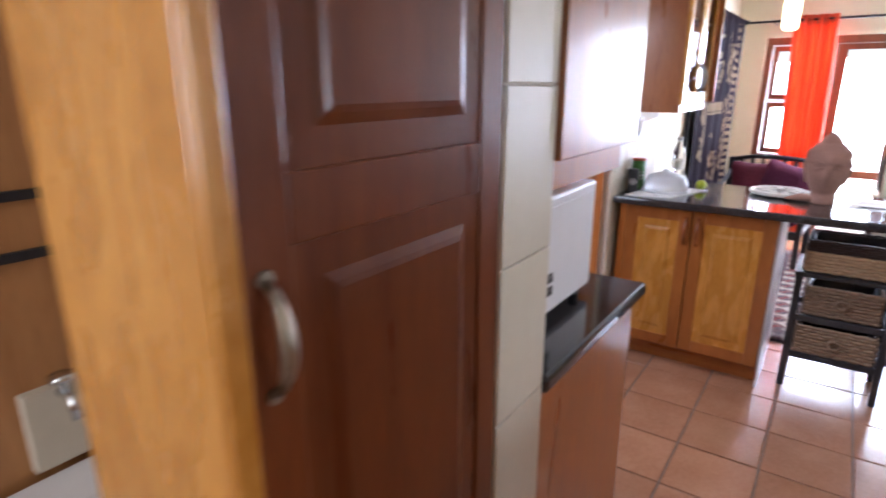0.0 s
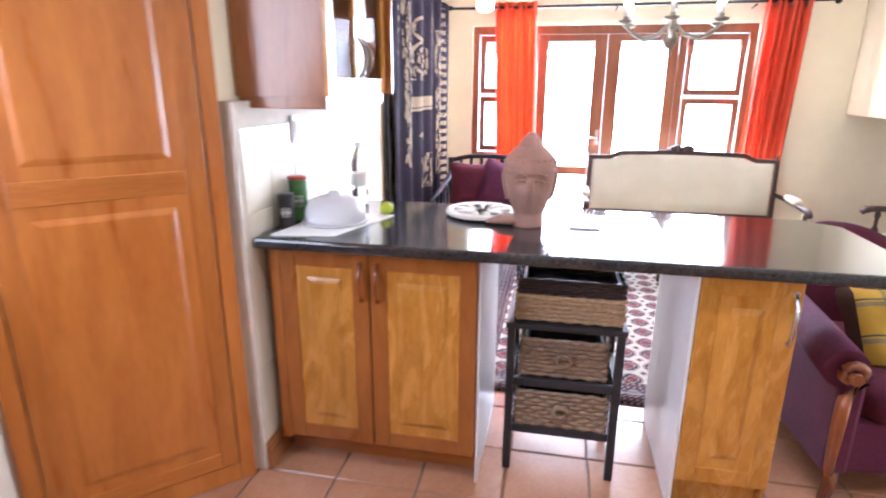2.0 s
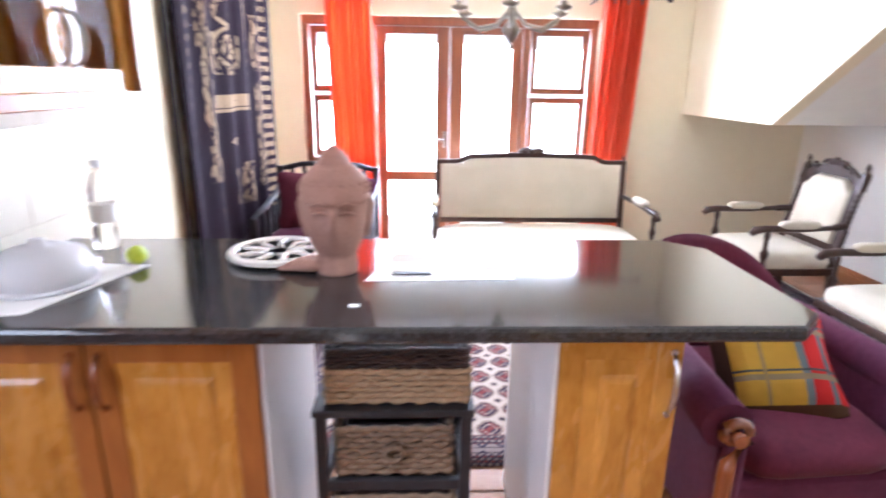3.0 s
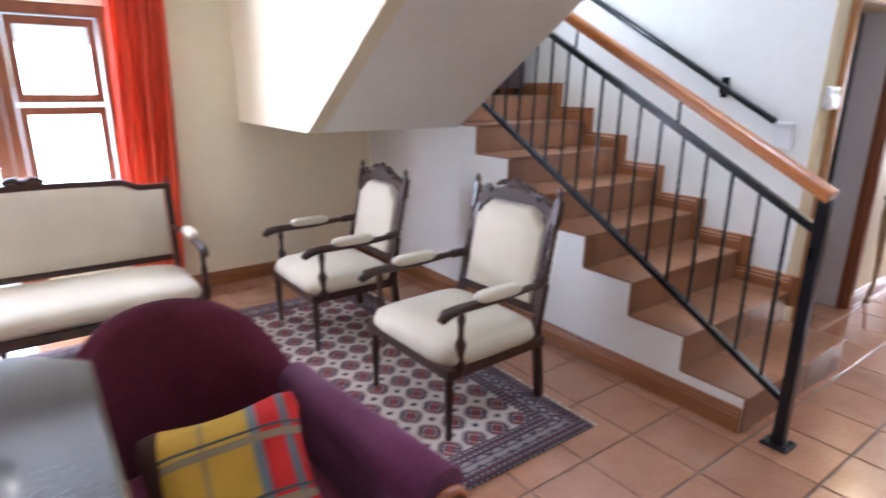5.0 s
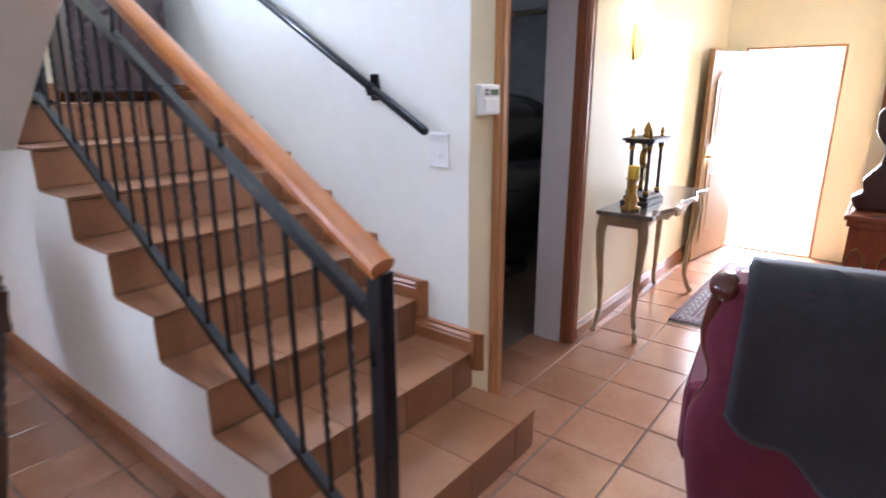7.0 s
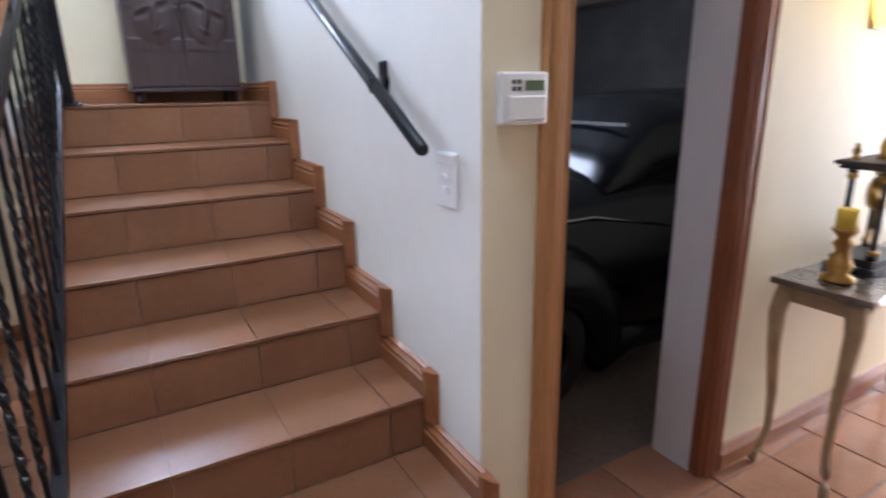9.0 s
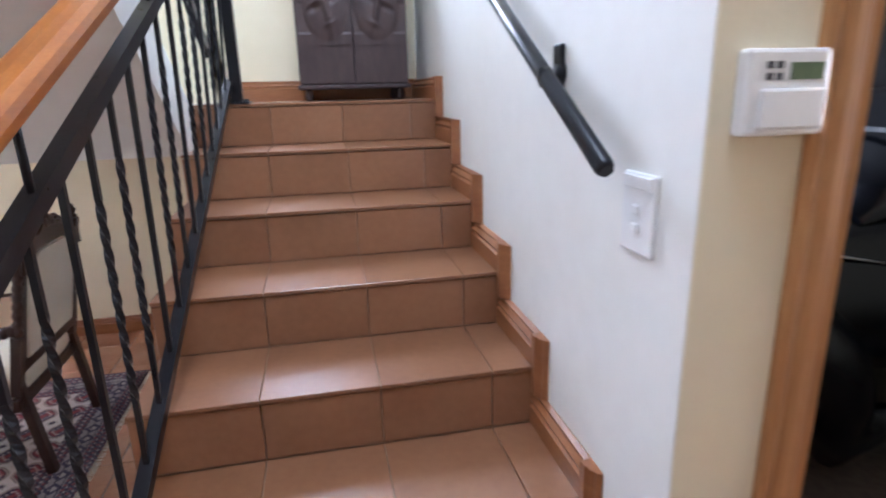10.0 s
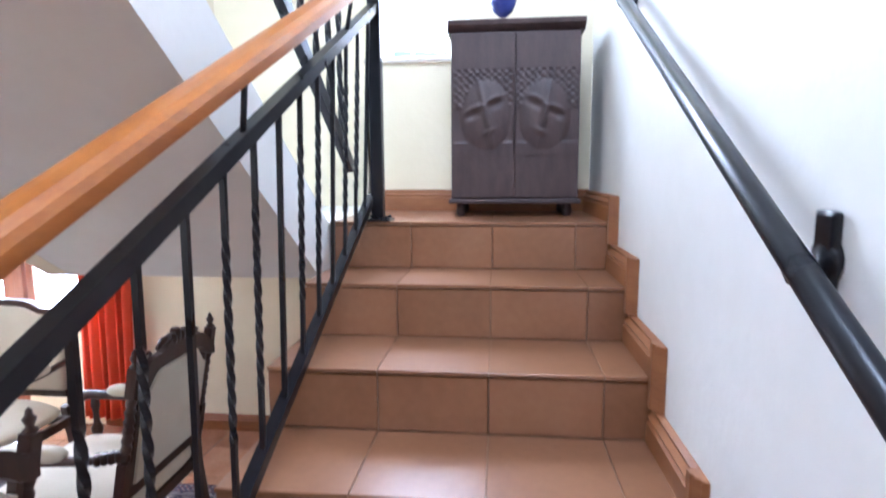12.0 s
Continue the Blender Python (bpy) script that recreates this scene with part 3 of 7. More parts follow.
for x in (5.3, 7.9):
    tube(bm, [(x, 7.9, 2.2), (x, 5.2, 2.22)], 0.02)
tube(bm, [(5.3, 5.5, 2.25), (7.9, 6.1, 2.24)], 0.015)
part("track", bm, PEWTER, gd)


# ---- patterned cloths ----
def shader_math(n, l):
    def f(op, a, b=0.0, c=None):
        node = n.new("ShaderNodeMath")
        node.operation = op
        for i, v in enumerate((a, b) if c is None else (a, b, c)):
            if isinstance(v, (int, float)):
                node.inputs[i].default_value = v
            else:
                l.new(v, node.inputs[i])
        return node.outputs[0]
    return f


def layer(n, l, fac, under, over):
    mix = n.new("ShaderNodeMix")
    mix.data_type = "RGBA"
    l.new(fac, mix.inputs[0])
    for sock, v in ((mix.inputs[6], under), (mix.inputs[7], over)):
        if isinstance(v, tuple):
            sock.default_value = (*v, 1)
        else:
            l.new(v, sock)
    return mix.outputs[2]


def cloth_finish(n, l, b, colour, rough=0.9, scale=260):
    no = n.new("ShaderNodeTexNoise")
    no.inputs["Scale"].default_value = scale
    bu = n.new("ShaderNodeBump")
    bu.inputs["Strength"].default_value, bu.inputs["Distance"].default_value = 0.35, 0.003
    l.new(no.outputs["Fac"], bu.inputs["Height"])
    l.new(bu.outputs[0], b.inputs["Normal"])
    hsv = n.new("ShaderNodeHueSaturation")
    big = n.new("ShaderNodeTexNoise")
    big.inputs["Scale"].default_value = 5
    mr = n.new("ShaderNodeMapRange")
    mr.inputs["To Min"].default_value, mr.inputs["To Max"].default_value = 0.8, 1.2
    l.new(big.outputs["Fac"], mr.inputs["Value"])
    l.new(mr.outputs[0], hsv.inputs["Value"])
    l.new(colour, hsv.inputs["Color"])
    l.new(hsv.outputs[0], b.inputs["Base Color"])
    b.inputs["Roughness"].default_value = rough
    b.inputs["Specular IOR Level"].default_value = 0.12


def rug_material(name, hx, hy, field, k=0.66):
    """A Bokhara rug: rows of quartered medallions with small stars between, in a frame of narrow bands."""
    m, n, l, b = nodes(name)
    f = shader_math(n, l)
    co = n.new("ShaderNodeTexCoord")
    sep = n.new("ShaderNodeSeparateXYZ")
    l.new(co.outputs["Object"], sep.inputs[0])
    x, y = f("DIVIDE", sep.outputs[0], k), f("DIVIDE", sep.outputs[1], k)
    hx, hy, cell = hx / k, hy / k, (0.205, 0.235)

    def cells(cx, cy, ox, oy):
        u = f("MULTIPLY", f("SUBTRACT", f("FRACT", f("ADD", f("DIVIDE", x, cx), ox)), 0.5), cx)
        v = f("MULTIPLY", f("SUBTRACT", f("FRACT", f("ADD", f("DIVIDE", y, cy), oy)), 0.5), cy)
        return u, v
    u, v = cells(cell[0], cell[1], 0.5, 0.5)
    au, av = f("ABSOLUTE", u), f("ABSOLUTE", v)
    r = f("SQRT", f("ADD", f("MULTIPLY", u, u), f("MULTIPLY", f("MULTIPLY", v, v), 0.8)))
    octo = f("MAXIMUM", r, f("MULTIPLY", f("ADD", au, f("MULTIPLY", av, 0.9)), 0.78))
    med = f("LESS_THAN", octo, 0.091)
    rim = f("MULTIPLY", med, f("MULTIPLY", f("LESS_THAN", octo, 0.086), f("GREATER_THAN", octo, 0.076)))
    inner = f("LESS_THAN", octo, 0.068)
    quarter = f("GREATER_THAN", f("MULTIPLY", u, v), 0.0)
    core = f("LESS_THAN", octo, 0.022)
    pale_dots = f("MULTIPLY", f("LESS_THAN", octo, 0.064), f("GREATER_THAN", f("MULTIPLY", f("SINE", f("MULTIPLY", au, 165.0)), f("SINE", f("MULTIPLY", av, 150.0))), 0.30))
    u2, v2 = cells(cell[0], cell[1], 0.0, 0.0)
    au2, av2 = f("ABSOLUTE", u2), f("ABSOLUTE", v2)
    star = f("LESS_THAN", f("MULTIPLY", f("ADD", au2, 0.006), f("ADD", av2, 0.006)), 0.00030)
    star = f("MULTIPLY", star, f("LESS_THAN", f("ADD", au2, av2), 0.045))
    diag = f("LESS_THAN", f("ABSOLUTE", f("SUBTRACT", au2, av2)), 0.004)
    star = f("MAXIMUM", star, f("MULTIPLY", diag, f("LESS_THAN", f("ADD", au2, av2), 0.05)))
    col = layer(n, l, star, field, (0.05, 0.035, 0.05))
    col = layer(n, l, med, col, (0.055, 0.03, 0.04))
    col = layer(n, l, rim, col, (0.34, 0.27, 0.23))
    part_col = layer(n, l, quarter, (0.045, 0.035, 0.06), (0.16, 0.035, 0.04))
    col = layer(n, l, inner, col, part_col)
    col = layer(n, l, pale_dots, col, (0.38, 0.30, 0.26))
    col = layer(n, l, core, col, (0.20, 0.05, 0.05))
    # bands round the edge
    edge = f("MINIMUM", f("SUBTRACT", hx, f("ABSOLUTE", x)), f("SUBTRACT", hy, f("ABSOLUTE", y)))
    band = f("LESS_THAN", edge, 0.30)
    u3, v3 = cells(0.045, 0.045, 0.25, 0.25)
    lace = f("GREATER_THAN", f("MULTIPLY", f("SINE", f("MULTIPLY", x, 139.6)), f("SINE", f("MULTIPLY", y, 139.6))), 0.12)
    fine = f("LESS_THAN", f("ADD", f("ABSOLUTE", u3), f("ABSOLUTE", v3)), 0.014)
    bcol = layer(n, l, lace, (0.055, 0.045, 0.065), (0.30, 0.245, 0.22))
    bcol = layer(n, l, fine, bcol, (0.17, 0.05, 0.05))
    wide = f("MULTIPLY", f("GREATER_THAN", edge, 0.10), f("LESS_THAN", edge, 0.20))
    u4, v4 = cells(0.13, 0.13, 0.5, 0.5)
    dia = f("ADD", f("ABSOLUTE", u4), f("ABSOLUTE", v4))
    wcol = layer(n, l, f("LESS_THAN", dia, 0.058), (0.24, 0.20, 0.19), (0.06, 0.05, 0.075))
    wcol = layer(n, l, f("LESS_THAN", dia, 0.028), wcol, (0.32, 0.27, 0.24))
    bcol = layer(n, l, wide, bcol, wcol)
    lines = f("GREATER_THAN", f("SINE", f("MULTIPLY", edge, 125.0)), 0.86)
    bcol = layer(n, l, lines, bcol, (0.04, 0.03, 0.045))
    col = layer(n, l, band, col, bcol)
    cloth_finish(n, l, b, col, 0.95, 320)
    return m


def plaid_material():
    m, n, l, b = nodes("plaid_wool")
    f = shader_math(n, l)
    co = n.new("ShaderNodeTexCoord")
    sep = n.new("ShaderNodeSeparateXYZ")
    l.new(co.outputs["Object"], sep.inputs[0])
    x, y = sep.outputs[0], sep.outputs[1]
    col = layer(n, l, f("GREATER_THAN", x, 0.085), (0.44, 0.26, 0.035), (0.42, 0.022, 0.020))
    for axis, at, w, c in ((x, 0.078, 0.012, (0.13, 0.16, 0.17)), (x, 0.155, 0.010, (0.10, 0.13, 0.14)), (y, -0.075, 0.010, (0.22, 0.17, 0.10)), (y, -0.052, 0.004, (0.06, 0.07, 0.07)),
                           (x, -0.045, 0.006, (0.26, 0.18, 0.08)), (y, 0.085, 0.010, (0.22, 0.17, 0.10)), (y, 0.108, 0.004, (0.06, 0.07, 0.07)), (x, -0.172, 0.030, (0.045, 0.020, 0.014)), (y, -0.182, 0.022, (0.07, 0.035, 0.018))):
        col = layer(n, l, f("LESS_THAN", f("ABSOLUTE", f("SUBTRACT", axis, at)), w), col, c)
    cloth_finish(n, l, b, col, 0.95, 300)
    return m


def batik_material():
    """Dark indigo cloth printed in tan: columns of flecks, two plain medallions and a block."""
    m, n, l, b = nodes("printed_batik_cloth")
    f = shader_math(n, l)
    co = n.new("ShaderNodeTexCoord")
    sep = n.new("ShaderNodeSeparateXYZ")
    l.new(co.outputs["Object"], sep.inputs[0])
    y, z = sep.outputs[1], sep.outputs[2]
    no = n.new("ShaderNodeTexNoise")
    no.inputs["Scale"].default_value, no.inputs["Detail"].default_value = 26, 5
    l.new(co.outputs["Object"], no.inputs["Vector"])
    worn = f("GREATER_THAN", no.outputs["Fac"], 0.43)
    mp = n.new("ShaderNodeMapping")
    mp.inputs["Scale"].default_value = (0.0, 30.0, 9.0)
    l.new(co.outputs["Object"], mp.inputs["Vector"])
    strokes = n.new("ShaderNodeTexNoise")
    strokes.inputs["Scale"].default_value, strokes.inputs["Detail"].default_value = 1.0, 3
    l.new(mp.outputs[0], strokes.inputs["Vector"])
    stroke = f("GREATER_THAN", strokes.outputs["Fac"], 0.50)
    col = (0.018, 0.010, 0.018)
    tan = (0.27, 0.195, 0.12)
    marks = None
    for at, w, z0, z1, step in ((5.00, 0.05, 0.35, 2.2, 95), (5.20, 0.045, 0.9, 2.1, 0), (5.95, 0.05, 1.05, 2.1, 0), (6.16, 0.045, 0.72, 1.9, 0), (6.42, 0.055, 0.5, 2.1, 90), (5.36, 0.05, 0.62, 1.05, 0), (5.60, 0.07, 0.70, 0.98, 0), (5.82, 0.06, 0.66, 0.94, 0)):
        column = f("LESS_THAN", f("ABSOLUTE", f("SUBTRACT", y, at)), w)
        column = f("MULTIPLY", column, f("MULTIPLY", f("GREATER_THAN", z, z0), f("LESS_THAN", z, z1)))
        drawn = f("GREATER_THAN", f("SINE", f("MULTIPLY", z, float(step))), -0.1) if step else stroke
        k = f("MULTIPLY", f("MULTIPLY", column, drawn), worn)
        marks = k if marks is None else f("MAXIMUM", marks, k)

    def oval(cy, cz, ry, rz):
        return f("SQRT", f("ADD", f("POWER", f("ABSOLUTE", f("DIVIDE", f("SUBTRACT", y, cy), ry)), 2.0), f("POWER", f("ABSOLUTE", f("DIVIDE", f("SUBTRACT", z, cz), rz)), 2.0)))
    # a round emblem over a square field, with a hoop above it
    square = f("MULTIPLY", f("LESS_THAN", f("ABSOLUTE", f("SUBTRACT", y, 5.60)), 0.22), f("LESS_THAN", f("ABSOLUTE", f("SUBTRACT", z, 1.62)), 0.12))
    marks = f("MAXIMUM", marks, f("MULTIPLY", f("MULTIPLY", square, worn), stroke))
    d = oval(5.60, 1.66, 0.17, 0.12)
    disc = f("LESS_THAN", d, 1.0)
    hoop = f("MULTIPLY", disc, f("GREATER_THAN", f("SINE", f("MULTIPLY", d, 15.0)), -0.1))
    marks = f("ADD", f("MULTIPLY", marks, f("SUBTRACT", 1.0, disc)), f("MULTIPLY", hoop, worn))
    d = oval(5.60, 1.86, 0.15, 0.09)
    marks = f("MAXIMUM", marks, f("MULTIPLY", f("LESS_THAN", f("ABSOLUTE", f("SUBTRACT", d, 0.85)), 0.13), worn))
    # a three-pointed motif
    ay = f("ABSOLUTE", f("SUBTRACT", y, 5.62))
    star = f("LESS_THAN", f("ADD", f("MULTIPLY", ay, 0.45), f("ABSOLUTE", f("SUBTRACT", z, 1.10))), 0.055)
    star = f("MAXIMUM", star, f("LESS_THAN", f("ADD", f("MULTIPLY", ay, 2.6), f("ABSOLUTE", f("SUBTRACT", z, 1.10))), 0.12))
    marks = f("MAXIMUM", marks, f("MULTIPLY", star, worn))
    for at, hz in ((1.345, 0.038), (1.29, 0.010)):
        block = f("MULTIPLY", f("LESS_THAN", f("ABSOLUTE", f("SUBTRACT", y, 5.64)), 0.25), f("LESS_THAN", f("ABSOLUTE", f("SUBTRACT", z, at)), hz))
        marks = f("MAXIMUM", marks, f("MULTIPLY", block, f("GREATER_THAN", no.outputs["Fac"], 0.34)))
    colour = layer(n, l, marks, col, tan)
    cloth_finish(n, l, b, colour, 0.9, 300)
    return m


RUG = rug_material("bokhara_rug", 1.73, 1.17, (0.47, 0.40, 0.35), 0.66)
RUG_SMALL = rug_material("small_rug", 0.85, 0.45, (0.50, 0.36, 0.31))
RUG_RED = rug_material("red_rug", 0.9, 0.65, (0.34, 0.26, 0.24))
PLAID = plaid_material()
BATIK = batik_material()


# ---- kitchen cupboards ----
def raised_panel(bm, x0, z0, x1, z1, y, arch=0.0):
    """A raised and fielded panel in the xz plane, facing -y."""
    cx, cz = (x0 + x1) / 2, (z0 + z1) / 2
    loops = []
    for inset, d in ((0.0, 0.004), (0.003, 0.004), (0.008, 0.016), (0.014, 0.016), (0.056, -0.001), (0.064, -0.003)):
        loops.append([(x0 + inset, y + d, z0 + inset), (x1 - inset, y + d, z0 + inset), (x1 - inset, y + d, z1 - inset), (x0 + inset, y + d, z1 - inset)])
    ring(bm, loops, smooth=False)


def bow_handle(bm, x, z0, z1, y, r=0.006):
    n = 10
    pts = [(x, y - 0.03 * math.sin(math.pi * i / n) ** 0.6, z0 + (z1 - z0) * i / n) for i in range(n + 1)]
    tube(bm, pts, [r * (0.8 + 0.7 * math.sin(math.pi * i / n)) for i in range(n + 1)], 8)
    for z in (z0, z1):
        lathe(bm, [(0.009, 0), (0.009, 0.006)], (x, y - 0.005, z), 10, "y")


def cupboard_door(parent, x0, z0, x1, z1, y, handle=None, glazed=False, handle_mat=None, rails=(), mats=None):
    """A frame and panel door facing -y with its front at y."""
    wood, across, inner = mats or (CHERRY, CHERRY_X, MAPLE)
    s = 0.062
    bm = bmesh.new()
    for a, b in ((x0, x0 + s), (x1 - s, x1)):
        box(bm, a, y, z0, b, y + 0.02, z1, bevel=0.003)
    door = part("door", bm, wood, parent)
    zs = [z0, *rails, z1]
    for a, b in [(z0, z0 + s), (z1 - s, z1)] + [(r - s * 0.6, r + s * 0.6) for r in rails]:
        part("rail", one_box(x0 + s, y + 0.001, a, x1 - s, y + 0.019, b, bevel=0.003), across, door)
    edges = [z0 + s] + [v for r in rails for v in (r - s * 0.6, r + s * 0.6)] + [z1 - s]
    for a, b in zip(edges[::2], edges[1::2]):
        if glazed:
            pn = part("pane", one_box(x0 + s - 0.005, y + 0.008, a - 0.005, x1 - s + 0.005, y + 0.012, b + 0.005), GLASS, door)
        else:
            bm = bmesh.new()
            raised_panel(bm, x0 + s - 0.003, a - 0.003, x1 - s + 0.003, b + 0.003, y)
            part("panel", bm, inner, door)
    if handle:
        bm = bmesh.new()
        bow_handle(bm, handle[0], handle[1], handle[2], y)
        part("handle", bm, handle_mat or CHROME, door, "bow shaped handle")
    return door


# breakfast counter units
c = thing("base_cabinet", pose(0, 0, 0), "cherry and maple base cabinet with two closed panelled doors", "cabinet")
part("body", one_box(-0.955, 3.14, 0.10, -0.172, 3.72, 0.908), CABINET_SIDE, c)
part("side_panel", one_box(-0.171, 3.125, 0.0, -0.163, 3.73, 0.908), WHITE_SIDE, c, "pale laminated side panel")
part("plinth", one_box(-0.955, 3.205, 0.0, -0.175, 3.225, 0.10), CHERRY_X, c)
part("cheek", one_box(-0.955, 3.122, 0.10, -0.918, 3.14, 0.905), CHERRY, c)
cupboard_door(c, -0.915, 0.115, -0.572, 0.90, 3.118, (-0.600, 0.72, 0.86), handle_mat=RED_MAHOGANY, mats=(CABINET_SIDE, CABINET_SIDE, MAPLE))
cupboard_door(c, -0.566, 0.115, -0.176, 0.90, 3.118, (-0.538, 0.72, 0.86), handle_mat=RED_MAHOGANY, mats=(CABINET_SIDE, CABINET_SIDE, MAPLE))
c = thing("base_cabinet", pose(0, 0, 0), "narrow maple base cabinet with one panelled door", "cabinet")
part("body", one_box(0.545, 3.14, 0.13, 0.835, 3.72, 0.908), CABINET_SIDE, c)
part("side_panel", one_box(0.533, 3.125, 0.0, 0.543, 3.73, 0.908), WHITE_SIDE, c, "pale laminated side panel")
part("side_panel", one_box(0.837, 3.14, 0.0, 0.847, 3.73, 0.908), MAPLE, c)
part("plinth", one_box(0.548, 3.18, 0.0, 0.834, 3.2, 0.13), MAPLE, c)
cupboard_door(c, 0.545, 0.135, 0.845, 0.90, 3.118, (0.822, 0.69, 0.86), mats=(MAPLE, MAPLE, MAPLE))


def counter(name, outline, z0, z1, label):
    """A stone top with a rounded front edge."""
    bm = bmesh.new()
    prism(bm, outline, z0, z1, "z", bevel=0.011)
    return tagged(part(name, bm, GRANITE), label, "countertop")


counter("breakfast_counter", [(-0.982, 3.06), (1.10, 3.06), (1.185, 3.145), (1.185, 3.70), (1.06, 3.815), (-0.982, 3.815)], 0.909, 0.95,
        "black polished granite breakfast counter with a clipped corner")
counter("kitchen_worktop", [(-1.54, 0.988), (-0.42, 0.988), (-0.42, 1.715), (-1.54, 1.715)], 0.909, 0.95, "black polished granite worktop under the microwave oven")
counter("kitchen_worktop", [(0.45, -1.8), (1.25, -1.8), (1.25, 1.985), (0.53, 1.985), (0.45, 1.90)], 0.909, 0.95, "black granite peninsula worktop with a clipped corner")
c = thing("base_cabinet", pose(0, 0, 0), "reddish cherry base cabinet under the microwave worktop", "cabinet")
part("body", one_box(-1.53, 0.99, 0.0, -0.47, 1.68, 0.908), CABINET_SIDE, c)
part("front_panel", one_box(-0.468, 0.99, 0.08, -0.45, 1.685, 0.905, bevel=0.002), CHERRY, c)
c = thing("base_cabinet", pose(0, 0, 0), "cherry peninsula cabinet with maple doors below black granite", "cabinet")
part("body", one_box(0.50, -1.8, 0.0, 1.22, 1.95, 0.908), CABINET_SIDE, c)
part("end_panel", one_box(0.50, 1.952, 0.0, 1.22, 1.965, 0.905), MAPLE, c)

# wall cabinet with glass doors over the breakfast counter
c = thing("wall_cabinet", pose(0, 0, 0), "cherry wall cabinet with two glazed doors", "cabinet")
part("side_panel", one_box(-1.035, 3.135, 1.435, -0.71, 3.150, 2.30), CABINET_SIDE, c)
part("side_panel", one_box(-1.035, 3.775, 1.435, -0.66, 3.79, 2.30), CABINET_SIDE, c)
part("base_board", one_box(-1.035, 3.15, 1.435, -0.70, 3.775, 1.455), MAPLE, c)
part("top_board", one_box(-1.035, 3.15, 2.285, -0.70, 3.775, 2.30), MAPLE, c)
part("back_board", one_box(-1.036, 3.15, 1.455, -1.026, 3.775, 2.285), MAPLE, c)
part("shelf", one_box(-1.02, 3.15, 1.86, -0.72, 3.775, 1.875), MAPLE, c)
bm = boxes((-1.03, 3.145, 1.395, -0.725, 3.160, 1.437), (-0.725, 3.145, 1.395, -0.707, 3.785, 1.437), bevel=0.003)
part("pelmet", bm, CABINET_SIDE, c)
# its doors are made facing -y and turned to face +x
turn = Matrix.Translation((-0.690, 3.135, 0)) @ Matrix.Rotation(radians(90), 4, "Z")
for x0, x1, hx in ((0.0, 0.325, 0.30), (0.33, 0.655, 0.355)):
    d = cupboard_door(c, x0, 1.437, x1, 2.30, 0.0, (hx, 1.50, 1.64), glazed=True, handle_mat=PEWTER, mats=(MAPLE, MAPLE, MAPLE))
    d.matrix_local = turn

# wall cabinet over the microwave
c = thing("wall_cabinet", pose(0, 0, 0), "plain varnished cherry wall cabinet over the microwave", "cabinet")
part("body", one_box(-1.53, 0.99, 1.40, -0.443, 1.463, 2.40), CABINET_SIDE, c)
part("door", one_box(-0.441, 0.99, 1.40, -0.42, 1.465, 2.40, bevel=0.003), CABINET_SIDE, c)
part("pelmet", boxes((-0.475, 0.99, 1.335, -0.455, 1.45, 1.399), (-1.5, 1.435, 1.335, -0.475, 1.45, 1.399)), CHERRY, c)

# tall cupboard at the start of the walk
c = thing("tall_cupboard", pose(0, 0, 0), "tall cherry larder cupboard with a maple side panel, door coloured as shaded", "cupboard")
part("body", one_box(-0.745, 0.292, 0.0, -0.452, 0.785, 2.36), CABINET_SIDE, c)
part("side_panel", one_box(-0.75, 0.262, 0.0, -0.432, 0.290, 2.37, bevel=0.003), MAPLE, c, "pale figured maple side panel")
part("edging", one_box(-0.431, 0.262, 0.0, -0.418, 0.290, 2.37, bevel=0.003), MAPLE, c)
# door cherry darkened by colour, as it faces away from the daylight
d = cupboard_door(c, 0.0, 0.10, 0.485, 2.35, 0.0, (0.024, 1.235, 1.36), rails=(1.42,), handle_mat=PEWTER, mats=(SHADED_CHERRY, SHADED_CHERRY, SHADED_CHERRY))
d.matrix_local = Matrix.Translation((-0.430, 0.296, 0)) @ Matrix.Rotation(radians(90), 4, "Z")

# corner pantry with a door across the corner
c = thing("corner_pantry", pose(0, 0, 0), "orange varnished corner pantry with a tall panelled door", "cupboard")
pm = Matrix.Translation((-1.545, 2.515, 0)) @ Matrix.Rotation(radians(45), 4, "Z")
W = 0.715
bm = boxes((0.0, -0.03, 0.0, 0.055, -0.004, 2.45), (W - 0.055, -0.03, 0.0, W, -0.004, 2.45), (0.055, -0.03, 2.38, W - 0.055, -0.004, 2.45), (0.055, -0.028, 0.0, W - 0.055, -0.004, 0.075), bevel=0.003)
f = part("frame", bm, CHERRY, c)
f.matrix_local = pm
d = cupboard_door(c, 0.06, 0.08, W - 0.06, 2.375, -0.034, None, rails=(1.17,), mats=(CHERRY, CHERRY_X, CHERRY))
d.matrix_local = pm

# washing place beside the tall cupboard
c = thing("back_cupboard", pose(0, 0, 0), "brown timber cupboard with two dark rails", "cupboard")
part("body", one_box(-1.545, 0.0, 0.30, -1.50, 0.785, 2.3), FRAME_WOOD, c)
for z in (1.30, 1.163):
    part("rail", one_box(-1.50, 0.0, z - 0.011, -1.485, 0.785, z + 0.011), BLACK_WOOD, c)
tagged(part("tap_panel", one_box(-1.499, 0.395, 0.63, -1.466, 0.66, 0.835, bevel=0.002), WALL_TILE), "white tiled panel that carries the washing tap", "panel")
c = thing("wall_tap", pose(-1.466, 0.475, 0.80), "small chrome wall tap on a tiled panel", "tap")
bm = bmesh.new()
tube(bm, [(0, 0, 0.02), (0.06, 0, 0.02), (0.075, 0, -0.03)], 0.011)
part("spout", bm, CHROME, c)
bm = bmesh.new()
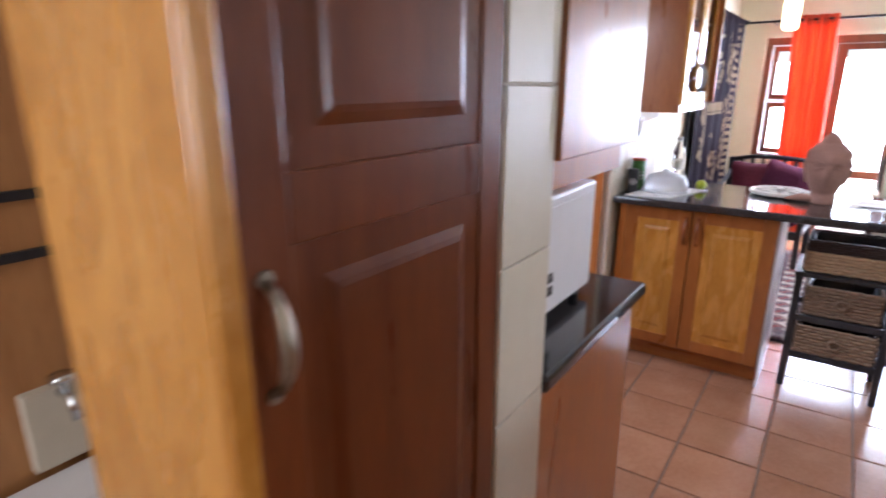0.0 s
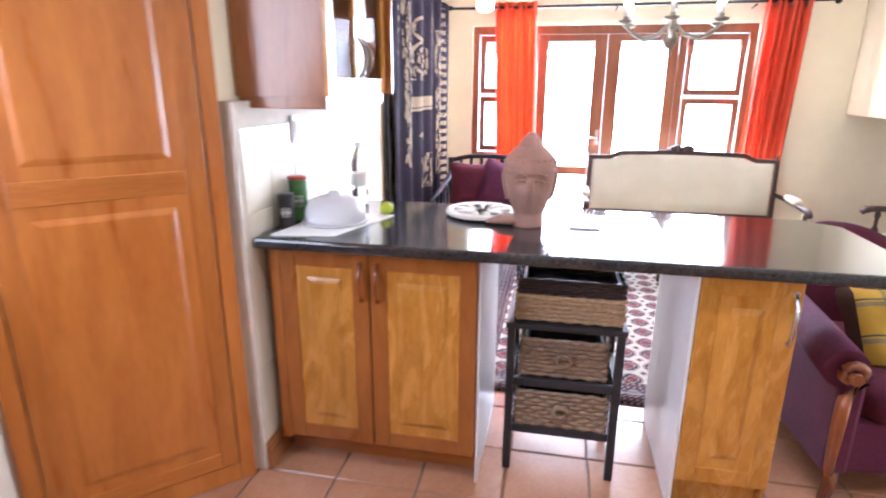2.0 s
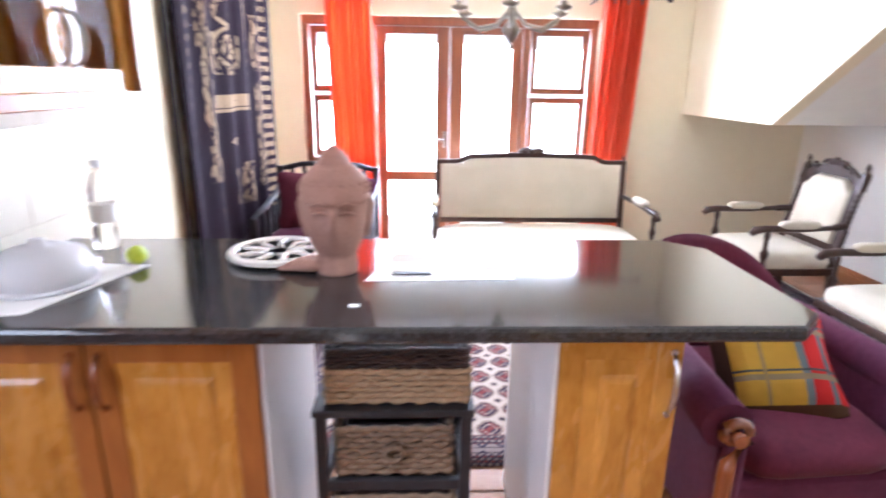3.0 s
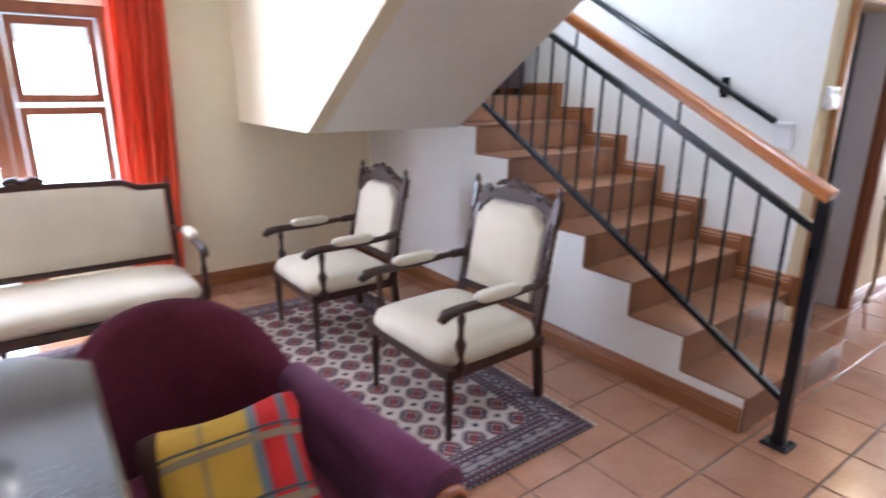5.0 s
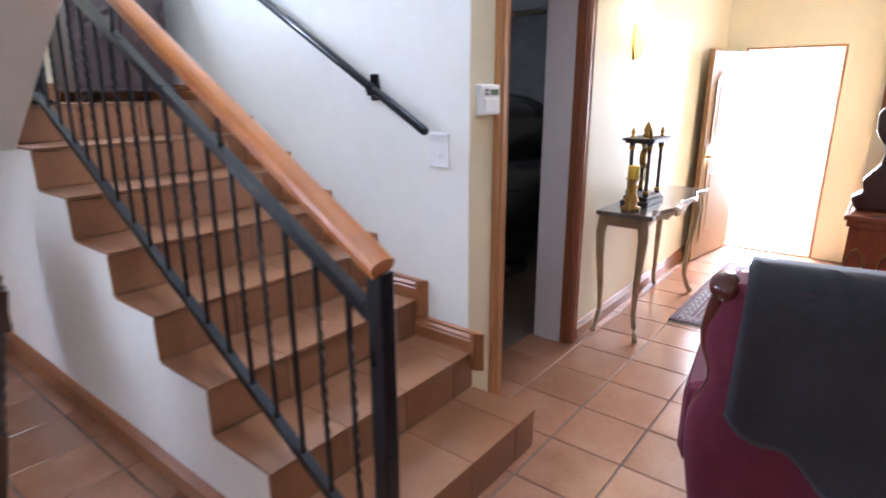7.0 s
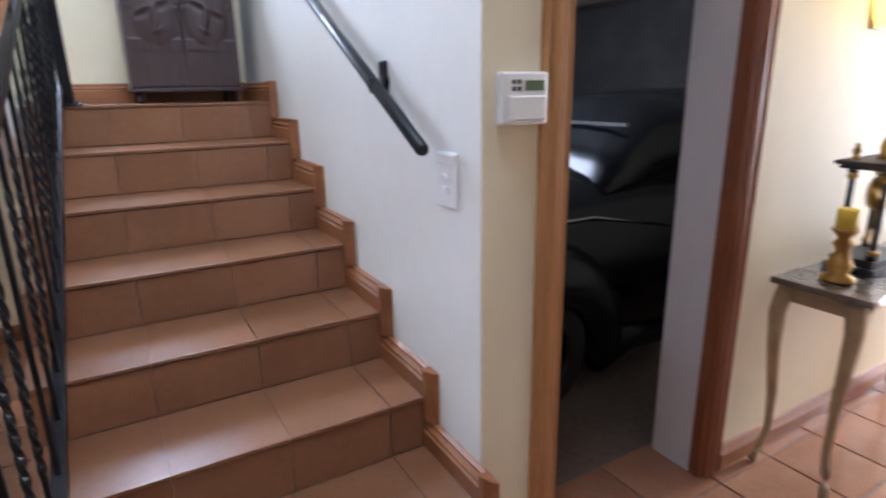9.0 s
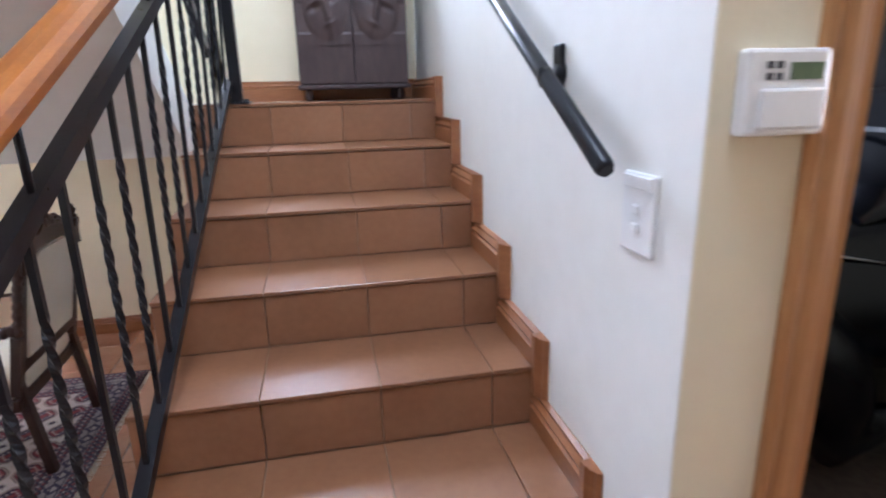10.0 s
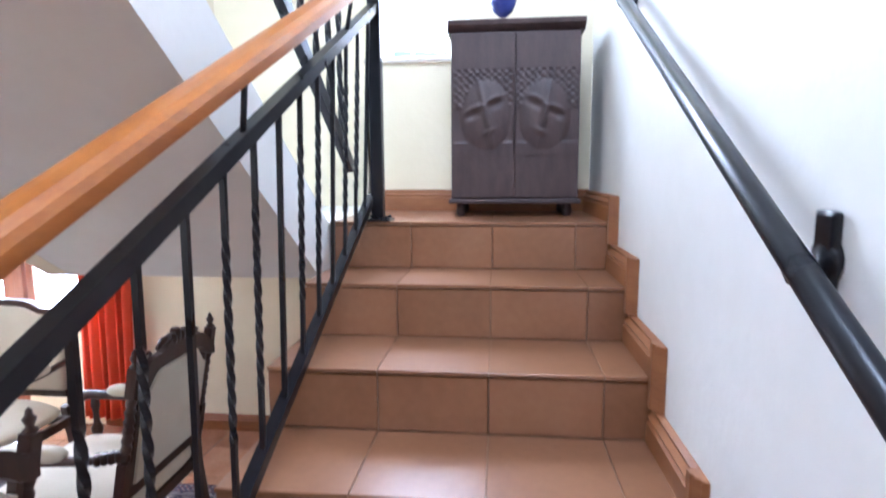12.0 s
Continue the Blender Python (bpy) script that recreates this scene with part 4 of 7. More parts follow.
lathe(bm, [(0.012, 0.03), (0.014, 0.06), (0.03, 0.062), (0.03, 0.075), (0.0, 0.077)], (0.03, 0, 0), 12)
part("tap_handle", bm, CHROME, c)
c = thing("washing_machine", pose(-1.19, 0.42, -0.075), "white front-loading washing machine with a grey top edge", "washing machine")
part("body", one_box(-0.28, -0.3, 0.0, 0.28, 0.3, 0.66, bevel=0.012), APPLIANCE, c)
part("top", one_box(-0.285, -0.305, 0.66, 0.285, 0.305, 0.685, bevel=0.008), APPLIANCE, c)

# microwave oven
c = thing("microwave_oven", pose(-0.54, 1.060, 0.951), "white enamelled microwave oven on the granite worktop", "microwave")
part("case", one_box(-0.36, 0.0, 0.03, 0.0, 0.475, 0.332, bevel=0.010), APPLIANCE, c)
part("side_plate", one_box(0.0005, 0.02, 0.035, 0.0035, 0.450, 0.305, bevel=0.001), APPLIANCE, c)
for r in range(2):
    for k in range(12):
        part("vent_slot", one_box(0.0036, 0.072 + k * 0.0105, 0.078 + r * 0.034, 0.0050, 0.0775 + k * 0.0105, 0.104 + r * 0.034), DARK_GAP, c)
for y in (0.04, 0.43):
    for x in (-0.33, -0.03):
        bm = bmesh.new()
        lathe(bm, [(0.014, 0), (0.016, 0.032)], (x, y, 0), 10)
        part("foot", bm, DARK_GAP, c)
part("door_front", one_box(-0.36, -0.02, 0.02, -0.003, 0.0, 0.323, bevel=0.005), DARK_GAP, c)

# ---- on the breakfast counter ----
def can(name, x, y, r, h, mat, lid, label):
    c = thing(name, pose(x, y, 0.9505), label, "can")
    bm = bmesh.new()
    lathe(bm, [(r, 0), (r * 1.02, 0.004), (r, 0.008), (r, h - 0.02), (r * 0.96, h - 0.012)], (0, 0, 0), 20)
    part("body", bm, mat, c)
    bm = bmesh.new()
    lathe(bm, [(r * 1.01, h - 0.012), (r * 1.03, h - 0.008), (r * 1.0, h), (0.0, h)], (0, 0, 0), 20)
    part("lid", bm, lid, c)
    bm = bmesh.new()
    for z in (0.35, 0.45, 0.55):
        for a in (-100, -80, -60, -40):
            px, py = (r + 0.0006) * math.cos(radians(a)), (r + 0.0006) * math.sin(radians(a))
            tube(bm, [(px, py, h * z - 0.006), (px, py, h * z + 0.006)], 0.002 + 0.002 * (z == 0.45), 5)
    part("print", bm, PAPER, c, "pale illegible print")


can("spray_can", -0.938, 3.255, 0.030, 0.125, DARK_CAN, DARK_CAN, "dark printed tin standing by the tiled wall")
can("snack_tube", -0.942, 3.37, 0.037, 0.175, GREEN_CAN, RED_LID, "green printed tube with a red lid")
c = thing("plastic_bottle", pose(-0.80, 3.70, 0.9505), "clear plastic water bottle with a white label", "bottle")
bm = bmesh.new()
lathe(bm, [(0.034, 0), (0.038, 0.01), (0.038, 0.06), (0.035, 0.07), (0.038, 0.08), (0.038, 0.15), (0.036, 0.19), (0.022, 0.23), (0.014, 0.245), (0.014, 0.26)], n=20)
part("body", bm, BOTTLE, c)
bm = bmesh.new()
lathe(bm, [(0.0388, 0.085), (0.0392, 0.09), (0.0392, 0.14), (0.0388, 0.145)], n=20)
part("label", bm, PAPER, c, "white paper label")
bm = bmesh.new()
lathe(bm, [(0.016, 0.258), (0.016, 0.278), (0.0, 0.279)], n=14)
part("cap", bm, WHITE_PLASTIC, c)
bm = bmesh.new()
prism(bm, [(-0.93, 3.10), (-0.70, 3.14), (-0.58, 3.50), (-0.86, 3.52)], 0.9505, 0.955, "z")
tagged(part("tray", bm, PAPER), "white paper sheets lying on the granite", "paper")
c = thing("cake_dome", pose(-0.775, 3.34, 0.956), "cloudy plastic cake dome on a flat base", "food container")
bm = bmesh.new()
lathe(bm, [(0.125, 0), (0.13, 0.006), (0.125, 0.012)], n=28)
part("base", bm, CLOUDY, c)
bm = bmesh.new()
lathe(bm, [(0.118, 0.012), (0.116, 0.05), (0.10, 0.085), (0.06, 0.10), (0.025, 0.104), (0.02, 0.12), (0.0, 0.122)], n=28)
part("dome", bm, CLOUDY, c)
bm = bmesh.new()
bmesh.ops.create_icosphere(bm, subdivisions=3, radius=0.028, matrix=Matrix.Translation((-0.62, 3.52, 0.9785)))
tagged(part("lime_ball", bm, LIME), "bright lime yellow plastic ball", "ball")
c = thing("serving_plate", pose(-0.23, 3.60, 0.9505), "round white openwork ceramic plate", "plate")
bm = bmesh.new()
tor = [(0.135 + 0.016 * math.cos(a), 0.018 + 0.012 * math.sin(a)) for a in [i * math.pi / 4 for i in range(9)]]
lathe(bm, tor, n=36)
part("rim", bm, CERAMIC, c)
bm = bmesh.new()
lathe(bm, [(0.125, 0.002), (0.125, 0.008), (0.0, 0.009)], n=36)
part("well", bm, DARK_GAP, c, "dark reflective centre")
for k in range(9):
    bm = bmesh.new()
    a = k * 2 * math.pi / 9
    pts = [(0.03 * math.cos(a), 0.03 * math.sin(a), 0.014), (0.075 * math.cos(a + 0.3), 0.075 * math.sin(a + 0.3), 0.02), (0.125 * math.cos(a + 0.15), 0.125 * math.sin(a + 0.15), 0.018)]
    tube(bm, pts, [0.008, 0.012, 0.009], 6)
    part("openwork_petal", bm, CERAMIC, c)
c = thing("trinket_shell", pose(-0.135, 3.46, 0.9505), "pale brown shell lying beside the plate", "shell")
bm = bmesh.new()
for k in range(7):
    pillow(bm, 0.05 + 0.008 * k, 0.045 + 0.006 * k, 0.012 + 0.004 * k, (-0.04 + 0.012 * k, 0.004 * (k % 2), 0.010 + 0.002 * k), 2.2, 12, 5)
part("shell", bm, PINK_STONE, c)

# stone head ornament: a plain stylised bust
bm = bmesh.new()
prof = [(0.068, 0.0), (0.066, 0.03), (0.064, 0.055), (0.074, 0.075), (0.088, 0.105), (0.099, 0.15), (0.105, 0.19), (0.106, 0.212), (0.112, 0.222), (0.110, 0.25), (0.098, 0.280), (0.074, 0.303), (0.055, 0.316), (0.048, 0.330), (0.034, 0.350), (0.014, 0.366), (0.0, 0.370)]
loops = []
for r, h in prof:
    lp = []
    for i in range(40):
        a = 2 * math.pi * i / 40
        x, y = r * math.cos(a), r * 1.02 * math.sin(a)
        front = max(0.0, -math.sin(a))
        face = max(0.0, 1 - abs(h - 0.18) / 0.09)
        # nose, brow and chin
        y -= 0.034 * face * math.exp(-(x / 0.015) ** 2) * front * (1 if h < 0.205 else 0.4)
        y += 0.022 * math.exp(-((abs(x) - 0.036) / 0.020) ** 2) * math.exp(-((h - 0.195) / 0.018) ** 2) * front
        y -= 0.014 * math.exp(-((h - 0.13) / 0.012) ** 2) * math.exp(-(x / 0.03) ** 2) * front
        lp.append((x, y, h))
    loops.append(lp)
fineloops = []
for a, b in zip(loops, loops[1:]):
    for k in range(3):
        fineloops.append([tuple(p + (q - p) * k / 3 for p, q in zip(u, v)) for u, v in zip(a, b)])
fineloops.append(loops[-1])
ring(bm, fineloops)
for s in (-1, 1):
    tube(bm, [(s * 0.100, 0.01, 0.235), (s * 0.108, 0.012, 0.20), (s * 0.103, 0.008, 0.15), (s * 0.092, 0.0, 0.105)], [0.010, 0.016, 0.012, 0.010], 8)
    tube(bm, [(s * 0.018, -0.104, 0.190), (s * 0.04, -0.098, 0.196), (s * 0.062, -0.080, 0.188)], 0.004, 6)
    tube(bm, [(s * 0.012, -0.113, 0.213), (s * 0.04, -0.104, 0.224), (s * 0.07, -0.082, 0.212)], 0.004, 6)
tube(bm, [(-0.026, -0.090, 0.142), (-0.010, -0.103, 0.146), (0.010, -0.103, 0.146), (0.026, -0.090, 0.142)], [0.003, 0.007, 0.007, 0.003], 8)
for j in range(6):
    z = 0.245 + j * 0.0115
    r = 0.107 if z < 0.262 else 0.106 - (z - 0.262) * 1.0
    n = 26 - j * 3
    for i in range(n):
        a = 2 * math.pi * (i + 0.5 * (j % 2)) / n
        if j < 2 and math.sin(a) < -0.5:
            continue
        bmesh.ops.create_icosphere(bm, subdivisions=1, radius=0.009, matrix=Matrix.Translation((r * math.cos(a), r * math.sin(a), z)))
head = tagged(part("stone_head", bm, PINK_STONE), "pinkish brown stone head ornament standing on the counter", "sculpture")
head.matrix_world = pose(-0.03, 3.47, 0.9505, 0, 0, 4) @ Matrix.Diagonal((0.88, 0.94, 0.97, 1.0))
# papers
bm = bmesh.new()
prism(bm, [(0.055, 3.37), (0.47, 3.385), (0.48, 3.68), (0.15, 3.70)], 0.9505, 0.9515, "z")
sheet = tagged(part("newspaper", bm, PAPER), "open white leaflet with small coloured pictures", "paper")
for x0, y0, x1, y1, mt in ((0.10, 3.42, 0.22, 3.50, GROUT_PALE), (0.33, 3.41, 0.36, 3.44, RED_LID), (0.12, 3.54, 0.24, 3.62, GROUT_PALE), (0.29, 3.52, 0.42, 3.56, GROUT_PALE), (0.31, 3.47, 0.45, 3.50, GROUT_PALE)):
    part("printed_picture", one_box(x0, y0, 0.9516, x1, y1, 0.952), mt, sheet)
tagged(part("phone", one_box(0.13, 3.415, 0.9522, 0.24, 3.435, 0.958, bevel=0.002), DARK_GAP), "slim dark pen case on the leaflet", "case")
tagged(part("paper_scrap", one_box(0.035, 3.185, 0.9505, 0.06, 3.20, 0.953), PAPER), "tiny torn scrap of white paper", "paper")
c = thing("wall_socket", pose(-0.9855, 3.47, 1.30), "white wall socket plate on the tiles", "socket")
part("plate", one_box(0, -0.035, -0.055, 0.008, 0.035, 0.055, bevel=0.003), WHITE_PLASTIC, c)
part("socket_face", one_box(0.008, -0.022, -0.035, 0.011, 0.022, 0.035, bevel=0.002), GROUT_PALE, c)

# ---- basket stand under the counter ----
def basket(parent, name, x0, y0, z0, x1, y1, z1, mat, label, knot=False, open_top=True, strands=9):
    """Rows of plaited strands, each row bulging between upright stakes."""
    t = 0.012
    bas = part(name, boxes((x0 + t, y0 + t, z0, x1 - t, y1 - t, z0 + 0.008), (x0 + t, y0 + t, z0, x1 - t, y0 + 2 * t, z1 - 0.01), (x0 + t, y1 - 2 * t, z0, x1 - t, y1 - t, z1 - 0.01),
               (x0 + t, y0 + t, z0, x0 + 2 * t, y1 - t, z1 - 0.01), (x1 - 2 * t, y0 + t, z0, x1 - t, y1 - t, z1 - 0.01)), LINER, parent, label)
    rows = strands
    h = (z1 - z0) / rows
    per = 2 * ((x1 - x0) + (y1 - y0))
    for r in range(rows):
        bm = bmesh.new()
        loop = []
        n = int(per / 0.012)
        for i in range(n):
            d = per * i / n
            if d < x1 - x0:
                p, o = Vector((x0 + d, y0, 0)), Vector((0, -1, 0))
            elif d < (x1 - x0) + (y1 - y0):
                p, o = Vector((x1, y0 + d - (x1 - x0), 0)), Vector((1, 0, 0))
            elif d < 2 * (x1 - x0) + (y1 - y0):
                p, o = Vector((x1 - (d - (x1 - x0) - (y1 - y0)), y1, 0)), Vector((0, 1, 0))
            else:
                p, o = Vector((x0, y1 - (d - 2 * (x1 - x0) - (y1 - y0)), 0)), Vector((-1, 0, 0))
            w = math.sin(d / 0.03 * math.pi + (r % 2) * math.pi)
            p += o * (0.0045 * w) + Vector((0, 0, z0 + h * (r + 0.5) + 0.0012 * math.sin(d * 90 + r)))
            loop.append((p, o))
        loops = []
        for p, o in loop:
            loops.append([p + o * (h * 0.5 * math.cos(a)) + Vector((0, 0, h * 0.56 * math.sin(a))) for a in [k * math.pi / 3 for k in range(6)]])
        loops.append(loops[0])
        ring(bm, loops, caps=False)
        part("strand", bm, mat, bas)
    if knot:
        bm = bmesh.new()
        cx, cz = (x0 + x1) / 2, (z0 + z1) / 2
        for k in range(3):
            tube(bm, [(cx + 0.026 * math.cos(a + k), y0 - 0.012 - 0.004 * k, cz + 0.022 * math.sin(a + k)) for a in [i * math.pi / 6 for i in range(13)]], 0.007, 6)
        part("knot", bm, mat, bas, "plaited pull knot")
    return bas


c = thing("basket_stand", pose(-0.075, 3.235, 0), "black stained wooden stand with two seagrass drawers", "shelf")
for x in (0.0, 0.395):
    for y in (0.0, 0.30):
        part("leg", one_box(x, y, 0, x + 0.03, y + 0.028, 0.612, bevel=0.003), BLACK_WOOD, c)
part("top", one_box(-0.006, -0.006, 0.612, 0.431, 0.334, 0.634, bevel=0.004), BLACK_WOOD, c)
for z in (0.17, 0.375):
    part("rail", one_box(0.03, 0.003, z, 0.395, 0.025, z + 0.032, bevel=0.002), BLACK_WOOD, c)
    part("rail", one_box(0.03, 0.305, z, 0.395, 0.325, z + 0.032, bevel=0.002), BLACK_WOOD, c)
    for x in (0.004, 0.399):
        part("runner", one_box(x, 0.028, z, x + 0.022, 0.30, z + 0.032), BLACK_WOOD, c)
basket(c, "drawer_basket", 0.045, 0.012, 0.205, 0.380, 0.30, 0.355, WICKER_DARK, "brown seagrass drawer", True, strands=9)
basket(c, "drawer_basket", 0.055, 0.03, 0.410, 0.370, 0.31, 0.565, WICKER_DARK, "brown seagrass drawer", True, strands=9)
c = thing("storage_basket", pose(-0.045, 3.265, 0.635), "open two-tone seagrass basket on the stand", "basket")
basket(c, "lower_weave", 0.0, 0.0, 0.002, 0.385, 0.27, 0.105, WICKER, "pale seagrass weave", strands=6)
basket(c, "upper_weave", 0.003, 0.003, 0.105, 0.382, 0.267, 0.165, LINER, "dark glossy plaited rim", strands=5)

# ---- lounge ----
def rug(name, cx, cy, hx, hy, mat, label, rz=0.0, ends="x"):
    c = thing(name, pose(cx, cy, 0.0015, 0, 0, rz), label, "rug")
    bm = bmesh.new()
    n, k = 40, 28
    grid = [[bm.verts.new((-hx + 2 * hx * i / n, -hy + 2 * hy * j / k, 0.009 + 0.0014 * noise.noise(Vector((i * 0.4, j * 0.4, hx))))) for j in range(k + 1)] for i in range(n + 1)]
    for i in range(n):
        for j in range(k):
            bm.faces.new((grid[i][j], grid[i + 1][j], grid[i + 1][j + 1], grid[i][j + 1])).smooth = True
    rim = [grid[i][0] for i in range(n + 1)] + [grid[n][j] for j in range(1, k + 1)] + [grid[i][k] for i in range(n - 1, -1, -1)] + [grid[0][j] for j in range(k - 1, 0, -1)]
    low = [bm.verts.new((v.co.x, v.co.y, 0)) for v in rim]
    for i in range(len(rim)):
        j = (i + 1) % len(rim)
        bm.faces.new((rim[i], low[i], low[j], rim[j]))
    bm.faces.new(low)
    part("carpet", bm, mat, c)
    for s in (-1, 1):
        bm = bmesh.new()
        for i in range(int(2 * hy / 0.012)):
            y = -hy + i * 0.012
            tube(bm, [(s * hx, y, 0.006), (s * (hx + 0.025), y + random.uniform(-0.006, 0.006), 0.003)], 0.0024, 4)
        part("fringe", bm, CREAM_CLOTH, c, "short cream fringe")
    return c


rug("bokhara_rug", 1.33, 4.99, 1.73, 1.17, RUG, "cream wool rug with rows of dark red medallions")
rug("small_rug", 7.3, 2.95, 0.85, 0.42, RUG_SMALL, "small faded red runner in the hall", 0)
rug("red_rug", 5.05, 2.03, 0.9, 0.65, RUG_RED, "patterned rug under the wing chair", 0)


def turned_leg(bm, x, y, z0, z1, r=0.02):
    h = z1 - z0
    prof = [(r * 0.55, 0), (r * 0.7, h * 0.04), (r * 0.55, h * 0.10), (r * 0.8, h * 0.55), (r * 0.95, h * 0.78), (r * 0.6, h * 0.82), (r * 1.05, h * 0.86), (r * 0.7, h * 0.9), (r * 1.1, h * 0.93), (r * 1.1, h)]
    lathe(bm, [(a, b + z0) for a, b in prof], (x, y, 0), 12)


def spiral(bm, a, b, r, turns=6, n=40):
    """A barley-twist bar."""
    a, b = Vector(a), Vector(b)
    pts = [a + (b - a) * i / n for i in range(n + 1)]
    tube(bm, pts, [r * (0.78 + 0.3 * abs(math.sin(math.pi * turns * i / n))) for i in range(n + 1)], 8)


def shoulder(u):
    """A stepped arch: low at the ends, rising in a curve to a level middle."""
    t = min(1.0, max(0.0, (0.92 - abs(u)) / 0.42))
    return t * t * (3 - 2 * t) * (0.92 + 0.08 * math.cos(u * math.pi / 2))


def crest(bm, w, z, y, h, d=0.03):
    """The carved top rail of a chair: a shaped board with leaves on it."""
    n = 24
    top, low = [], []
    for i in range(n + 1):
        u = -1 + 2 * i / n
        x = u * w / 2
        rise = h * (0.10 + 0.55 * shoulder(u) + 0.35 * math.exp(-(u / 0.26) ** 2)) + 0.008 * math.sin(abs(u) * 11)
        top.append((x, z + rise))
        low.append((x, z - 0.066 + (h + 0.03) * 0.56 * shoulder(u) ** 0.9))
    loops = [[(t[0], y - d / 2, t[1]), (t[0], y + d / 2, t[1]), (b[0], y + d / 2, b[1]), (b[0], y - d / 2, b[1])] for t, b in zip(top, low)]
    ring(bm, loops, smooth=False)
    for i in (-1, 0, 1):
        pillow(bm, 0.042, d * 1.5, 0.055 - 0.012 * abs(i), (i * 0.030, y, z + h * 1.0 - 0.010 * abs(i)), 2.0, 10, 6)
    for s in (-1, 1):
        turns = [(s * w * 0.30 + s * (0.030 - 0.0022 * i) * math.cos(0.62 * i), y - d * 0.55, z + h * 0.48 + (0.030 - 0.0022 * i) * math.sin(0.62 * i)) for i in range(11)]
        tube(bm, turns, [0.011 - 0.0005 * i for i in range(11)], 6)
        tube(bm, [(s * w * 0.08, y, z + h * 1.02), (s * w * 0.16, y, z + h * 0.98), (s * w * 0.24, y, z + h * 0.78)], [0.012, 0.014, 0.007], 8)


def finial(bm, x, y, z, s=1.0):
    lathe(bm, [(0.016 * s, 0), (0.018 * s, 0.008 * s), (0.009 * s, 0.016 * s), (0.015 * s, 0.03 * s), (0.017 * s, 0.036 * s), (0.008 * s, 0.048 * s), (0.009 * s, 0.056 * s), (0.0, 0.066 * s)], (x, y, z), 12)


def carved_chair(m, label, w=0.60, d=0.56, top=1.03):
    """A high-backed carved armchair that faces -y."""
    c = thing("carved_armchair", m, label, "chair", group="carved armchairs round the rug")
    hw, fy, by = w / 2, -d / 2, d / 2
    lean = 0.11
    for x in (-hw + 0.03, hw - 0.03):
        bm = bmesh.new()
        turned_leg(bm, x, fy + 0.03, 0, 0.32, 0.024)
        part("leg", bm, MAHOGANY, c)
        bm = bmesh.new()
        bar(bm, (x * 0.93, by + 0.02, 0), (x * 0.93, by - 0.03, 0.40), 0.035, 0.035)
        part("leg", bm, MAHOGANY, c)
    part("seat_frame", boxes((-hw, fy, 0.305, hw, fy + 0.03, 0.352), (-hw, by - 0.05, 0.305, hw, by - 0.02, 0.352), (-hw, fy + 0.03, 0.305, -hw + 0.03, by - 0.05, 0.352), (hw - 0.03, fy + 0.03, 0.305, hw, by - 0.05, 0.352), bevel=0.004), MAHOGANY, c)
    bm = bmesh.new()
    pillow(bm, w + 0.01, d - 0.02, 0.15, (0, -0.015, 0.382), 7.0, 36, 11)
    part("seat", bm, CREAM_CLOTH, c, "cream upholstered seat")
    # back
    def yb(z):
        return by - 0.03 + lean * (z - 0.40) / (top - 0.40)
    bw = hw * 0.86
    for s in (-1, 1):
        bm = bmesh.new()
        bar(bm, (s * bw, yb(0.36), 0.36), (s * bw, yb(0.60), 0.60), 0.036, 0.036)
        spiral(bm, (s * bw, yb(0.60), 0.60), (s * bw, yb(top - 0.12), top - 0.12), 0.019, 7)
        bar(bm, (s * bw, yb(top - 0.12), top - 0.12), (s * bw, yb(top - 0.01), top - 0.01), 0.036, 0.036)
        finial(bm, s * bw, yb(top - 0.01), top - 0.01)
        bar(bm, (s * (bw - 0.036), yb(0.47), 0.47), (s * (bw - 0.036), yb(top - 0.10), top - 0.10), 0.024, 0.024)
        part("back_post", bm, MAHOGANY, c)
    bm = bmesh.new()
    n = 28
    pw = bw - 0.048
    out = [(-pw, 0.49), (pw, 0.49)]
    for i in range(n + 1):
        u = 1 - 2 * i / n
        out.append((u * pw, top - 0.145 + 0.080 * shoulder(u * 0.9)))
    loops = []
    for k, off in ((0.985, 0.022), (1.0, 0.0), (0.985, -0.024), (0.93, -0.034), (0.6, -0.042)):
        cz = 0.76
        loops.append([(px * k, yb(cz + (pz - cz) * k) + off, cz + (pz - cz) * k) for px, pz in out])
    ring(bm, loops)
    part("backrest", bm, CREAM_CLOTH, c, "cream upholstered back panel")
    bm = bmesh.new()
    crest(bm, bw * 2 + 0.01, top - 0.06, yb(top - 0.03), 0.095)
    part("crest_rail", bm, MAHOGANY, c, "carved leaf crest rail")
    bm = bmesh.new()
    box(bm, -bw, yb(0.47) - 0.016, 0.445, bw, yb(0.47) + 0.016, 0.495, bevel=0.004)
    part("lower_rail", bm, MAHOGANY, c)
    for s in (-1, 1):
        bm = bmesh.new()
        ax = s * (hw - 0.012)
        tube(bm, [(s * bw, yb(0.63), 0.63), (ax, by - 0.10, 0.62), (ax, 0.0, 0.612), (ax, fy + 0.06, 0.615), (ax, fy - 0.01, 0.605), (ax, fy - 0.035, 0.58)], [0.012, 0.016, 0.02, 0.022, 0.027, 0.018], 10)
        for i in range(4):
            f = 0.15 + 0.2 * i
            pillow(bm, 0.044, 0.030, 0.044, tuple(Vector((s * bw, yb(0.63), 0.63)).lerp(Vector((ax, by - 0.10, 0.62)), f)), 2.0, 10, 6)
        part("arm", bm, MAHOGANY, c)
        bm = bmesh.new()
        m2 = Matrix.Translation((ax, -0.02, 0.640)) @ Matrix.Rotation(radians(90), 4, "Z")
        pillow(bm, 0.26, 0.062, 0.052, (0, 0, 0), 5.0, 24, 9, m2)
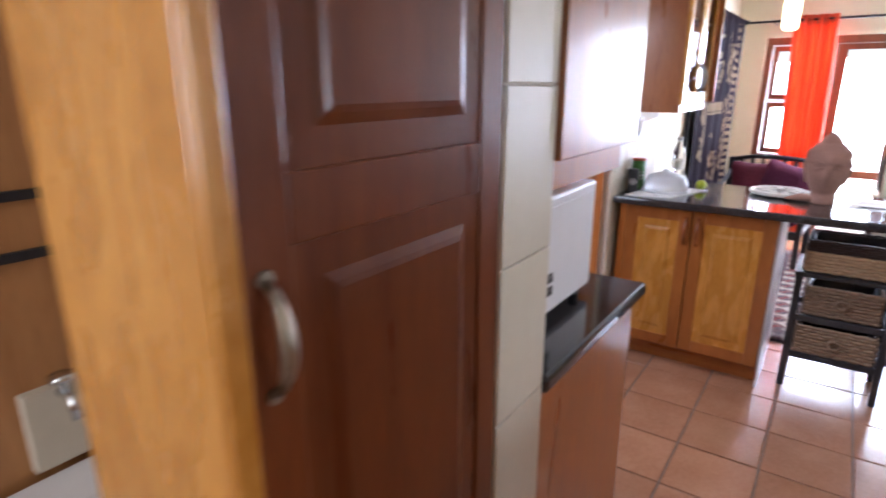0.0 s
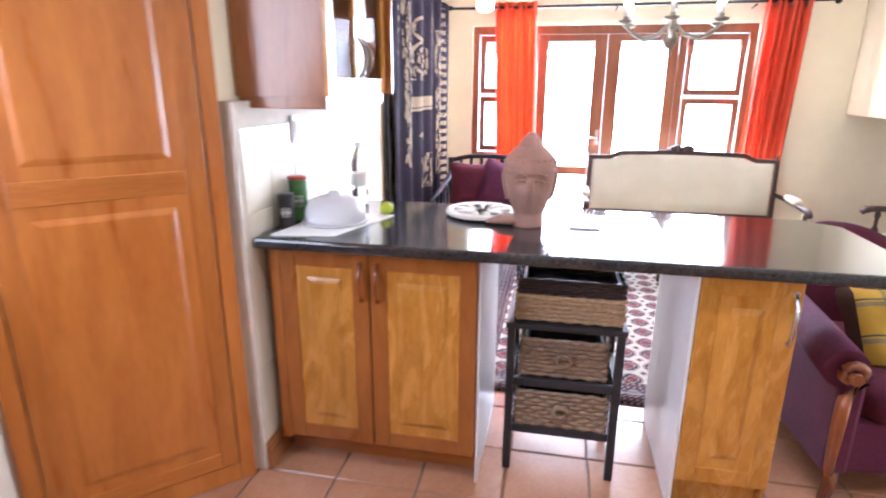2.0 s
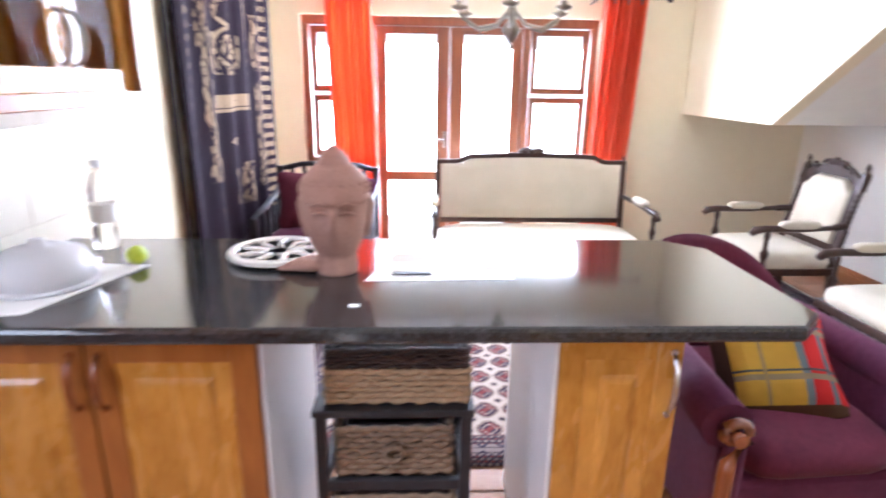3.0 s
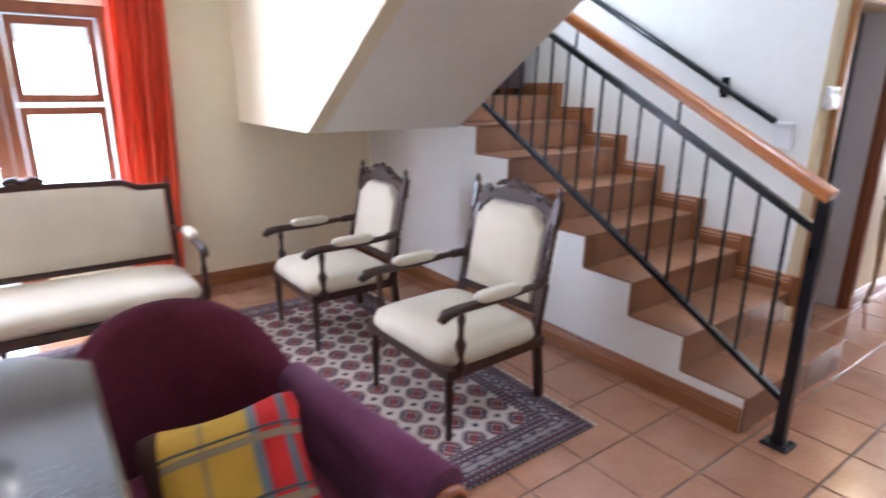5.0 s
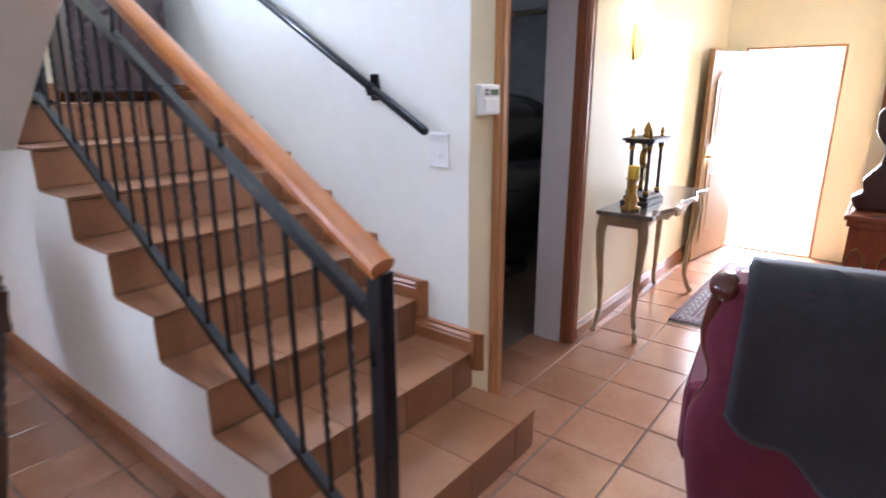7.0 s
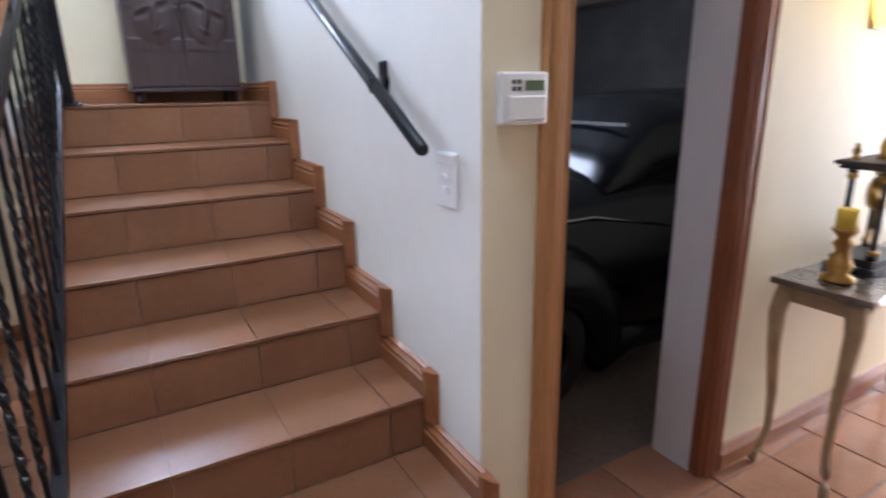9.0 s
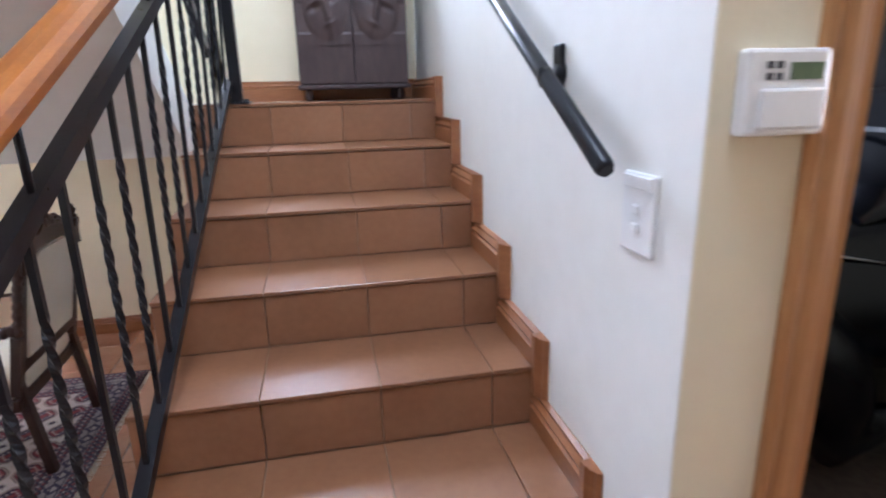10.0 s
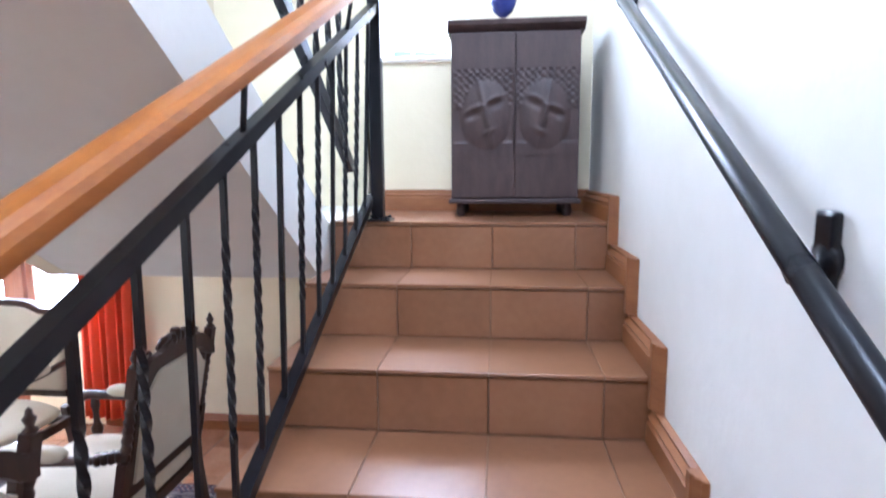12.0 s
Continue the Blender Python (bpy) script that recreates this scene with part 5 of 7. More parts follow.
        part("arm_pad", bm, CREAM_CLOTH, c, "cream padded armrest")
        bm = bmesh.new()
        lathe(bm, [(0.016, 0.31), (0.028, 0.355), (0.014, 0.385), (0.016, 0.415), (0.024, 0.44), (0.026, 0.455), (0.013, 0.485), (0.013, 0.535), (0.02, 0.565), (0.014, 0.608)], (ax, fy + 0.075, 0), 12)
        part("arm_post", bm, MAHOGANY, c)
    return c


carved_chair(pose(2.71, 4.425, 0.012, 0, 0, -88), "carved dark mahogany armchair with cream upholstery", 0.66, 0.61, 1.0)
carved_chair(pose(2.60, 5.54, 0.012, 0, 0, -89), "carved dark mahogany armchair near the back wall", 0.62, 0.59, 0.965)

# settee of the same suite, facing the kitchen
def settee(m):
    c = thing("carved_settee", m, "carved mahogany two-seat settee with cream upholstery", "sofa")
    hw, fy, by, top = 0.76, -0.37, 0.33, 0.94
    for x in (-hw + 0.04, -0.2, 0.2, hw - 0.04):
        bm = bmesh.new()
        turned_leg(bm, x, fy + 0.05, 0, 0.25, 0.022)
        part("leg", bm, MAHOGANY, c)
    for x in (-hw + 0.04, hw - 0.04):
        bm = bmesh.new()
        bar(bm, (x, by + 0.04, 0), (x, by - 0.02, 0.34), 0.04, 0.04)
        part("leg", bm, MAHOGANY, c)
    part("seat_frame", boxes((-hw, fy + 0.02, 0.235, hw, fy + 0.05, 0.285), (-hw, by - 0.05, 0.235, hw, by - 0.02, 0.285), (-hw, fy + 0.05, 0.235, -hw + 0.03, by - 0.05, 0.285), (hw - 0.03, fy + 0.05, 0.235, hw, by - 0.05, 0.285), bevel=0.004), MAHOGANY, c)
    bm = bmesh.new()
    pillow(bm, 2 * hw, 0.64, 0.16, (0, -0.02, 0.33), 9.0, 44, 11)
    part("seat", bm, CREAM_CLOTH, c, "cream upholstered seat")
    n = 26
    out = [(-hw + 0.04, 0.425), (hw - 0.04, 0.425)]

    def head(u):
        a = abs(u)
        return top - 0.075 + (0.055 if a < 0.66 else 0.055 * max(0.0, 1 - (a - 0.66) / 0.12)) * (0.75 + 0.25 * math.cos(u * 2.2))
    for i in range(n + 1):
        u = 1 - 2 * i / n
        out.append((u * (hw - 0.04), head(u) - 0.012))
    bm = bmesh.new()
    loops = []
    for k, off in ((0.99, 0.02), (1.0, 0.0), (0.99, -0.02), (0.96, -0.032), (0.7, -0.038)):
        cz = 0.70
        loops.append([(px * k, by + 0.05 * ((pz - 0.45) / 0.5) + off, cz + (pz - cz) * k) for px, pz in out])
    ring(bm, loops)
    part("backrest", bm, CREAM_CLOTH, c, "cream upholstered back panel")
    bm = bmesh.new()
    loops = []
    for i in range(n * 2 + 1):
        u = -1 + i / n
        x, z = u * (hw - 0.01), head(u)
        loops.append([(x, by + 0.02, z - 0.018), (x, by + 0.075, z - 0.018), (x, by + 0.075, z + 0.018), (x, by + 0.02, z + 0.018)])
    ring(bm, loops, smooth=False)
    for s in (-1, 1):
        tube(bm, [(0, by + 0.045, head(0) + 0.03), (s * 0.035, by + 0.042, head(0) + 0.052), (s * 0.08, by + 0.042, head(0) + 0.042), (s * 0.105, by + 0.042, head(0) + 0.026),
                  (s * 0.092, by + 0.04, head(0) + 0.020)], [0.012, 0.016, 0.013, 0.011, 0.007], 8)
        pillow(bm, 0.07, 0.045, 0.03, (s * 0.06, by + 0.042, head(0) + 0.022), 2.0, 10, 6)
    pillow(bm, 0.06, 0.055, 0.045, (0, by + 0.042, head(0) + 0.028), 2.0, 12, 6)
    part("crest_rail", bm, MAHOGANY, c, "carved top rail with a leaf crest")
    for s in (-1, 1):
        bm = bmesh.new()
        bar(bm, (s * (hw - 0.015), by, 0.32), (s * (hw - 0.015), by + 0.05, 0.88), 0.034, 0.036)
        finial(bm, s * (hw - 0.015), by + 0.05, 0.87, 0.8)
        part("back_post", bm, MAHOGANY, c)
        bm = bmesh.new()
        ax = s * (hw + 0.02)
        tube(bm, [(s * (hw - 0.01), by + 0.02, 0.60), (ax, 0.12, 0.595), (ax, -0.1, 0.59), (ax, fy + 0.10, 0.585), (ax, fy + 0.05, 0.56)], [0.016, 0.018, 0.02, 0.026, 0.018], 10)
        part("arm", bm, MAHOGANY, c)
        bm = bmesh.new()
        pillow(bm, 0.24, 0.065, 0.055, (0, 0, 0), 5.0, 24, 9, Matrix.Translation((ax, 0.03, 0.618)) @ Matrix.Rotation(radians(90), 4, "Z"))
        part("arm_pad", bm, CREAM_CLOTH, c, "cream padded armrest")
        bm = bmesh.new()
        lathe(bm, [(0.016, 0.27), (0.026, 0.34), (0.013, 0.40), (0.022, 0.45), (0.013, 0.49), (0.018, 0.54), (0.013, 0.575)], (ax, fy + 0.13, 0), 12)
        part("arm_post", bm, MAHOGANY, c)
    bm = bmesh.new()
    bar(bm, (-hw + 0.04, by + 0.005, 0.405), (hw - 0.04, by + 0.005, 0.405), 0.03, 0.04)
    part("lower_rail", bm, MAHOGANY, c)
    return c


settee(pose(1.095, 6.0, 0.012))

# black slatted chair with purple cushions in the corner
def slatted_chair(m):
    c = thing("black_armchair", m, "black slatted wooden armchair with purple cushions", "chair")
    for x in (-0.36, 0.36):
        for y, h in ((-0.32, 0.60), (0.30, 0.86)):
            part("leg", one_box(x - 0.022, y - 0.022, 0, x + 0.022, y + 0.022, h, bevel=0.004), BLACK_WOOD, c)
        bm = bmesh.new()
        tube(bm, [(x, -0.36, 0.59), (x, -0.1, 0.62), (x, 0.2, 0.68), (x, 0.30, 0.74)], 0.022, 8, 0.8)
        part("arm", bm, BLACK_WOOD, c)
        for k in range(5):
            y = -0.24 + k * 0.11
            part("slat", one_box(x - 0.008, y - 0.012, 0.32, x + 0.008, y + 0.012, 0.615), BLACK_WOOD, c)
        part("side_rail", one_box(x - 0.018, -0.30, 0.28, x + 0.018, 0.28, 0.33, bevel=0.003), BLACK_WOOD, c)
    part("front_rail", one_box(-0.34, -0.335, 0.26, 0.34, -0.305, 0.33, bevel=0.003), BLACK_WOOD, c)
    bm = bmesh.new()
    tube(bm, [(-0.38, 0.31, 0.83), (-0.2, 0.32, 0.872), (0.0, 0.32, 0.88), (0.2, 0.32, 0.872), (0.38, 0.31, 0.83)], 0.02, 8)
    part("top_rail", bm, BLACK_WOOD, c)
    for k in range(7):
        x = -0.27 + k * 0.09
        part("slat", one_box(x - 0.014, 0.300, 0.34, x + 0.014, 0.316, 0.86), BLACK_WOOD, c)
    bm = bmesh.new()
    pillow(bm, 0.66, 0.58, 0.15, (0, -0.02, 0.40), 6.0, 32, 9)
    part("seat_cushion", bm, PURPLE, c, "mauve velvet seat cushion")
    return c


slatted_chair(pose(-0.50, 5.86, 0.0, 0, 0, -4))


def scatter(m, w, h, mat, label):
    bm = bmesh.new()
    pillow(bm, w, h, 0.14, (0, 0, 0), 6.0, 40, 11, None, 0.0)
    for v in bm.verts:
        r = (abs(v.co.x) / (w / 2)) * (abs(v.co.y) / (h / 2))
        ax, ay = abs(v.co.x) / (w / 2), abs(v.co.y) / (h / 2)
        v.co.x *= 1 + 0.16 * r ** 3 - 0.09 * ax * (1 - ay * ay)
        v.co.y *= 1 + 0.16 * r ** 3 - 0.09 * ay * (1 - ax * ax)
        v.co.z *= max(0.12, 1 - (max(abs(v.co.x) / (w / 2), abs(v.co.y) / (h / 2))) ** 4)
    ob = tagged(part("scatter_cushion", bm, mat), label, "cushion")
    ob.matrix_world = m
    return ob


scatter(pose(-0.58, 5.92, 0.655, 68, 0, 8), 0.44, 0.42, BURGUNDY, "dark plum velvet scatter cushion on a black chair")
scatter(pose(-0.35, 5.86, 0.665, 66, 12, -14), 0.44, 0.42, PURPLE, "purple velvet scatter cushion on a black chair")

# tub armchair beside the counter, facing the kitchen
def tub_chair(m):
    c = thing("velvet_armchair", m, "purple and burgundy velvet armchair with mahogany arm scrolls", "armchair")
    bm = bmesh.new()
    box(bm, -0.36, -0.40, 0.10, 0.36, 0.40, 0.32, bevel=0.03)
    part("base", bm, PURPLE, c)
    bm = bmesh.new()
    pillow(bm, 0.56, 0.76, 0.17, (0, -0.06, 0.375), 6.0, 36, 11)
    part("seat_cushion", bm, BURGUNDY, c, "burgundy velvet seat cushion")
    # curved back: thick shell
    n = 30
    loops = []
    for i in range(n + 1):
        u = -1 + 2 * i / n
        a = radians(90 - u * 82)
        cx, cy = 0.29 * math.cos(a), 0.17 + 0.32 * math.sin(a)
        hgt = 0.60 + 0.25 * (1 - abs(u) ** 2.2)
        nx, ny = math.cos(a), math.sin(a)
        t = 0.055
        prof = []
        for k in range(12):
            b = 2 * math.pi * k / 12
            pr = 1.0
            prof.append((t * math.cos(b), math.sin(b)))
        lp = []
        for dx, s in prof:
            z = 0.14 + (hgt - 0.14) * (0.5 + 0.5 * s)
            lean = 0.07 * (z - 0.2)
            lp.append((cx + nx * (dx + lean), cy + ny * (dx + lean), z))
        loops.append(lp)
    ring_bm = bmesh.new()
    ring(ring_bm, loops)
    part("backrest", ring_bm, BURGUNDY, c, "curved burgundy velvet backrest")
    for s in (-1, 1):
        bm = bmesh.new()
        pts = [(s * 0.315, 0.24, 0.60), (s * 0.335, 0.0, 0.575), (s * 0.36, -0.25, 0.555), (s * 0.375, -0.44, 0.545)]
        tube(bm, pts, [0.055, 0.065, 0.075, 0.075], 14)
        box(bm, s * 0.335 - 0.045, -0.44, 0.12, s * 0.335 + 0.045, 0.25, 0.55, bevel=0.02)
        part("arm", bm, PURPLE, c, "purple velvet rolled arm")
        bm = bmesh.new()
        arc = []
        for i in range(12):
            a = radians(200 - i * 26)
            r = 0.048 - 0.0022 * i
            arc.append((s * 0.375 + s * r * math.cos(a), -0.475, 0.54 + r * math.sin(a)))
        tail = [(s * 0.375 + s * 0.01, -0.48, 0.50 - 0.05 * k) for k in range(1, 8)]
        tube(bm, arc[::-1] + tail, [0.012] * 3 + [0.018] * 9 + [0.024, 0.025, 0.024, 0.022, 0.02, 0.018, 0.016], 8)
        lathe(bm, [(0.022, 0), (0.022, 0.03), (0.0, 0.034)], (s * 0.375, -0.51, 0.54), 12, "y")
        part("arm_scroll", bm, RED_MAHOGANY, c, "polished mahogany scroll")
    for x in (-0.33, 0.33):
        for y in (-0.40, 0.36):
            bm = bmesh.new()
            tube(bm, [(x, y, 0.13), (x * 1.03, y - 0.03, 0.07), (x * 1.06, y - 0.02, 0.0)], [0.032, 0.024, 0.018], 8)
            part("leg", bm, RED_MAHOGANY, c)
    return c


tub_chair(pose(1.43, 3.74, 0.0, 0, 0, 4))
scatter(pose(1.42, 3.62, 0.565, 42, -8, -12), 0.40, 0.40, PLAID, "yellow and red plaid wool cushion on the armchair")

# wing chair with a black throw, its back to the lounge
def wing_chair(m):
    c = thing("wing_chair", m, "burgundy velvet wing chair with mahogany trim", "armchair")
    # local: faces +x, back at x = 0
    bm = bmesh.new()
    n = 20
    loops = []
    for i in range(n + 1):
        z = 0.18 + (1.02 - 0.18) * i / n
        f = i / n
        half = 0.375 + 0.045 * math.sin(f * 3.1) - 0.015 * max(0, f - 0.75) / 0.25 - 0.05 * math.exp(-((f - 0.62) / 0.12) ** 2)
        x = -0.02 - 0.10 * f
        lp = []
        for k in range(16):
            a = 2 * math.pi * k / 16
            lp.append((x + 0.07 * math.copysign(abs(math.sin(a)) ** 0.6, math.sin(a)), half * math.copysign(abs(math.cos(a)) ** 0.35, math.cos(a)), z))
        loops.append(lp)
    ring(bm, loops)
    part("backrest", bm, BURGUNDY, c)
    bm = bmesh.new()
    box(bm, 0.0, -0.37, 0.16, 0.66, 0.37, 0.34, bevel=0.03)
    part("base", bm, BURGUNDY, c)
    bm = bmesh.new()
    pillow(bm, 0.62, 0.60, 0.16, (0.36, 0, 0.40), 6.0, 32, 9)
    part("seat_cushion", bm, BURGUNDY, c)
    for s in (-1, 1):
        bm = bmesh.new()
        box(bm, 0.02, s * 0.38 - 0.06, 0.30, 0.60, s * 0.38 + 0.06, 0.60, bevel=0.05)
        part("arm", bm, BURGUNDY, c)
        bm = bmesh.new()
        pts = []
        for i in range(16):
            f = i / 15
            g = (0.55 + 0.45 * f - 0.18) / 0.84
            half = 0.375 + 0.045 * math.sin(g * 3.1) - 0.015 * max(0, g - 0.75) / 0.25 - 0.05 * math.exp(-((g - 0.62) / 0.12) ** 2)
            pts.append((-0.055 - 0.095 * f, s * (half - 0.012), 0.55 + 0.45 * f))
        tube(bm, pts, [0.012 + 0.010 * i / 15 for i in range(15)] + [0.03], 10)
        lathe(bm, [(0.0, -0.03), (0.036, -0.028), (0.04, 0.0), (0.036, 0.028), (0.0, 0.03)], (-0.15, s * 0.352, 1.0), 14, "x")
        part("trim", bm, DEEP_MAHOGANY, c, "polished mahogany edge trim")
    for x, y in ((0.0, -0.32), (0.0, 0.32), (0.6, -0.32), (0.6, 0.32)):
        bm = bmesh.new()
        tube(bm, [(x, y, 0.16), (x - 0.02, y * 1.04, 0.08), (x - 0.035, y * 1.06, 0.013)], [0.03, 0.022, 0.016], 8)
        part("leg", bm, RED_MAHOGANY, c)
    return c


WING = pose(4.52, 2.33, 0.0, 0, 0, 8)
wing_chair(WING)
bm = bmesh.new()
n, k = 26, 30
rows = []
for i in range(n + 1):
    y = 0.30 - 0.62 * i / n
    row = []
    hang = 0.42 + 0.40 * (i / n) + 0.02 * math.sin(i * 0.7)
    for j in range(k + 1):
        d = -0.16 + (hang + 0.16) * j / k
        fold = 0.012 * math.sin(y * 26 + d * 3) * min(1, max(0, d) * 4)
        if d < 0:
            p = (-0.10 - d * 0.9, y, 1.055 + d * 0.15)
        else:
            p = (-0.205 + 0.10 * d - fold + 0.02 * math.exp(-d * 30) * 4, y * (1 + 0.06 * d), 1.055 - d + 0.01 * math.exp(-d * 20))
        row.append(p)
    rows.append(row)
ring(bm, rows, caps=False, closed=False)
throw = tagged(part("black_throw", bm, BLACK_CLOTH), "black cloth throw hung over the wing chair's back", "throw")
throw.matrix_world = WING
bm = bmesh.new()
tube(bm, [row[-1] for row in rows], 0.009, 6)
part("hem", bm, BLACK_CLOTH, throw)
sm = throw.modifiers.new("thickness", "SOLIDIFY")
sm.thickness, sm.offset = 0.012, 1

# curtains
def curtain(x0, x1, z0, z1, y, label, lean=0.0):
    bm = bmesh.new()
    n = 90
    rows = []
    for j in range(16):
        f = j / 15
        z = z0 + (z1 - z0) * f
        row = []
        for i in range(n + 1):
            u = i / n
            gather = 1.0 + 0.06 * math.sin(f * 2.5)
            ph = u * 2 * math.pi * 6
            row.append(((x0 + x1) / 2 + (u - 0.5) * (x1 - x0) * gather + lean * (1 - f) + 0.012 * math.sin(ph * 0.5 + f * 2), y + 0.035 * math.sin(ph + 0.5 * math.sin(f * 3)) * (0.7 + 0.3 * f), z))
        rows.append(row)
    ring(bm, rows, caps=False, closed=False)
    ob = part("cloth", bm, ORANGE_THIN)
    sm = ob.modifiers.new("thickness", "SOLIDIFY")
    sm.thickness = 0.003
    c = thing("curtain", pose(0, 0, 0), label, "curtain", group="orange curtains at the garden doors")
    ob.parent = c
    for k in range(6):
        bm = bmesh.new()
        x = x0 + (x1 - x0) * (k + 0.5) / 6
        lathe(bm, [(0.020, -0.004), (0.026, -0.004), (0.026, 0.004), (0.020, 0.004), (0.020, -0.004)], (x, y, z1 - 0.06), 14, "x")
        part("eyelet", bm, PEWTER, c)


m_, n_, l_, b_ = nodes("orange_curtain_thin")
tr = n_.new("ShaderNodeBsdfTranslucent")
tr.inputs[0].default_value = (0.90, 0.22, 0.07, 1)
mixer = n_.new("ShaderNodeMixShader")
mixer.inputs[0].default_value = 0.42
co = n_.new("ShaderNodeTexCoord")
nz = n_.new("ShaderNodeTexNoise")
nz.inputs["Scale"].default_value, nz.inputs["Detail"].default_value = 9, 6
l_.new(co.outputs["Object"], nz.inputs["Vector"])
rp = n_.new("ShaderNodeValToRGB")
rp.color_ramp.elements[0].color, rp.color_ramp.elements[1].color = (0.60, 0.070, 0.030, 1), (0.74, 0.12, 0.052, 1)
l_.new(nz.outputs["Fac"], rp.inputs[0])
l_.new(rp.outputs[0], b_.inputs["Base Color"])
b_.inputs["Roughness"].default_value = 0.8
l_.new(b_.outputs[0], mixer.inputs[1])
l_.new(tr.outputs[0], mixer.inputs[2])
l_.new(mixer.outputs[0], n_["Material Output"].inputs["Surface"])
ORANGE_THIN = m_
curtain(-0.55, -0.20, 0.06, 2.17, 6.70, "orange eyelet curtain beside the garden doors", 0.07)
curtain(1.67, 2.00, 0.10, 2.17, 6.70, "orange eyelet curtain at the window's edge", -0.06)
c = thing("curtain_rod", pose(0, 0, 0), "slim black iron curtain rod with round ends", "curtain rod")
bm = bmesh.new()
tube(bm, [(-0.95, 6.70, 2.125), (2.2, 6.70, 2.14)], 0.011)
part("rod", bm, BLACK_IRON, c)
for x in (-0.95, 2.2):
    bm = bmesh.new()
    bmesh.ops.create_icosphere(bm, subdivisions=2, radius=0.024, matrix=Matrix.Translation((x, 6.70, 2.13)))
    part("finial", bm, BLACK_IRON, c)
for x in (-0.7, 0.5, 1.6):
    bm = bmesh.new()
    tube(bm, [(x, WY, 2.10), (x, 6.70, 2.115)], 0.007)
    part("bracket", bm, BLACK_IRON, c)

# batik hanging on the side wall
c = thing("batik_hanging", pose(0, 0, 0), "dark indigo batik cloth printed with tan motifs", "wall hanging")
bm = bmesh.new()
rows = []
for j in range(14):
    f = j / 13
    row = []
    for i in range(81):
        u = i / 80
        y = 4.86 + 1.72 * u
        row.append((WX + 0.055 + 0.030 * math.sin(u * 34 + 0.6 * math.sin(f * 4)) * (0.5 + 0.5 * (1 - f * 0.5)) + 0.02 * u, y, 0.28 + f * 1.86 + 0.012 * math.cos(u * 34) * f))
    rows.append(row)
ring(bm, rows, caps=False, closed=False)
cl = part("cloth", bm, BATIK, c)
sm = cl.modifiers.new("thickness", "SOLIDIFY")
sm.thickness = 0.004
bm = bmesh.new()
tube(bm, [(WX + 0.045, 4.80, 2.14), (WX + 0.045, 6.62, 2.14)], 0.013)
part("batten", bm, BLACK_WOOD, c)
bm = bmesh.new()
tube(bm, [(WX + 0.03, 4.84, 0.25), (WX + 0.03, 4.84, 2.14)], 0.015)
part("border", bm, BLACK_CLOTH, c)

# chandelier and pendant lamp
c = thing("chandelier", pose(0.64, 4.77, 0), "aged brass chandelier with six lit candle lamps", "chandelier")
bm = bmesh.new()
lathe(bm, [(0.0, 1.625), (0.014, 1.64), (0.008, 1.66), (0.03, 1.69), (0.045, 1.72), (0.02, 1.76), (0.028, 1.80), (0.012, 1.84), (0.020, 1.9), (0.008, 1.95), (0.008, 2.46), (0.05, 2.5), (0.055, 2.55)], n=14)
part("stem", bm, PEWTER, c)
for k in range(6):
    a = k * math.pi / 3 + 0.35
    ca, sa = math.cos(a), math.sin(a)
    bm = bmesh.new()
    tube(bm, [(0.02 * ca, 0.02 * sa, 1.80), (0.08 * ca, 0.08 * sa, 1.74), (0.17 * ca, 0.17 * sa, 1.72), (0.25 * ca, 0.25 * sa, 1.76), (0.27 * ca, 0.27 * sa, 1.80)], [0.008, 0.009, 0.008, 0.008, 0.007], 8)
    lathe(bm, [(0.012, 1.79), (0.035, 1.80), (0.038, 1.81), (0.014, 1.815), (0.013, 1.83)], (0.27 * ca, 0.27 * sa, 0), 12)
    arm = part("arm", bm, PEWTER, c)
    bm = bmesh.new()
    lathe(bm, [(0.010, 1.83), (0.010, 1.875)], (0.27 * ca, 0.27 * sa, 0), 10)
    part("candle", bm, CERAMIC, arm)
    bm = bmesh.new()
    lathe(bm, [(0.006, 1.875), (0.016, 1.893), (0.015, 1.91), (0.006, 1.93), (0.0, 1.945)], (0.27 * ca, 0.27 * sa, 0), 10)
    part("bulb", bm, LAMP_WHITE, arm, "lit flame bulb")
c = thing("pendant_lamp", pose(-0.45, 5.25, 0), "frosted glass cylinder pendant lamp", "lamp")
bm = bmesh.new()
lathe(bm, [(0.035, 1.93), (0.055, 1.95), (0.058, 2.10), (0.05, 2.18), (0.02, 2.2)], n=20)
part("shade", bm, WARM_GLOW, c, "frosted glass shade")
bm = bmesh.new()
tube(bm, [(0, 0, 2.2), (0, 0, 2.55)], 0.004)
part("cord", bm, BLACK_IRON, c)

# ---- stairs: railings and skirting ----
def top_x(y):
    return 3.627 + (y - 3.27) * 0.053


def low_x(y):
    return 3.638 + (y - 3.27) * 0.036


def wood_x(y):
    return 3.612 + (y - 3.27) * 0.072


def top_z(y):
    return 0.972 + (y - 3.27) * 0.528


def low_z(y):
    return 0.203 + (y - 3.27) * 0.550


def wood_z(y):
    return 1.134 + (y - 3.27) * 0.521


def rail_post(parent, x, y, z0, z1):
    part("post", one_box(x - 0.024, y - 0.024, z0, x + 0.024, y + 0.024, z1, bevel=0.004), BLACK_IRON, parent)
    bm = bmesh.new()
    box(bm, x - 0.055, y - 0.055, z0, x + 0.055, y + 0.055, z0 + 0.010, bevel=0.002)
    for sx in (-0.038, 0.038):
        for sy in (-0.038, 0.038):
            lathe(bm, [(0.008, 0.010), (0.008, 0.020), (0, 0.021)], (x + sx, y + sy, z0), 6)
    part("base_plate", bm, BLACK_IRON, parent)


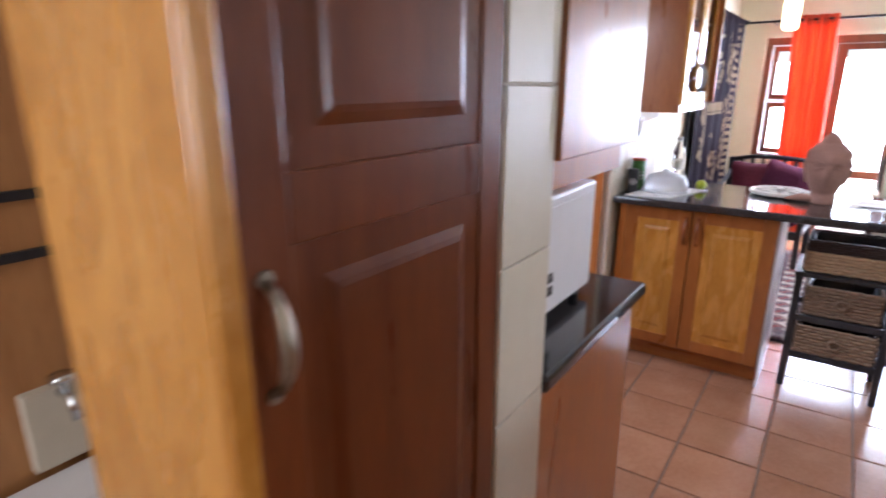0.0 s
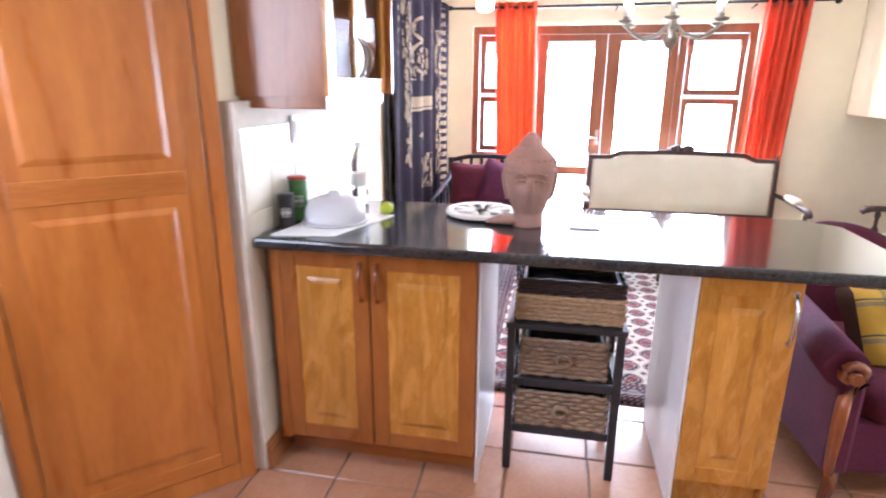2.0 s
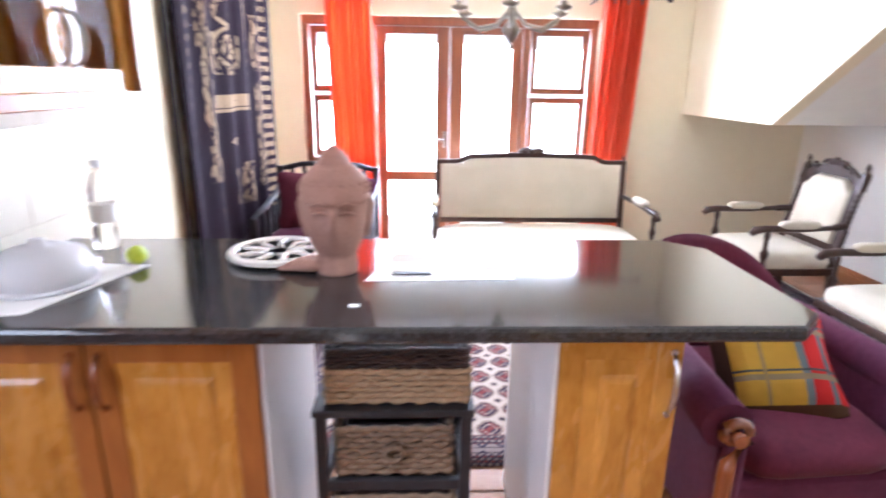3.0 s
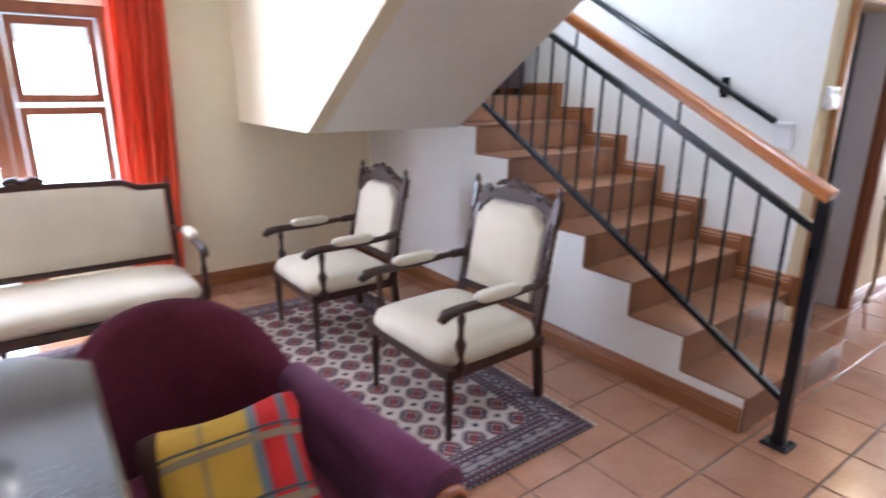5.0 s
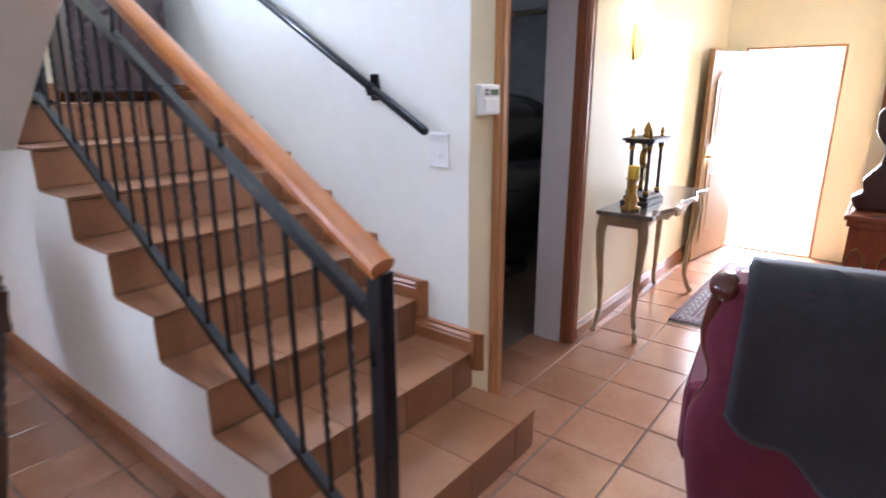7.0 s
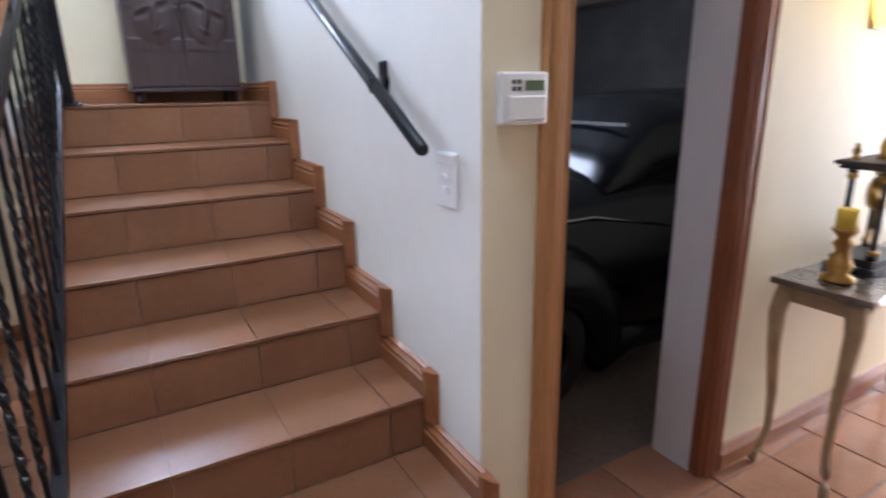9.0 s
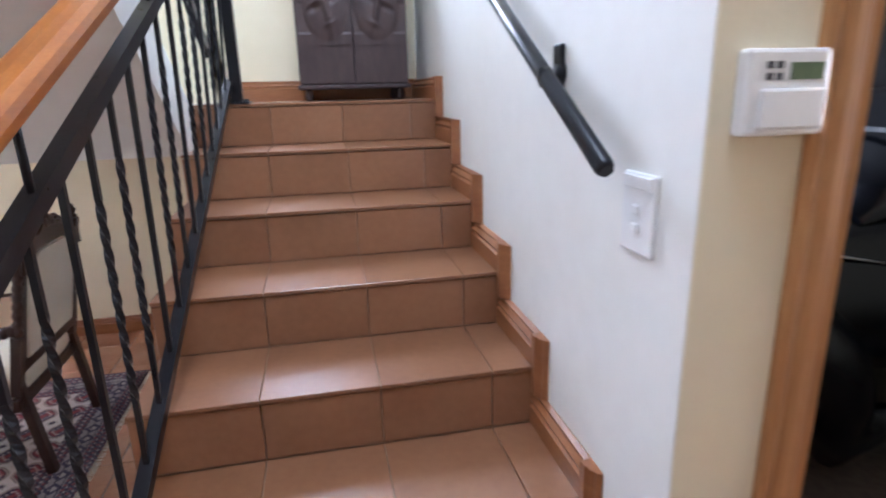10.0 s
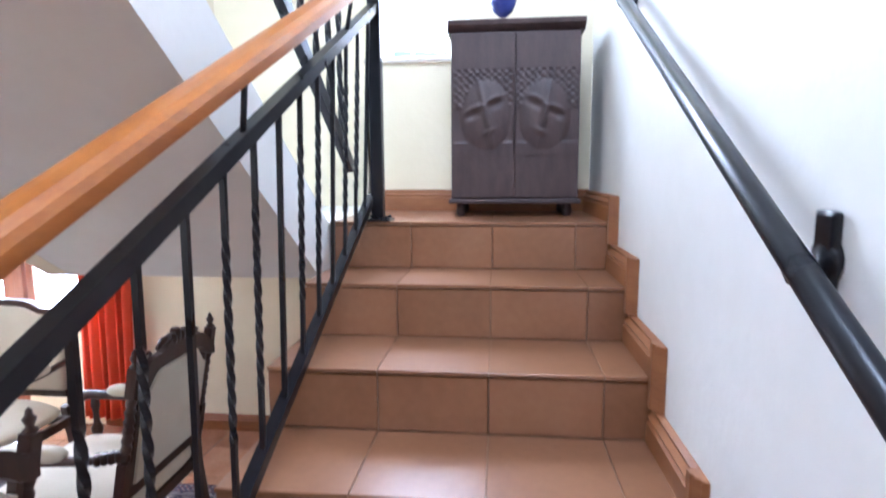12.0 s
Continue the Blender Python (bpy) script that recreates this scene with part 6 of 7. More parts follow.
c = thing("stair_railing", pose(0, 0, 0), "black iron stair railing with twisted balusters and wooden handrail", "railing")
rail_post(c, top_x(3.26), 3.26, 0.0, 1.10)
rail_post(c, top_x(5.68), 5.70, LAND, 2.95)
bm = bmesh.new()
bar(bm, (top_x(3.26), 3.26, top_z(3.26)), (top_x(5.70), 5.70, top_z(5.70)), 0.032, 0.032)
part("top_bar", bm, BLACK_IRON, c)
bm = bmesh.new()
bar(bm, (low_x(3.28), 3.28, low_z(3.28)), (low_x(5.70), 5.70, low_z(5.70)), 0.032, 0.028)
part("bottom_bar", bm, BLACK_IRON, c)
for k in range(18):
    y = 3.385 + k * 0.131
    bm = bmesh.new()
    foot, head_ = Vector((low_x(y), y, low_z(y))), Vector((top_x(y), y, top_z(y)))
    if k % 3 == 2:
        bar(bm, foot, head_, 0.012, 0.012)
    else:
        a, b = foot.lerp(head_, 0.22), foot.lerp(head_, 0.80)
        bar(bm, foot, a, 0.0115, 0.0115)
        bar(bm, a, b, 0.0125, 0.0125, 2.5, 40)
        bar(bm, b, head_, 0.0115, 0.0115)
    part("baluster", bm, BLACK_IRON, c)
# wooden handrail: a broad moulded section with a gently crowned top
prof = [(-0.020, -0.026), (0.020, -0.026), (0.022, -0.014), (0.036, -0.008), (0.038, 0.004), (0.034, 0.016), (0.020, 0.023), (0.0, 0.025), (-0.020, 0.023), (-0.034, 0.016), (-0.038, 0.004), (-0.036, -0.008), (-0.022, -0.014)]
bm = bmesh.new()
ring(bm, [[(wood_x(y) + u, y - v * 0.5, wood_z(y) + v) for u, v in prof] for y in (3.235, 5.68)], smooth=False)
part("handrail", bm, RAIL_WOOD, c, "varnished orange-brown wooden handrail")
for y in (3.95, 4.65, 5.35):
    bm = bmesh.new()
    tube(bm, [(top_x(y), y, top_z(y)), (wood_x(y), y, wood_z(y) - 0.02)], 0.007)
    part("bracket", bm, BLACK_IRON, c)
# railing of the upper flight, which climbs back over the lounge
c = thing("upper_railing", pose(0, 0, 0), "black iron railing of the upper flight", "railing")
UX = 3.66
bm = bmesh.new()
bar(bm, (UX, 5.655, 1.655), (UX, 4.30, 2.55), 0.028, 0.045)
part("bottom_bar", bm, BLACK_IRON, c)
bm = bmesh.new()
bar(bm, (UX, 5.655, 2.33), (UX, 4.30, 3.22), 0.04, 0.04)
part("top_bar", bm, BLACK_IRON, c)
for k in range(9):
    y = 5.54 - k * 0.13
    z = 1.655 + (5.655 - y) * 0.66
    bm = bmesh.new()
    bar(bm, (UX, y, z), (UX, y, z + 0.67), 0.016, 0.016, 2.0, 24)
    part("baluster", bm, BLACK_IRON, c)
# wall handrail
c = thing("wall_handrail", pose(0, 0, 0), "round black iron handrail on the stair wall", "handrail")
HXR = SX - 0.060
bm = bmesh.new()
z_w = lambda y: 1.350 + (y - 3.96) * 0.575
tube(bm, [(HXR, 3.93, z_w(3.93)), (HXR, 3.94, z_w(3.94)), (HXR, 5.7, z_w(5.7))], [0.014, 0.0195, 0.0195], 16)
part("rail", bm, BLACK_IRON, c)
for y in (4.28, 5.45):
    bm = bmesh.new()
    tube(bm, [(HXR, y, z_w(y) - 0.02), (HXR + 0.01, y, z_w(y) - 0.045), (SX - 0.012, y, z_w(y) - 0.045)], 0.008, 8)
    box(bm, SX - 0.014, y - 0.024, z_w(y) - 0.075, SX - 0.001, y + 0.024, z_w(y) + 0.045, bevel=0.006)
    lathe(bm, [(0.030, 0.0), (0.028, 0.012), (0.0, 0.016)], (SX - 0.001, y, z_w(y) - 0.02), 14, "x", Matrix.Translation((2 * SX - 0.002, 0, 0)) @ Matrix.Diagonal((-1, 1, 1, 1)))
    part("bracket", bm, BLACK_IRON, c)
# stepped skirting on the stair wall: a raking moulded block on each tread
for k in range(2, 9):
    y0 = Y0 + TREAD * (k - 1)
    z0 = RISE * k
    sk = thing("stair_skirting", pose(0, 0, 0), "moulded reddish wooden stepped skirting block", "baseboard", kind="structure")
    h = 0.10
    prof = [(0, 0), (-0.030, 0), (-0.030, h * 0.55), (-0.022, h * 0.62), (-0.027, h * 0.72), (-0.014, h * 0.85), (-0.016, h * 0.93), (-0.004, h), (0, h)]
    bm = bmesh.new()
    ring(bm, [[(SX + u, y0 - 0.004, z0 + v) for u, v in prof], [(SX + u, y0 + (TREAD if k < 8 else 1.05), z0 + v) for u, v in prof]], smooth=False)
    part("board", bm, PINE, sk)
    bm = bmesh.new()
    turn_prof = [(0, 0), (-0.030, 0), (-0.030, -0.022), (-0.022, -0.026), (-0.027, -0.034), (-0.014, -0.044), (-0.016, -0.050), (-0.004, -0.056), (0, -0.056)]
    ring(bm, [[(SX + u, y0 - 0.005 + v, z0 - RISE + 0.101) for u, v in turn_prof], [(SX + u, y0 - 0.005 + v, z0 + h - 0.001 * (v < -0.03)) for u, v in turn_prof]], smooth=False)
    part("end_board", bm, PINE, sk)

# carved cabinet on the landing
c = thing("carved_cabinet", pose(4.024, 5.93, LAND), "dark brown carved teak cabinet with two relief doors", "cabinet")
CW, CD = 0.535, 0.34
part("body", one_box(0.0, 0.02, 0.065, CW, CD, 0.765, bevel=0.004), CARVED, c)
bm = bmesh.new()
prism(bm, [(0.02, 0.765), (-0.012, 0.788), (-0.015, 0.806), (CD, 0.806), (CD, 0.765)], -0.015, CW + 0.015, "x")
part("top", bm, CARVED, c)
part("base_moulding", one_box(-0.01, -0.005, 0.055, CW + 0.01, CD, 0.075, bevel=0.005), CARVED, c)
for x in (0.04, CW - 0.04):
    for y in (0.05, CD - 0.05):
        bm = bmesh.new()
        lathe(bm, [(0.016, 0), (0.022, 0.02), (0.016, 0.055)], (x, y, 0), 10)
        part("foot", bm, CARVED, c)
for s, x0 in ((-1, 0.004), (1, CW / 2 + 0.002)):
    w = CW / 2 - 0.006
    door = part("door", one_box(x0, 0.0, 0.08, x0 + w, 0.02, 0.757, bevel=0.003), CARVED, c)
    cx, cz = x0 + w / 2 - s * 0.012, 0.425
    bm = bmesh.new()
    # a plain relief: oval with nested arcs and a field of studs, one mesh
    nx, nz = 44, 56
    grid = []
    for i in range(nx + 1):
        col = []
        for j in range(nz + 1):
            x = x0 + 0.006 + (w - 0.012) * i / nx
            z = 0.26 + 0.35 * j / nz
            dx, dz = (x - cx) / 0.105, (z - cz) / 0.15
            ca, sa = math.cos(0.32 * s), math.sin(0.32 * s)
            ex, ez = dx * ca - dz * sa, dx * sa + dz * ca
            r = math.hypot(ex, ez)
            dep = 0.020 * max(0.0, 1 - r * r) ** 0.5 if r < 1 else 0.0
            if r < 0.95:
                dep += 0.016 * math.exp(-(ex / 0.11) ** 2) * (1 if -0.35 < ez < 0.28 else 0.2)
                dep -= 0.014 * math.exp(-((abs(ex) - 0.42) / 0.26) ** 2) * math.exp(-((ez - 0.14) / 0.09) ** 2)
                dep += 0.010 * math.exp(-((abs(ex) - 0.42) / 0.30) ** 2) * math.exp(-((ez - 0.32 + 0.25 * (abs(ex) - 0.4) ** 2) / 0.06) ** 2)
                dep += 0.012 * math.exp(-(ex / 0.22) ** 2) * math.exp(-((ez + 0.48) / 0.09) ** 2)
            elif z > 0.45:
                dep = 0.007 * (math.sin(x * 210) * math.sin(z * 210 + s) > 0.0) + 0.002
            elif z < 0.315:
                dep = 0.006 * (1 - abs(dx) * 0.3)
            col.append(bm.verts.new((x, -dep - 0.003, z)))
        grid.append(col)
    for i in range(nx):
        for j in range(nz):
            bm.faces.new((grid[i][j], grid[i + 1][j], grid[i + 1][j + 1], grid[i][j + 1])).smooth = True
    part("relief", bm, CARVED, door, "carved relief panel")
c = thing("ceramic_vase", pose(4.24, 6.08, LAND + 0.8065), "cobalt blue and white footed vase", "vase")
bm = bmesh.new()
lathe(bm, [(0.028, 0), (0.03, 0.008), (0.012, 0.018), (0.010, 0.045)], n=20)
part("foot", bm, PEWTER, c)
bm = bmesh.new()
lathe(bm, [(0.012, 0.045), (0.040, 0.065), (0.056, 0.10), (0.060, 0.12)], n=24)
part("lower_body", bm, COBALT, c, "cobalt blue glaze")
bm = bmesh.new()
lathe(bm, [(0.060, 0.12), (0.062, 0.16), (0.045, 0.21), (0.03, 0.24), (0.034, 0.26)], n=24)
part("upper_body", bm, CERAMIC, c)
c = thing("candlestick", pose(4.09, 6.05, LAND + 0.8065), "slim pale candlestick on the cabinet", "candlestick")
bm = bmesh.new()
lathe(bm, [(0.016, 0), (0.006, 0.012), (0.005, 0.2), (0.008, 0.21)], n=10)
part("stick", bm, CERAMIC, c)

# ---- switches on the stair wall ----
c = thing("light_switch", pose(SX, 3.903, 1.256), "white double light switch plate", "light switch")
part("plate", one_box(-0.011, -0.053, -0.075, 0.0, 0.053, 0.075, bevel=0.005), WHITE_PLASTIC, c)
part("hood", one_box(-0.015, -0.047, 0.046, -0.010, 0.047, 0.070, bevel=0.002), WHITE_PLASTIC, c)
for z in (0.008, -0.026):
    bm = bmesh.new()
    box(bm, -0.017, -0.010, z - 0.009, -0.010, 0.010, z + 0.009, bevel=0.003)
    part("rocker", bm, WHITE_PLASTIC, c)
c = thing("alarm_keypad", pose(4.768, HY - 0.003, 1.466), "white alarm keypad with a small green display", "keypad")
part("case", one_box(-0.07, -0.028, -0.062, 0.07, 0.0, 0.062, bevel=0.006), WHITE_PLASTIC, c)
part("cover", one_box(-0.048, -0.035, -0.052, 0.062, -0.026, 0.006, bevel=0.004), WHITE_PLASTIC, c)
part("display", one_box(0.0, -0.0300, 0.018, 0.056, -0.0275, 0.042), LCD, c, "green display")
for k in range(4):
    part("key", one_box(-0.040 + 0.016 * (k % 2), -0.0300, 0.018 + 0.016 * (k // 2), -0.030 + 0.016 * (k % 2), -0.0275, 0.028 + 0.016 * (k // 2)), DARK_GAP, c)

# ---- hall ----
c = thing("console_table", pose(6.0, 3.45, 0), "gilt console table with cabriole legs and marble top", "table")
bm = bmesh.new()
out = []
L, D = 1.10, 0.27
for i in range(41):
    u = i / 40
    out.append((-0.05 + (L + 0.1) * u, -0.05 - 0.028 * math.sin(math.pi * u) - 0.018 * math.cos(u * 6 * math.pi)))
out += [(L + 0.06, D), (-0.06, D)]
prism(bm, out, 0.775, 0.80, "z", bevel=0.004)
part("marble_top", bm, MARBLE, c, "dark veined marble top")
bm = bmesh.new()
loops = []
for i in range(41):
    u = i / 40
    x = 0.0 + L * u
    y = -0.012 - 0.024 * math.sin(math.pi * u)
    low = 0.700 + 0.035 * abs(math.sin(math.pi * u * 3)) - 0.03 * math.exp(-((u - 0.5) / 0.06) ** 2)
    loops.append([(x, y, low), (x, y + 0.02, low), (x, y + 0.02, 0.774), (x, y, 0.774)])
ring(bm, loops, smooth=False)
pillow(bm, 0.12, 0.03, 0.07, (L / 2, -0.038, 0.735), 2.0, 14, 7)
part("apron", bm, GILT, c, "carved shaped apron")
for x in (-0.005, L - 0.015):
    part("side_apron", one_box(x, 0.0, 0.705, x + 0.02, D - 0.01, 0.774), GILT, c)
for x, s in ((0.01, -1), (L - 0.01, 1)):
    for y, t in ((0.005, -1), (D - 0.03, 0.25)):
        bm = bmesh.new()
        pts = [(x, y, 0.76), (x + s * 0.03, y + t * 0.022, 0.66), (x + s * 0.022, y + t * 0.012, 0.50), (x - s * 0.008, y - t * 0.008, 0.30), (x - s * 0.012, y - t * 0.01, 0.15), (x + s * 0.02, y + t * 0.018, 0.045), (x + s * 0.05, y + t * 0.035, 0.008)]
        fine = []
        for p, q in zip(pts, pts[1:]):
            fine += [tuple(a + (b - a) * i / 3 for a, b in zip(p, q)) for i in range(3)]
        fine.append(pts[-1])
        rad = [0.034 - 0.019 * min(1, i / 11) for i in range(len(fine))]
        rad[-2] = rad[-1] = 0.016
        rad[-3] = 0.018
        tube(bm, fine, rad, 10)
        part("leg", bm, GILT, c, "gilt cabriole leg")
c = thing("temple_clock", pose(6.36, 3.59, 0.8005) @ Matrix.Diagonal((1.18, 1.1, 1.22, 1.0)), "brass and ebonised portico clock with four columns", "clock")
part("plinth", boxes((-0.13, -0.08, 0, 0.13, 0.08, 0.022), (-0.115, -0.07, 0.022, 0.115, 0.07, 0.045), bevel=0.003), DARK_GAP, c)
for x in (-0.09, 0.09):
    for y in (-0.05, 0.05):
        bm = bmesh.new()
        lathe(bm, [(0.016, 0.045), (0.016, 0.06), (0.011, 0.066), (0.010, 0.29), (0.016, 0.30), (0.016, 0.315)], (x, y, 0), 12)
        part("column", bm, DARK_GAP, c, "ebonised column with brass mounts")
        bm = bmesh.new()
        finial(bm, x, y, 0.34, 0.8)
        part("finial", bm, BRASS, c)
        for rows in ([(0.017, 0.058), (0.018, 0.07), (0.012, 0.076)], [(0.012, 0.28), (0.018, 0.29), (0.017, 0.302)]):
            bm = bmesh.new()
            lathe(bm, rows, (x, y, 0), 12)
            part("mount", bm, BRASS, c)
part("cornice", boxes((-0.125, -0.08, 0.315, 0.125, 0.08, 0.328), (-0.14, -0.09, 0.328, 0.14, 0.09, 0.34), bevel=0.003), DARK_GAP, c)
bm = bmesh.new()
lathe(bm, [(0.03, 0.34), (0.02, 0.355), (0.026, 0.375), (0.018, 0.40), (0.006, 0.415), (0.0, 0.43)], n=14)
part("urn", bm, BRASS, c)
bm = bmesh.new()
lathe(bm, [(0.05, -0.02), (0.055, 0.0), (0.05, 0.02)], (0, 0, 0.235), 20, "y")
tube(bm, [(0, 0, 0.19), (0, 0, 0.10)], 0.005)
lathe(bm, [(0.028, -0.006), (0.028, 0.006)], (0, 0, 0.095), 16, "y")
part("movement", bm, BRASS, c, "brass drum movement and pendulum")
c = thing("candle_stand", pose(6.08, 3.56, 0.8005), "carved dark candle stand with a yellow candle", "candle holder")
bm = bmesh.new()
lathe(bm, [(0.055, 0), (0.058, 0.015), (0.03, 0.03), (0.045, 0.06), (0.03, 0.09), (0.022, 0.12), (0.034, 0.14), (0.02, 0.16), (0.04, 0.185), (0.042, 0.195)], n=14)
part("stand", bm, BRASS, c)
bm = bmesh.new()
lathe(bm, [(0.035, 0.195), (0.035, 0.262), (0.03, 0.266), (0.0, 0.264)], n=18)
part("candle", bm, CANDLE, c, "yellow pillar candle")
c = thing("wall_sconce", pose(6.45, HY - 0.003, 1.80), "lit glass wall sconce with a brass edge", "wall lamp")
bm = bmesh.new()
b2 = bmesh.new()
ring(b2, [[(0.075 * math.cos(a) * k, -0.07 * math.sin(a) * k - 0.012, z) for a in [math.pi * i / 12 for i in range(13)]] for z, k in ((-0.11, 0.35), (-0.08, 0.7), (0.0, 1.0), (0.09, 1.0))])
merge(bm, b2)
part("shade", bm, AMBER_GLOW, c, "glowing amber glass shade")
part("back_plate", one_box(-0.05, -0.012, -0.12, 0.05, 0.0, 0.10, bevel=0.004), BRASS, c)
lamp("sconce_light", "POINT", Matrix.Translation((6.45, 3.55, 1.92)), 6, (1.0, 0.78, 0.45), (0.05,))

# chest with a mantel clock beyond the wing chair
c = thing("hall_chest", pose(6.55, 2.49, 0), "inlaid reddish brown chest under the mantel clock", "chest")
part("body", one_box(0, -0.42, 0.06, 0.75, 0.0, 0.76, bevel=0.006), RED_MAHOGANY, c)
part("top", one_box(-0.03, -0.44, 0.80, 0.78, 0.03, 0.83, bevel=0.006), RED_MAHOGANY, c)
part("cornice", one_box(-0.015, -0.43, 0.76, 0.765, 0.015, 0.80, bevel=0.008), RED_MAHOGANY, c)
part("plinth", one_box(-0.01, -0.42, 0.0, 0.76, 0.01, 0.06, bevel=0.004), FRAME_DARK, c)
bm = bmesh.new()
for k in range(2):
    pts = [(-0.004, -0.05 - 0.15 * k - 0.05 * math.cos(a), 0.42 + 0.22 * math.sin(a)) for a in [i * math.pi / 8 for i in range(17)]]
    tube(bm, pts, 0.006, 5)
part("inlay", bm, BRASS, c, "brass scroll inlay")
c = thing("mantel_clock", pose(6.80, 2.26, 0.8305), "dark ornate mantel clock with a gilt dial", "clock")
bm = bmesh.new()
sil = [(0.17, 0.0), (0.19, 0.05), (0.15, 0.08), (0.16, 0.13), (0.11, 0.20), (0.105, 0.27), (0.145, 0.34), (0.15, 0.42), (0.11, 0.47), (0.06, 0.50), (0.03, 0.55), (0.0, 0.58)]
sil = [(x * 1.35, z * 1.3) for x, z in sil]
out = sil + [(-x, z) for x, z in sil[-2::-1]]
b2 = bmesh.new()
prism(b2, out, -0.07, 0.07, "x", bevel=0.014)
merge(bm, b2)
part("case", bm, MAHOGANY, c, "dark carved case")
bm = bmesh.new()
lathe(bm, [(0.0, -0.084), (0.115, -0.082), (0.13, -0.075), (0.135, -0.06)], (0, 0, 0.50), 24, "x")
part("dial", bm, BRASS, c, "gilt dial")
c = thing("wall_plaque", pose(7.48, 2.44, 0), "long narrow dark wooden wall plaque", "wall decoration")
part("board", one_box(-0.02, -0.035, 1.25, 0.018, 0.035, 2.1, bevel=0.004), FRAME_DARK, c)

# ---- garage: an old black car ----
c = thing("vintage_car", pose(5.16, 4.47, -0.1), "old black car with a flowing front wing", "car")


def hull(bm, stations, n=18, power=2.6):
    loops = []
    for x, y, z, hy, hz in stations:
        lp = []
        for i in range(n):
            a = 2 * math.pi * i / n
            cs, sn = math.cos(a), math.sin(a)
            lp.append((x, y + hy * math.copysign(abs(cs) ** (2 / power), cs), z + hz * math.copysign(abs(sn) ** (2 / power), sn)))
        loops.append(lp)
    ring(bm, loops)


bm = bmesh.new()
hull(bm, [(-0.24, 0.75, 0.62, 0.25, 0.25), (-0.1, 0.75, 0.68, 0.42, 0.36), (0.6, 0.75, 0.72, 0.56, 0.40), (1.2, 0.75, 0.74, 0.66, 0.44), (2.4, 0.75, 0.72, 0.70, 0.44), (3.1, 0.75, 0.66, 0.6, 0.34)])
part("body", bm, CAR_PAINT, c)
bm = bmesh.new()
hull(bm, [(0.95, 0.75, 1.05, 0.5, 0.06), (1.25, 0.75, 1.25, 0.56, 0.28), (1.9, 0.75, 1.30, 0.58, 0.28), (2.6, 0.75, 1.12, 0.52, 0.16)])
part("cabin", bm, CAR_PAINT, c)
for y in (0.06, 1.44):
    bm = bmesh.new()
    pts = []
    for i in range(17):
        a = radians(200 - i * 13.5)
        pts.append((0.30 + 0.46 * math.cos(a), y, 0.36 + 0.40 * math.sin(a)))
    pts += [(0.95, y, 0.30), (1.3, y, 0.27)]
    tube(bm, pts, [0.06 + 0.10 * math.sin(math.pi * i / 18) for i in range(19)], 12)
    part("wing", bm, CAR_PAINT, c, "flowing black front wing")
    for x in (0.30, 2.45):
        bm = bmesh.new()
        tor = [(0.285 + 0.06 * math.cos(a), 0.06 * math.sin(a)) for a in [i * math.pi / 5 for i in range(11)]]
        lathe(bm, tor, (x, y, 0.345), 32, "y")
        wheel = part("wheel", bm, RUBBER, c, "black tyre")
        bm = bmesh.new()
        lathe(bm, [(0.22, -0.035), (0.235, -0.045), (0.235, 0.045), (0.22, 0.035), (0.22, -0.035)], (x, y, 0.345), 32, "y")
        part("rim", bm, CHROME, wheel, "chromed wheel rim")
        bm = bmesh.new()
        for k in range(18):
            a = k * math.pi / 9
            tube(bm, [(x, y - 0.03, 0.345), (x + 0.225 * math.cos(a), y - 0.01, 0.345 + 0.225 * math.sin(a))], 0.004, 5)
        lathe(bm, [(0.05, -0.03), (0.035, -0.055), (0.0, -0.06)], (x, y, 0.345), 16, "y")
        part("spokes", bm, CHROME, wheel, "wire spokes and hub")
bm = bmesh.new()
tube(bm, [(-0.2, 0.30, 0.80), (0.2, 0.26, 0.93), (0.8, 0.18, 0.95), (1.3, 0.09, 0.86)], 0.008, 6)
part("trim", bm, CHROME, c, "bright body strip")
bm = bmesh.new()
box(bm, 1.00, 0.30, 1.08, 1.02, 1.2, 1.10)
box(bm, 1.12, 0.30, 1.38, 1.14, 1.2, 1.40)
part("windscreen_frame", bm, CHROME, c)

for x, y in DOWNLIGHTS:
    c = thing("ceiling_downlight", pose(x, y, CEIL), "small lit ceiling downlight with a white ring", "ceiling light", group="kitchen downlights")
    bm = bmesh.new()
    lathe(bm, [(0.030, -0.002), (0.032, -0.010), (0.045, -0.008), (0.047, 0.0), (0.030, 0.0)], n=20)
    part("ring", bm, WHITE_PLASTIC, c)
    bm = bmesh.new()
    lathe(bm, [(0.029, -0.003), (0.0, -0.0032)], n=16)
    part("lens", bm, LAMP_WHITE, c, "glowing lens")
# frame added out of view beside the garage fill; the wall has no opening
win4 = thing("added_window_4", pose(0, 0, 0), "added window frame on the unseen garage side wall", "window", kind="structure")
bm = bmesh.new()
for r in ((4.863, 5.6, 1.47, 4.885, 5.64, 2.03), (4.863, 6.36, 1.47, 4.885, 6.4, 2.03), (4.863, 5.64, 1.47, 4.885, 6.36, 1.51), (4.863, 5.64, 1.99, 4.885, 6.36, 2.03)):
    box(bm, *r)
part("window_frame", bm, FRAME_DARK, win4)

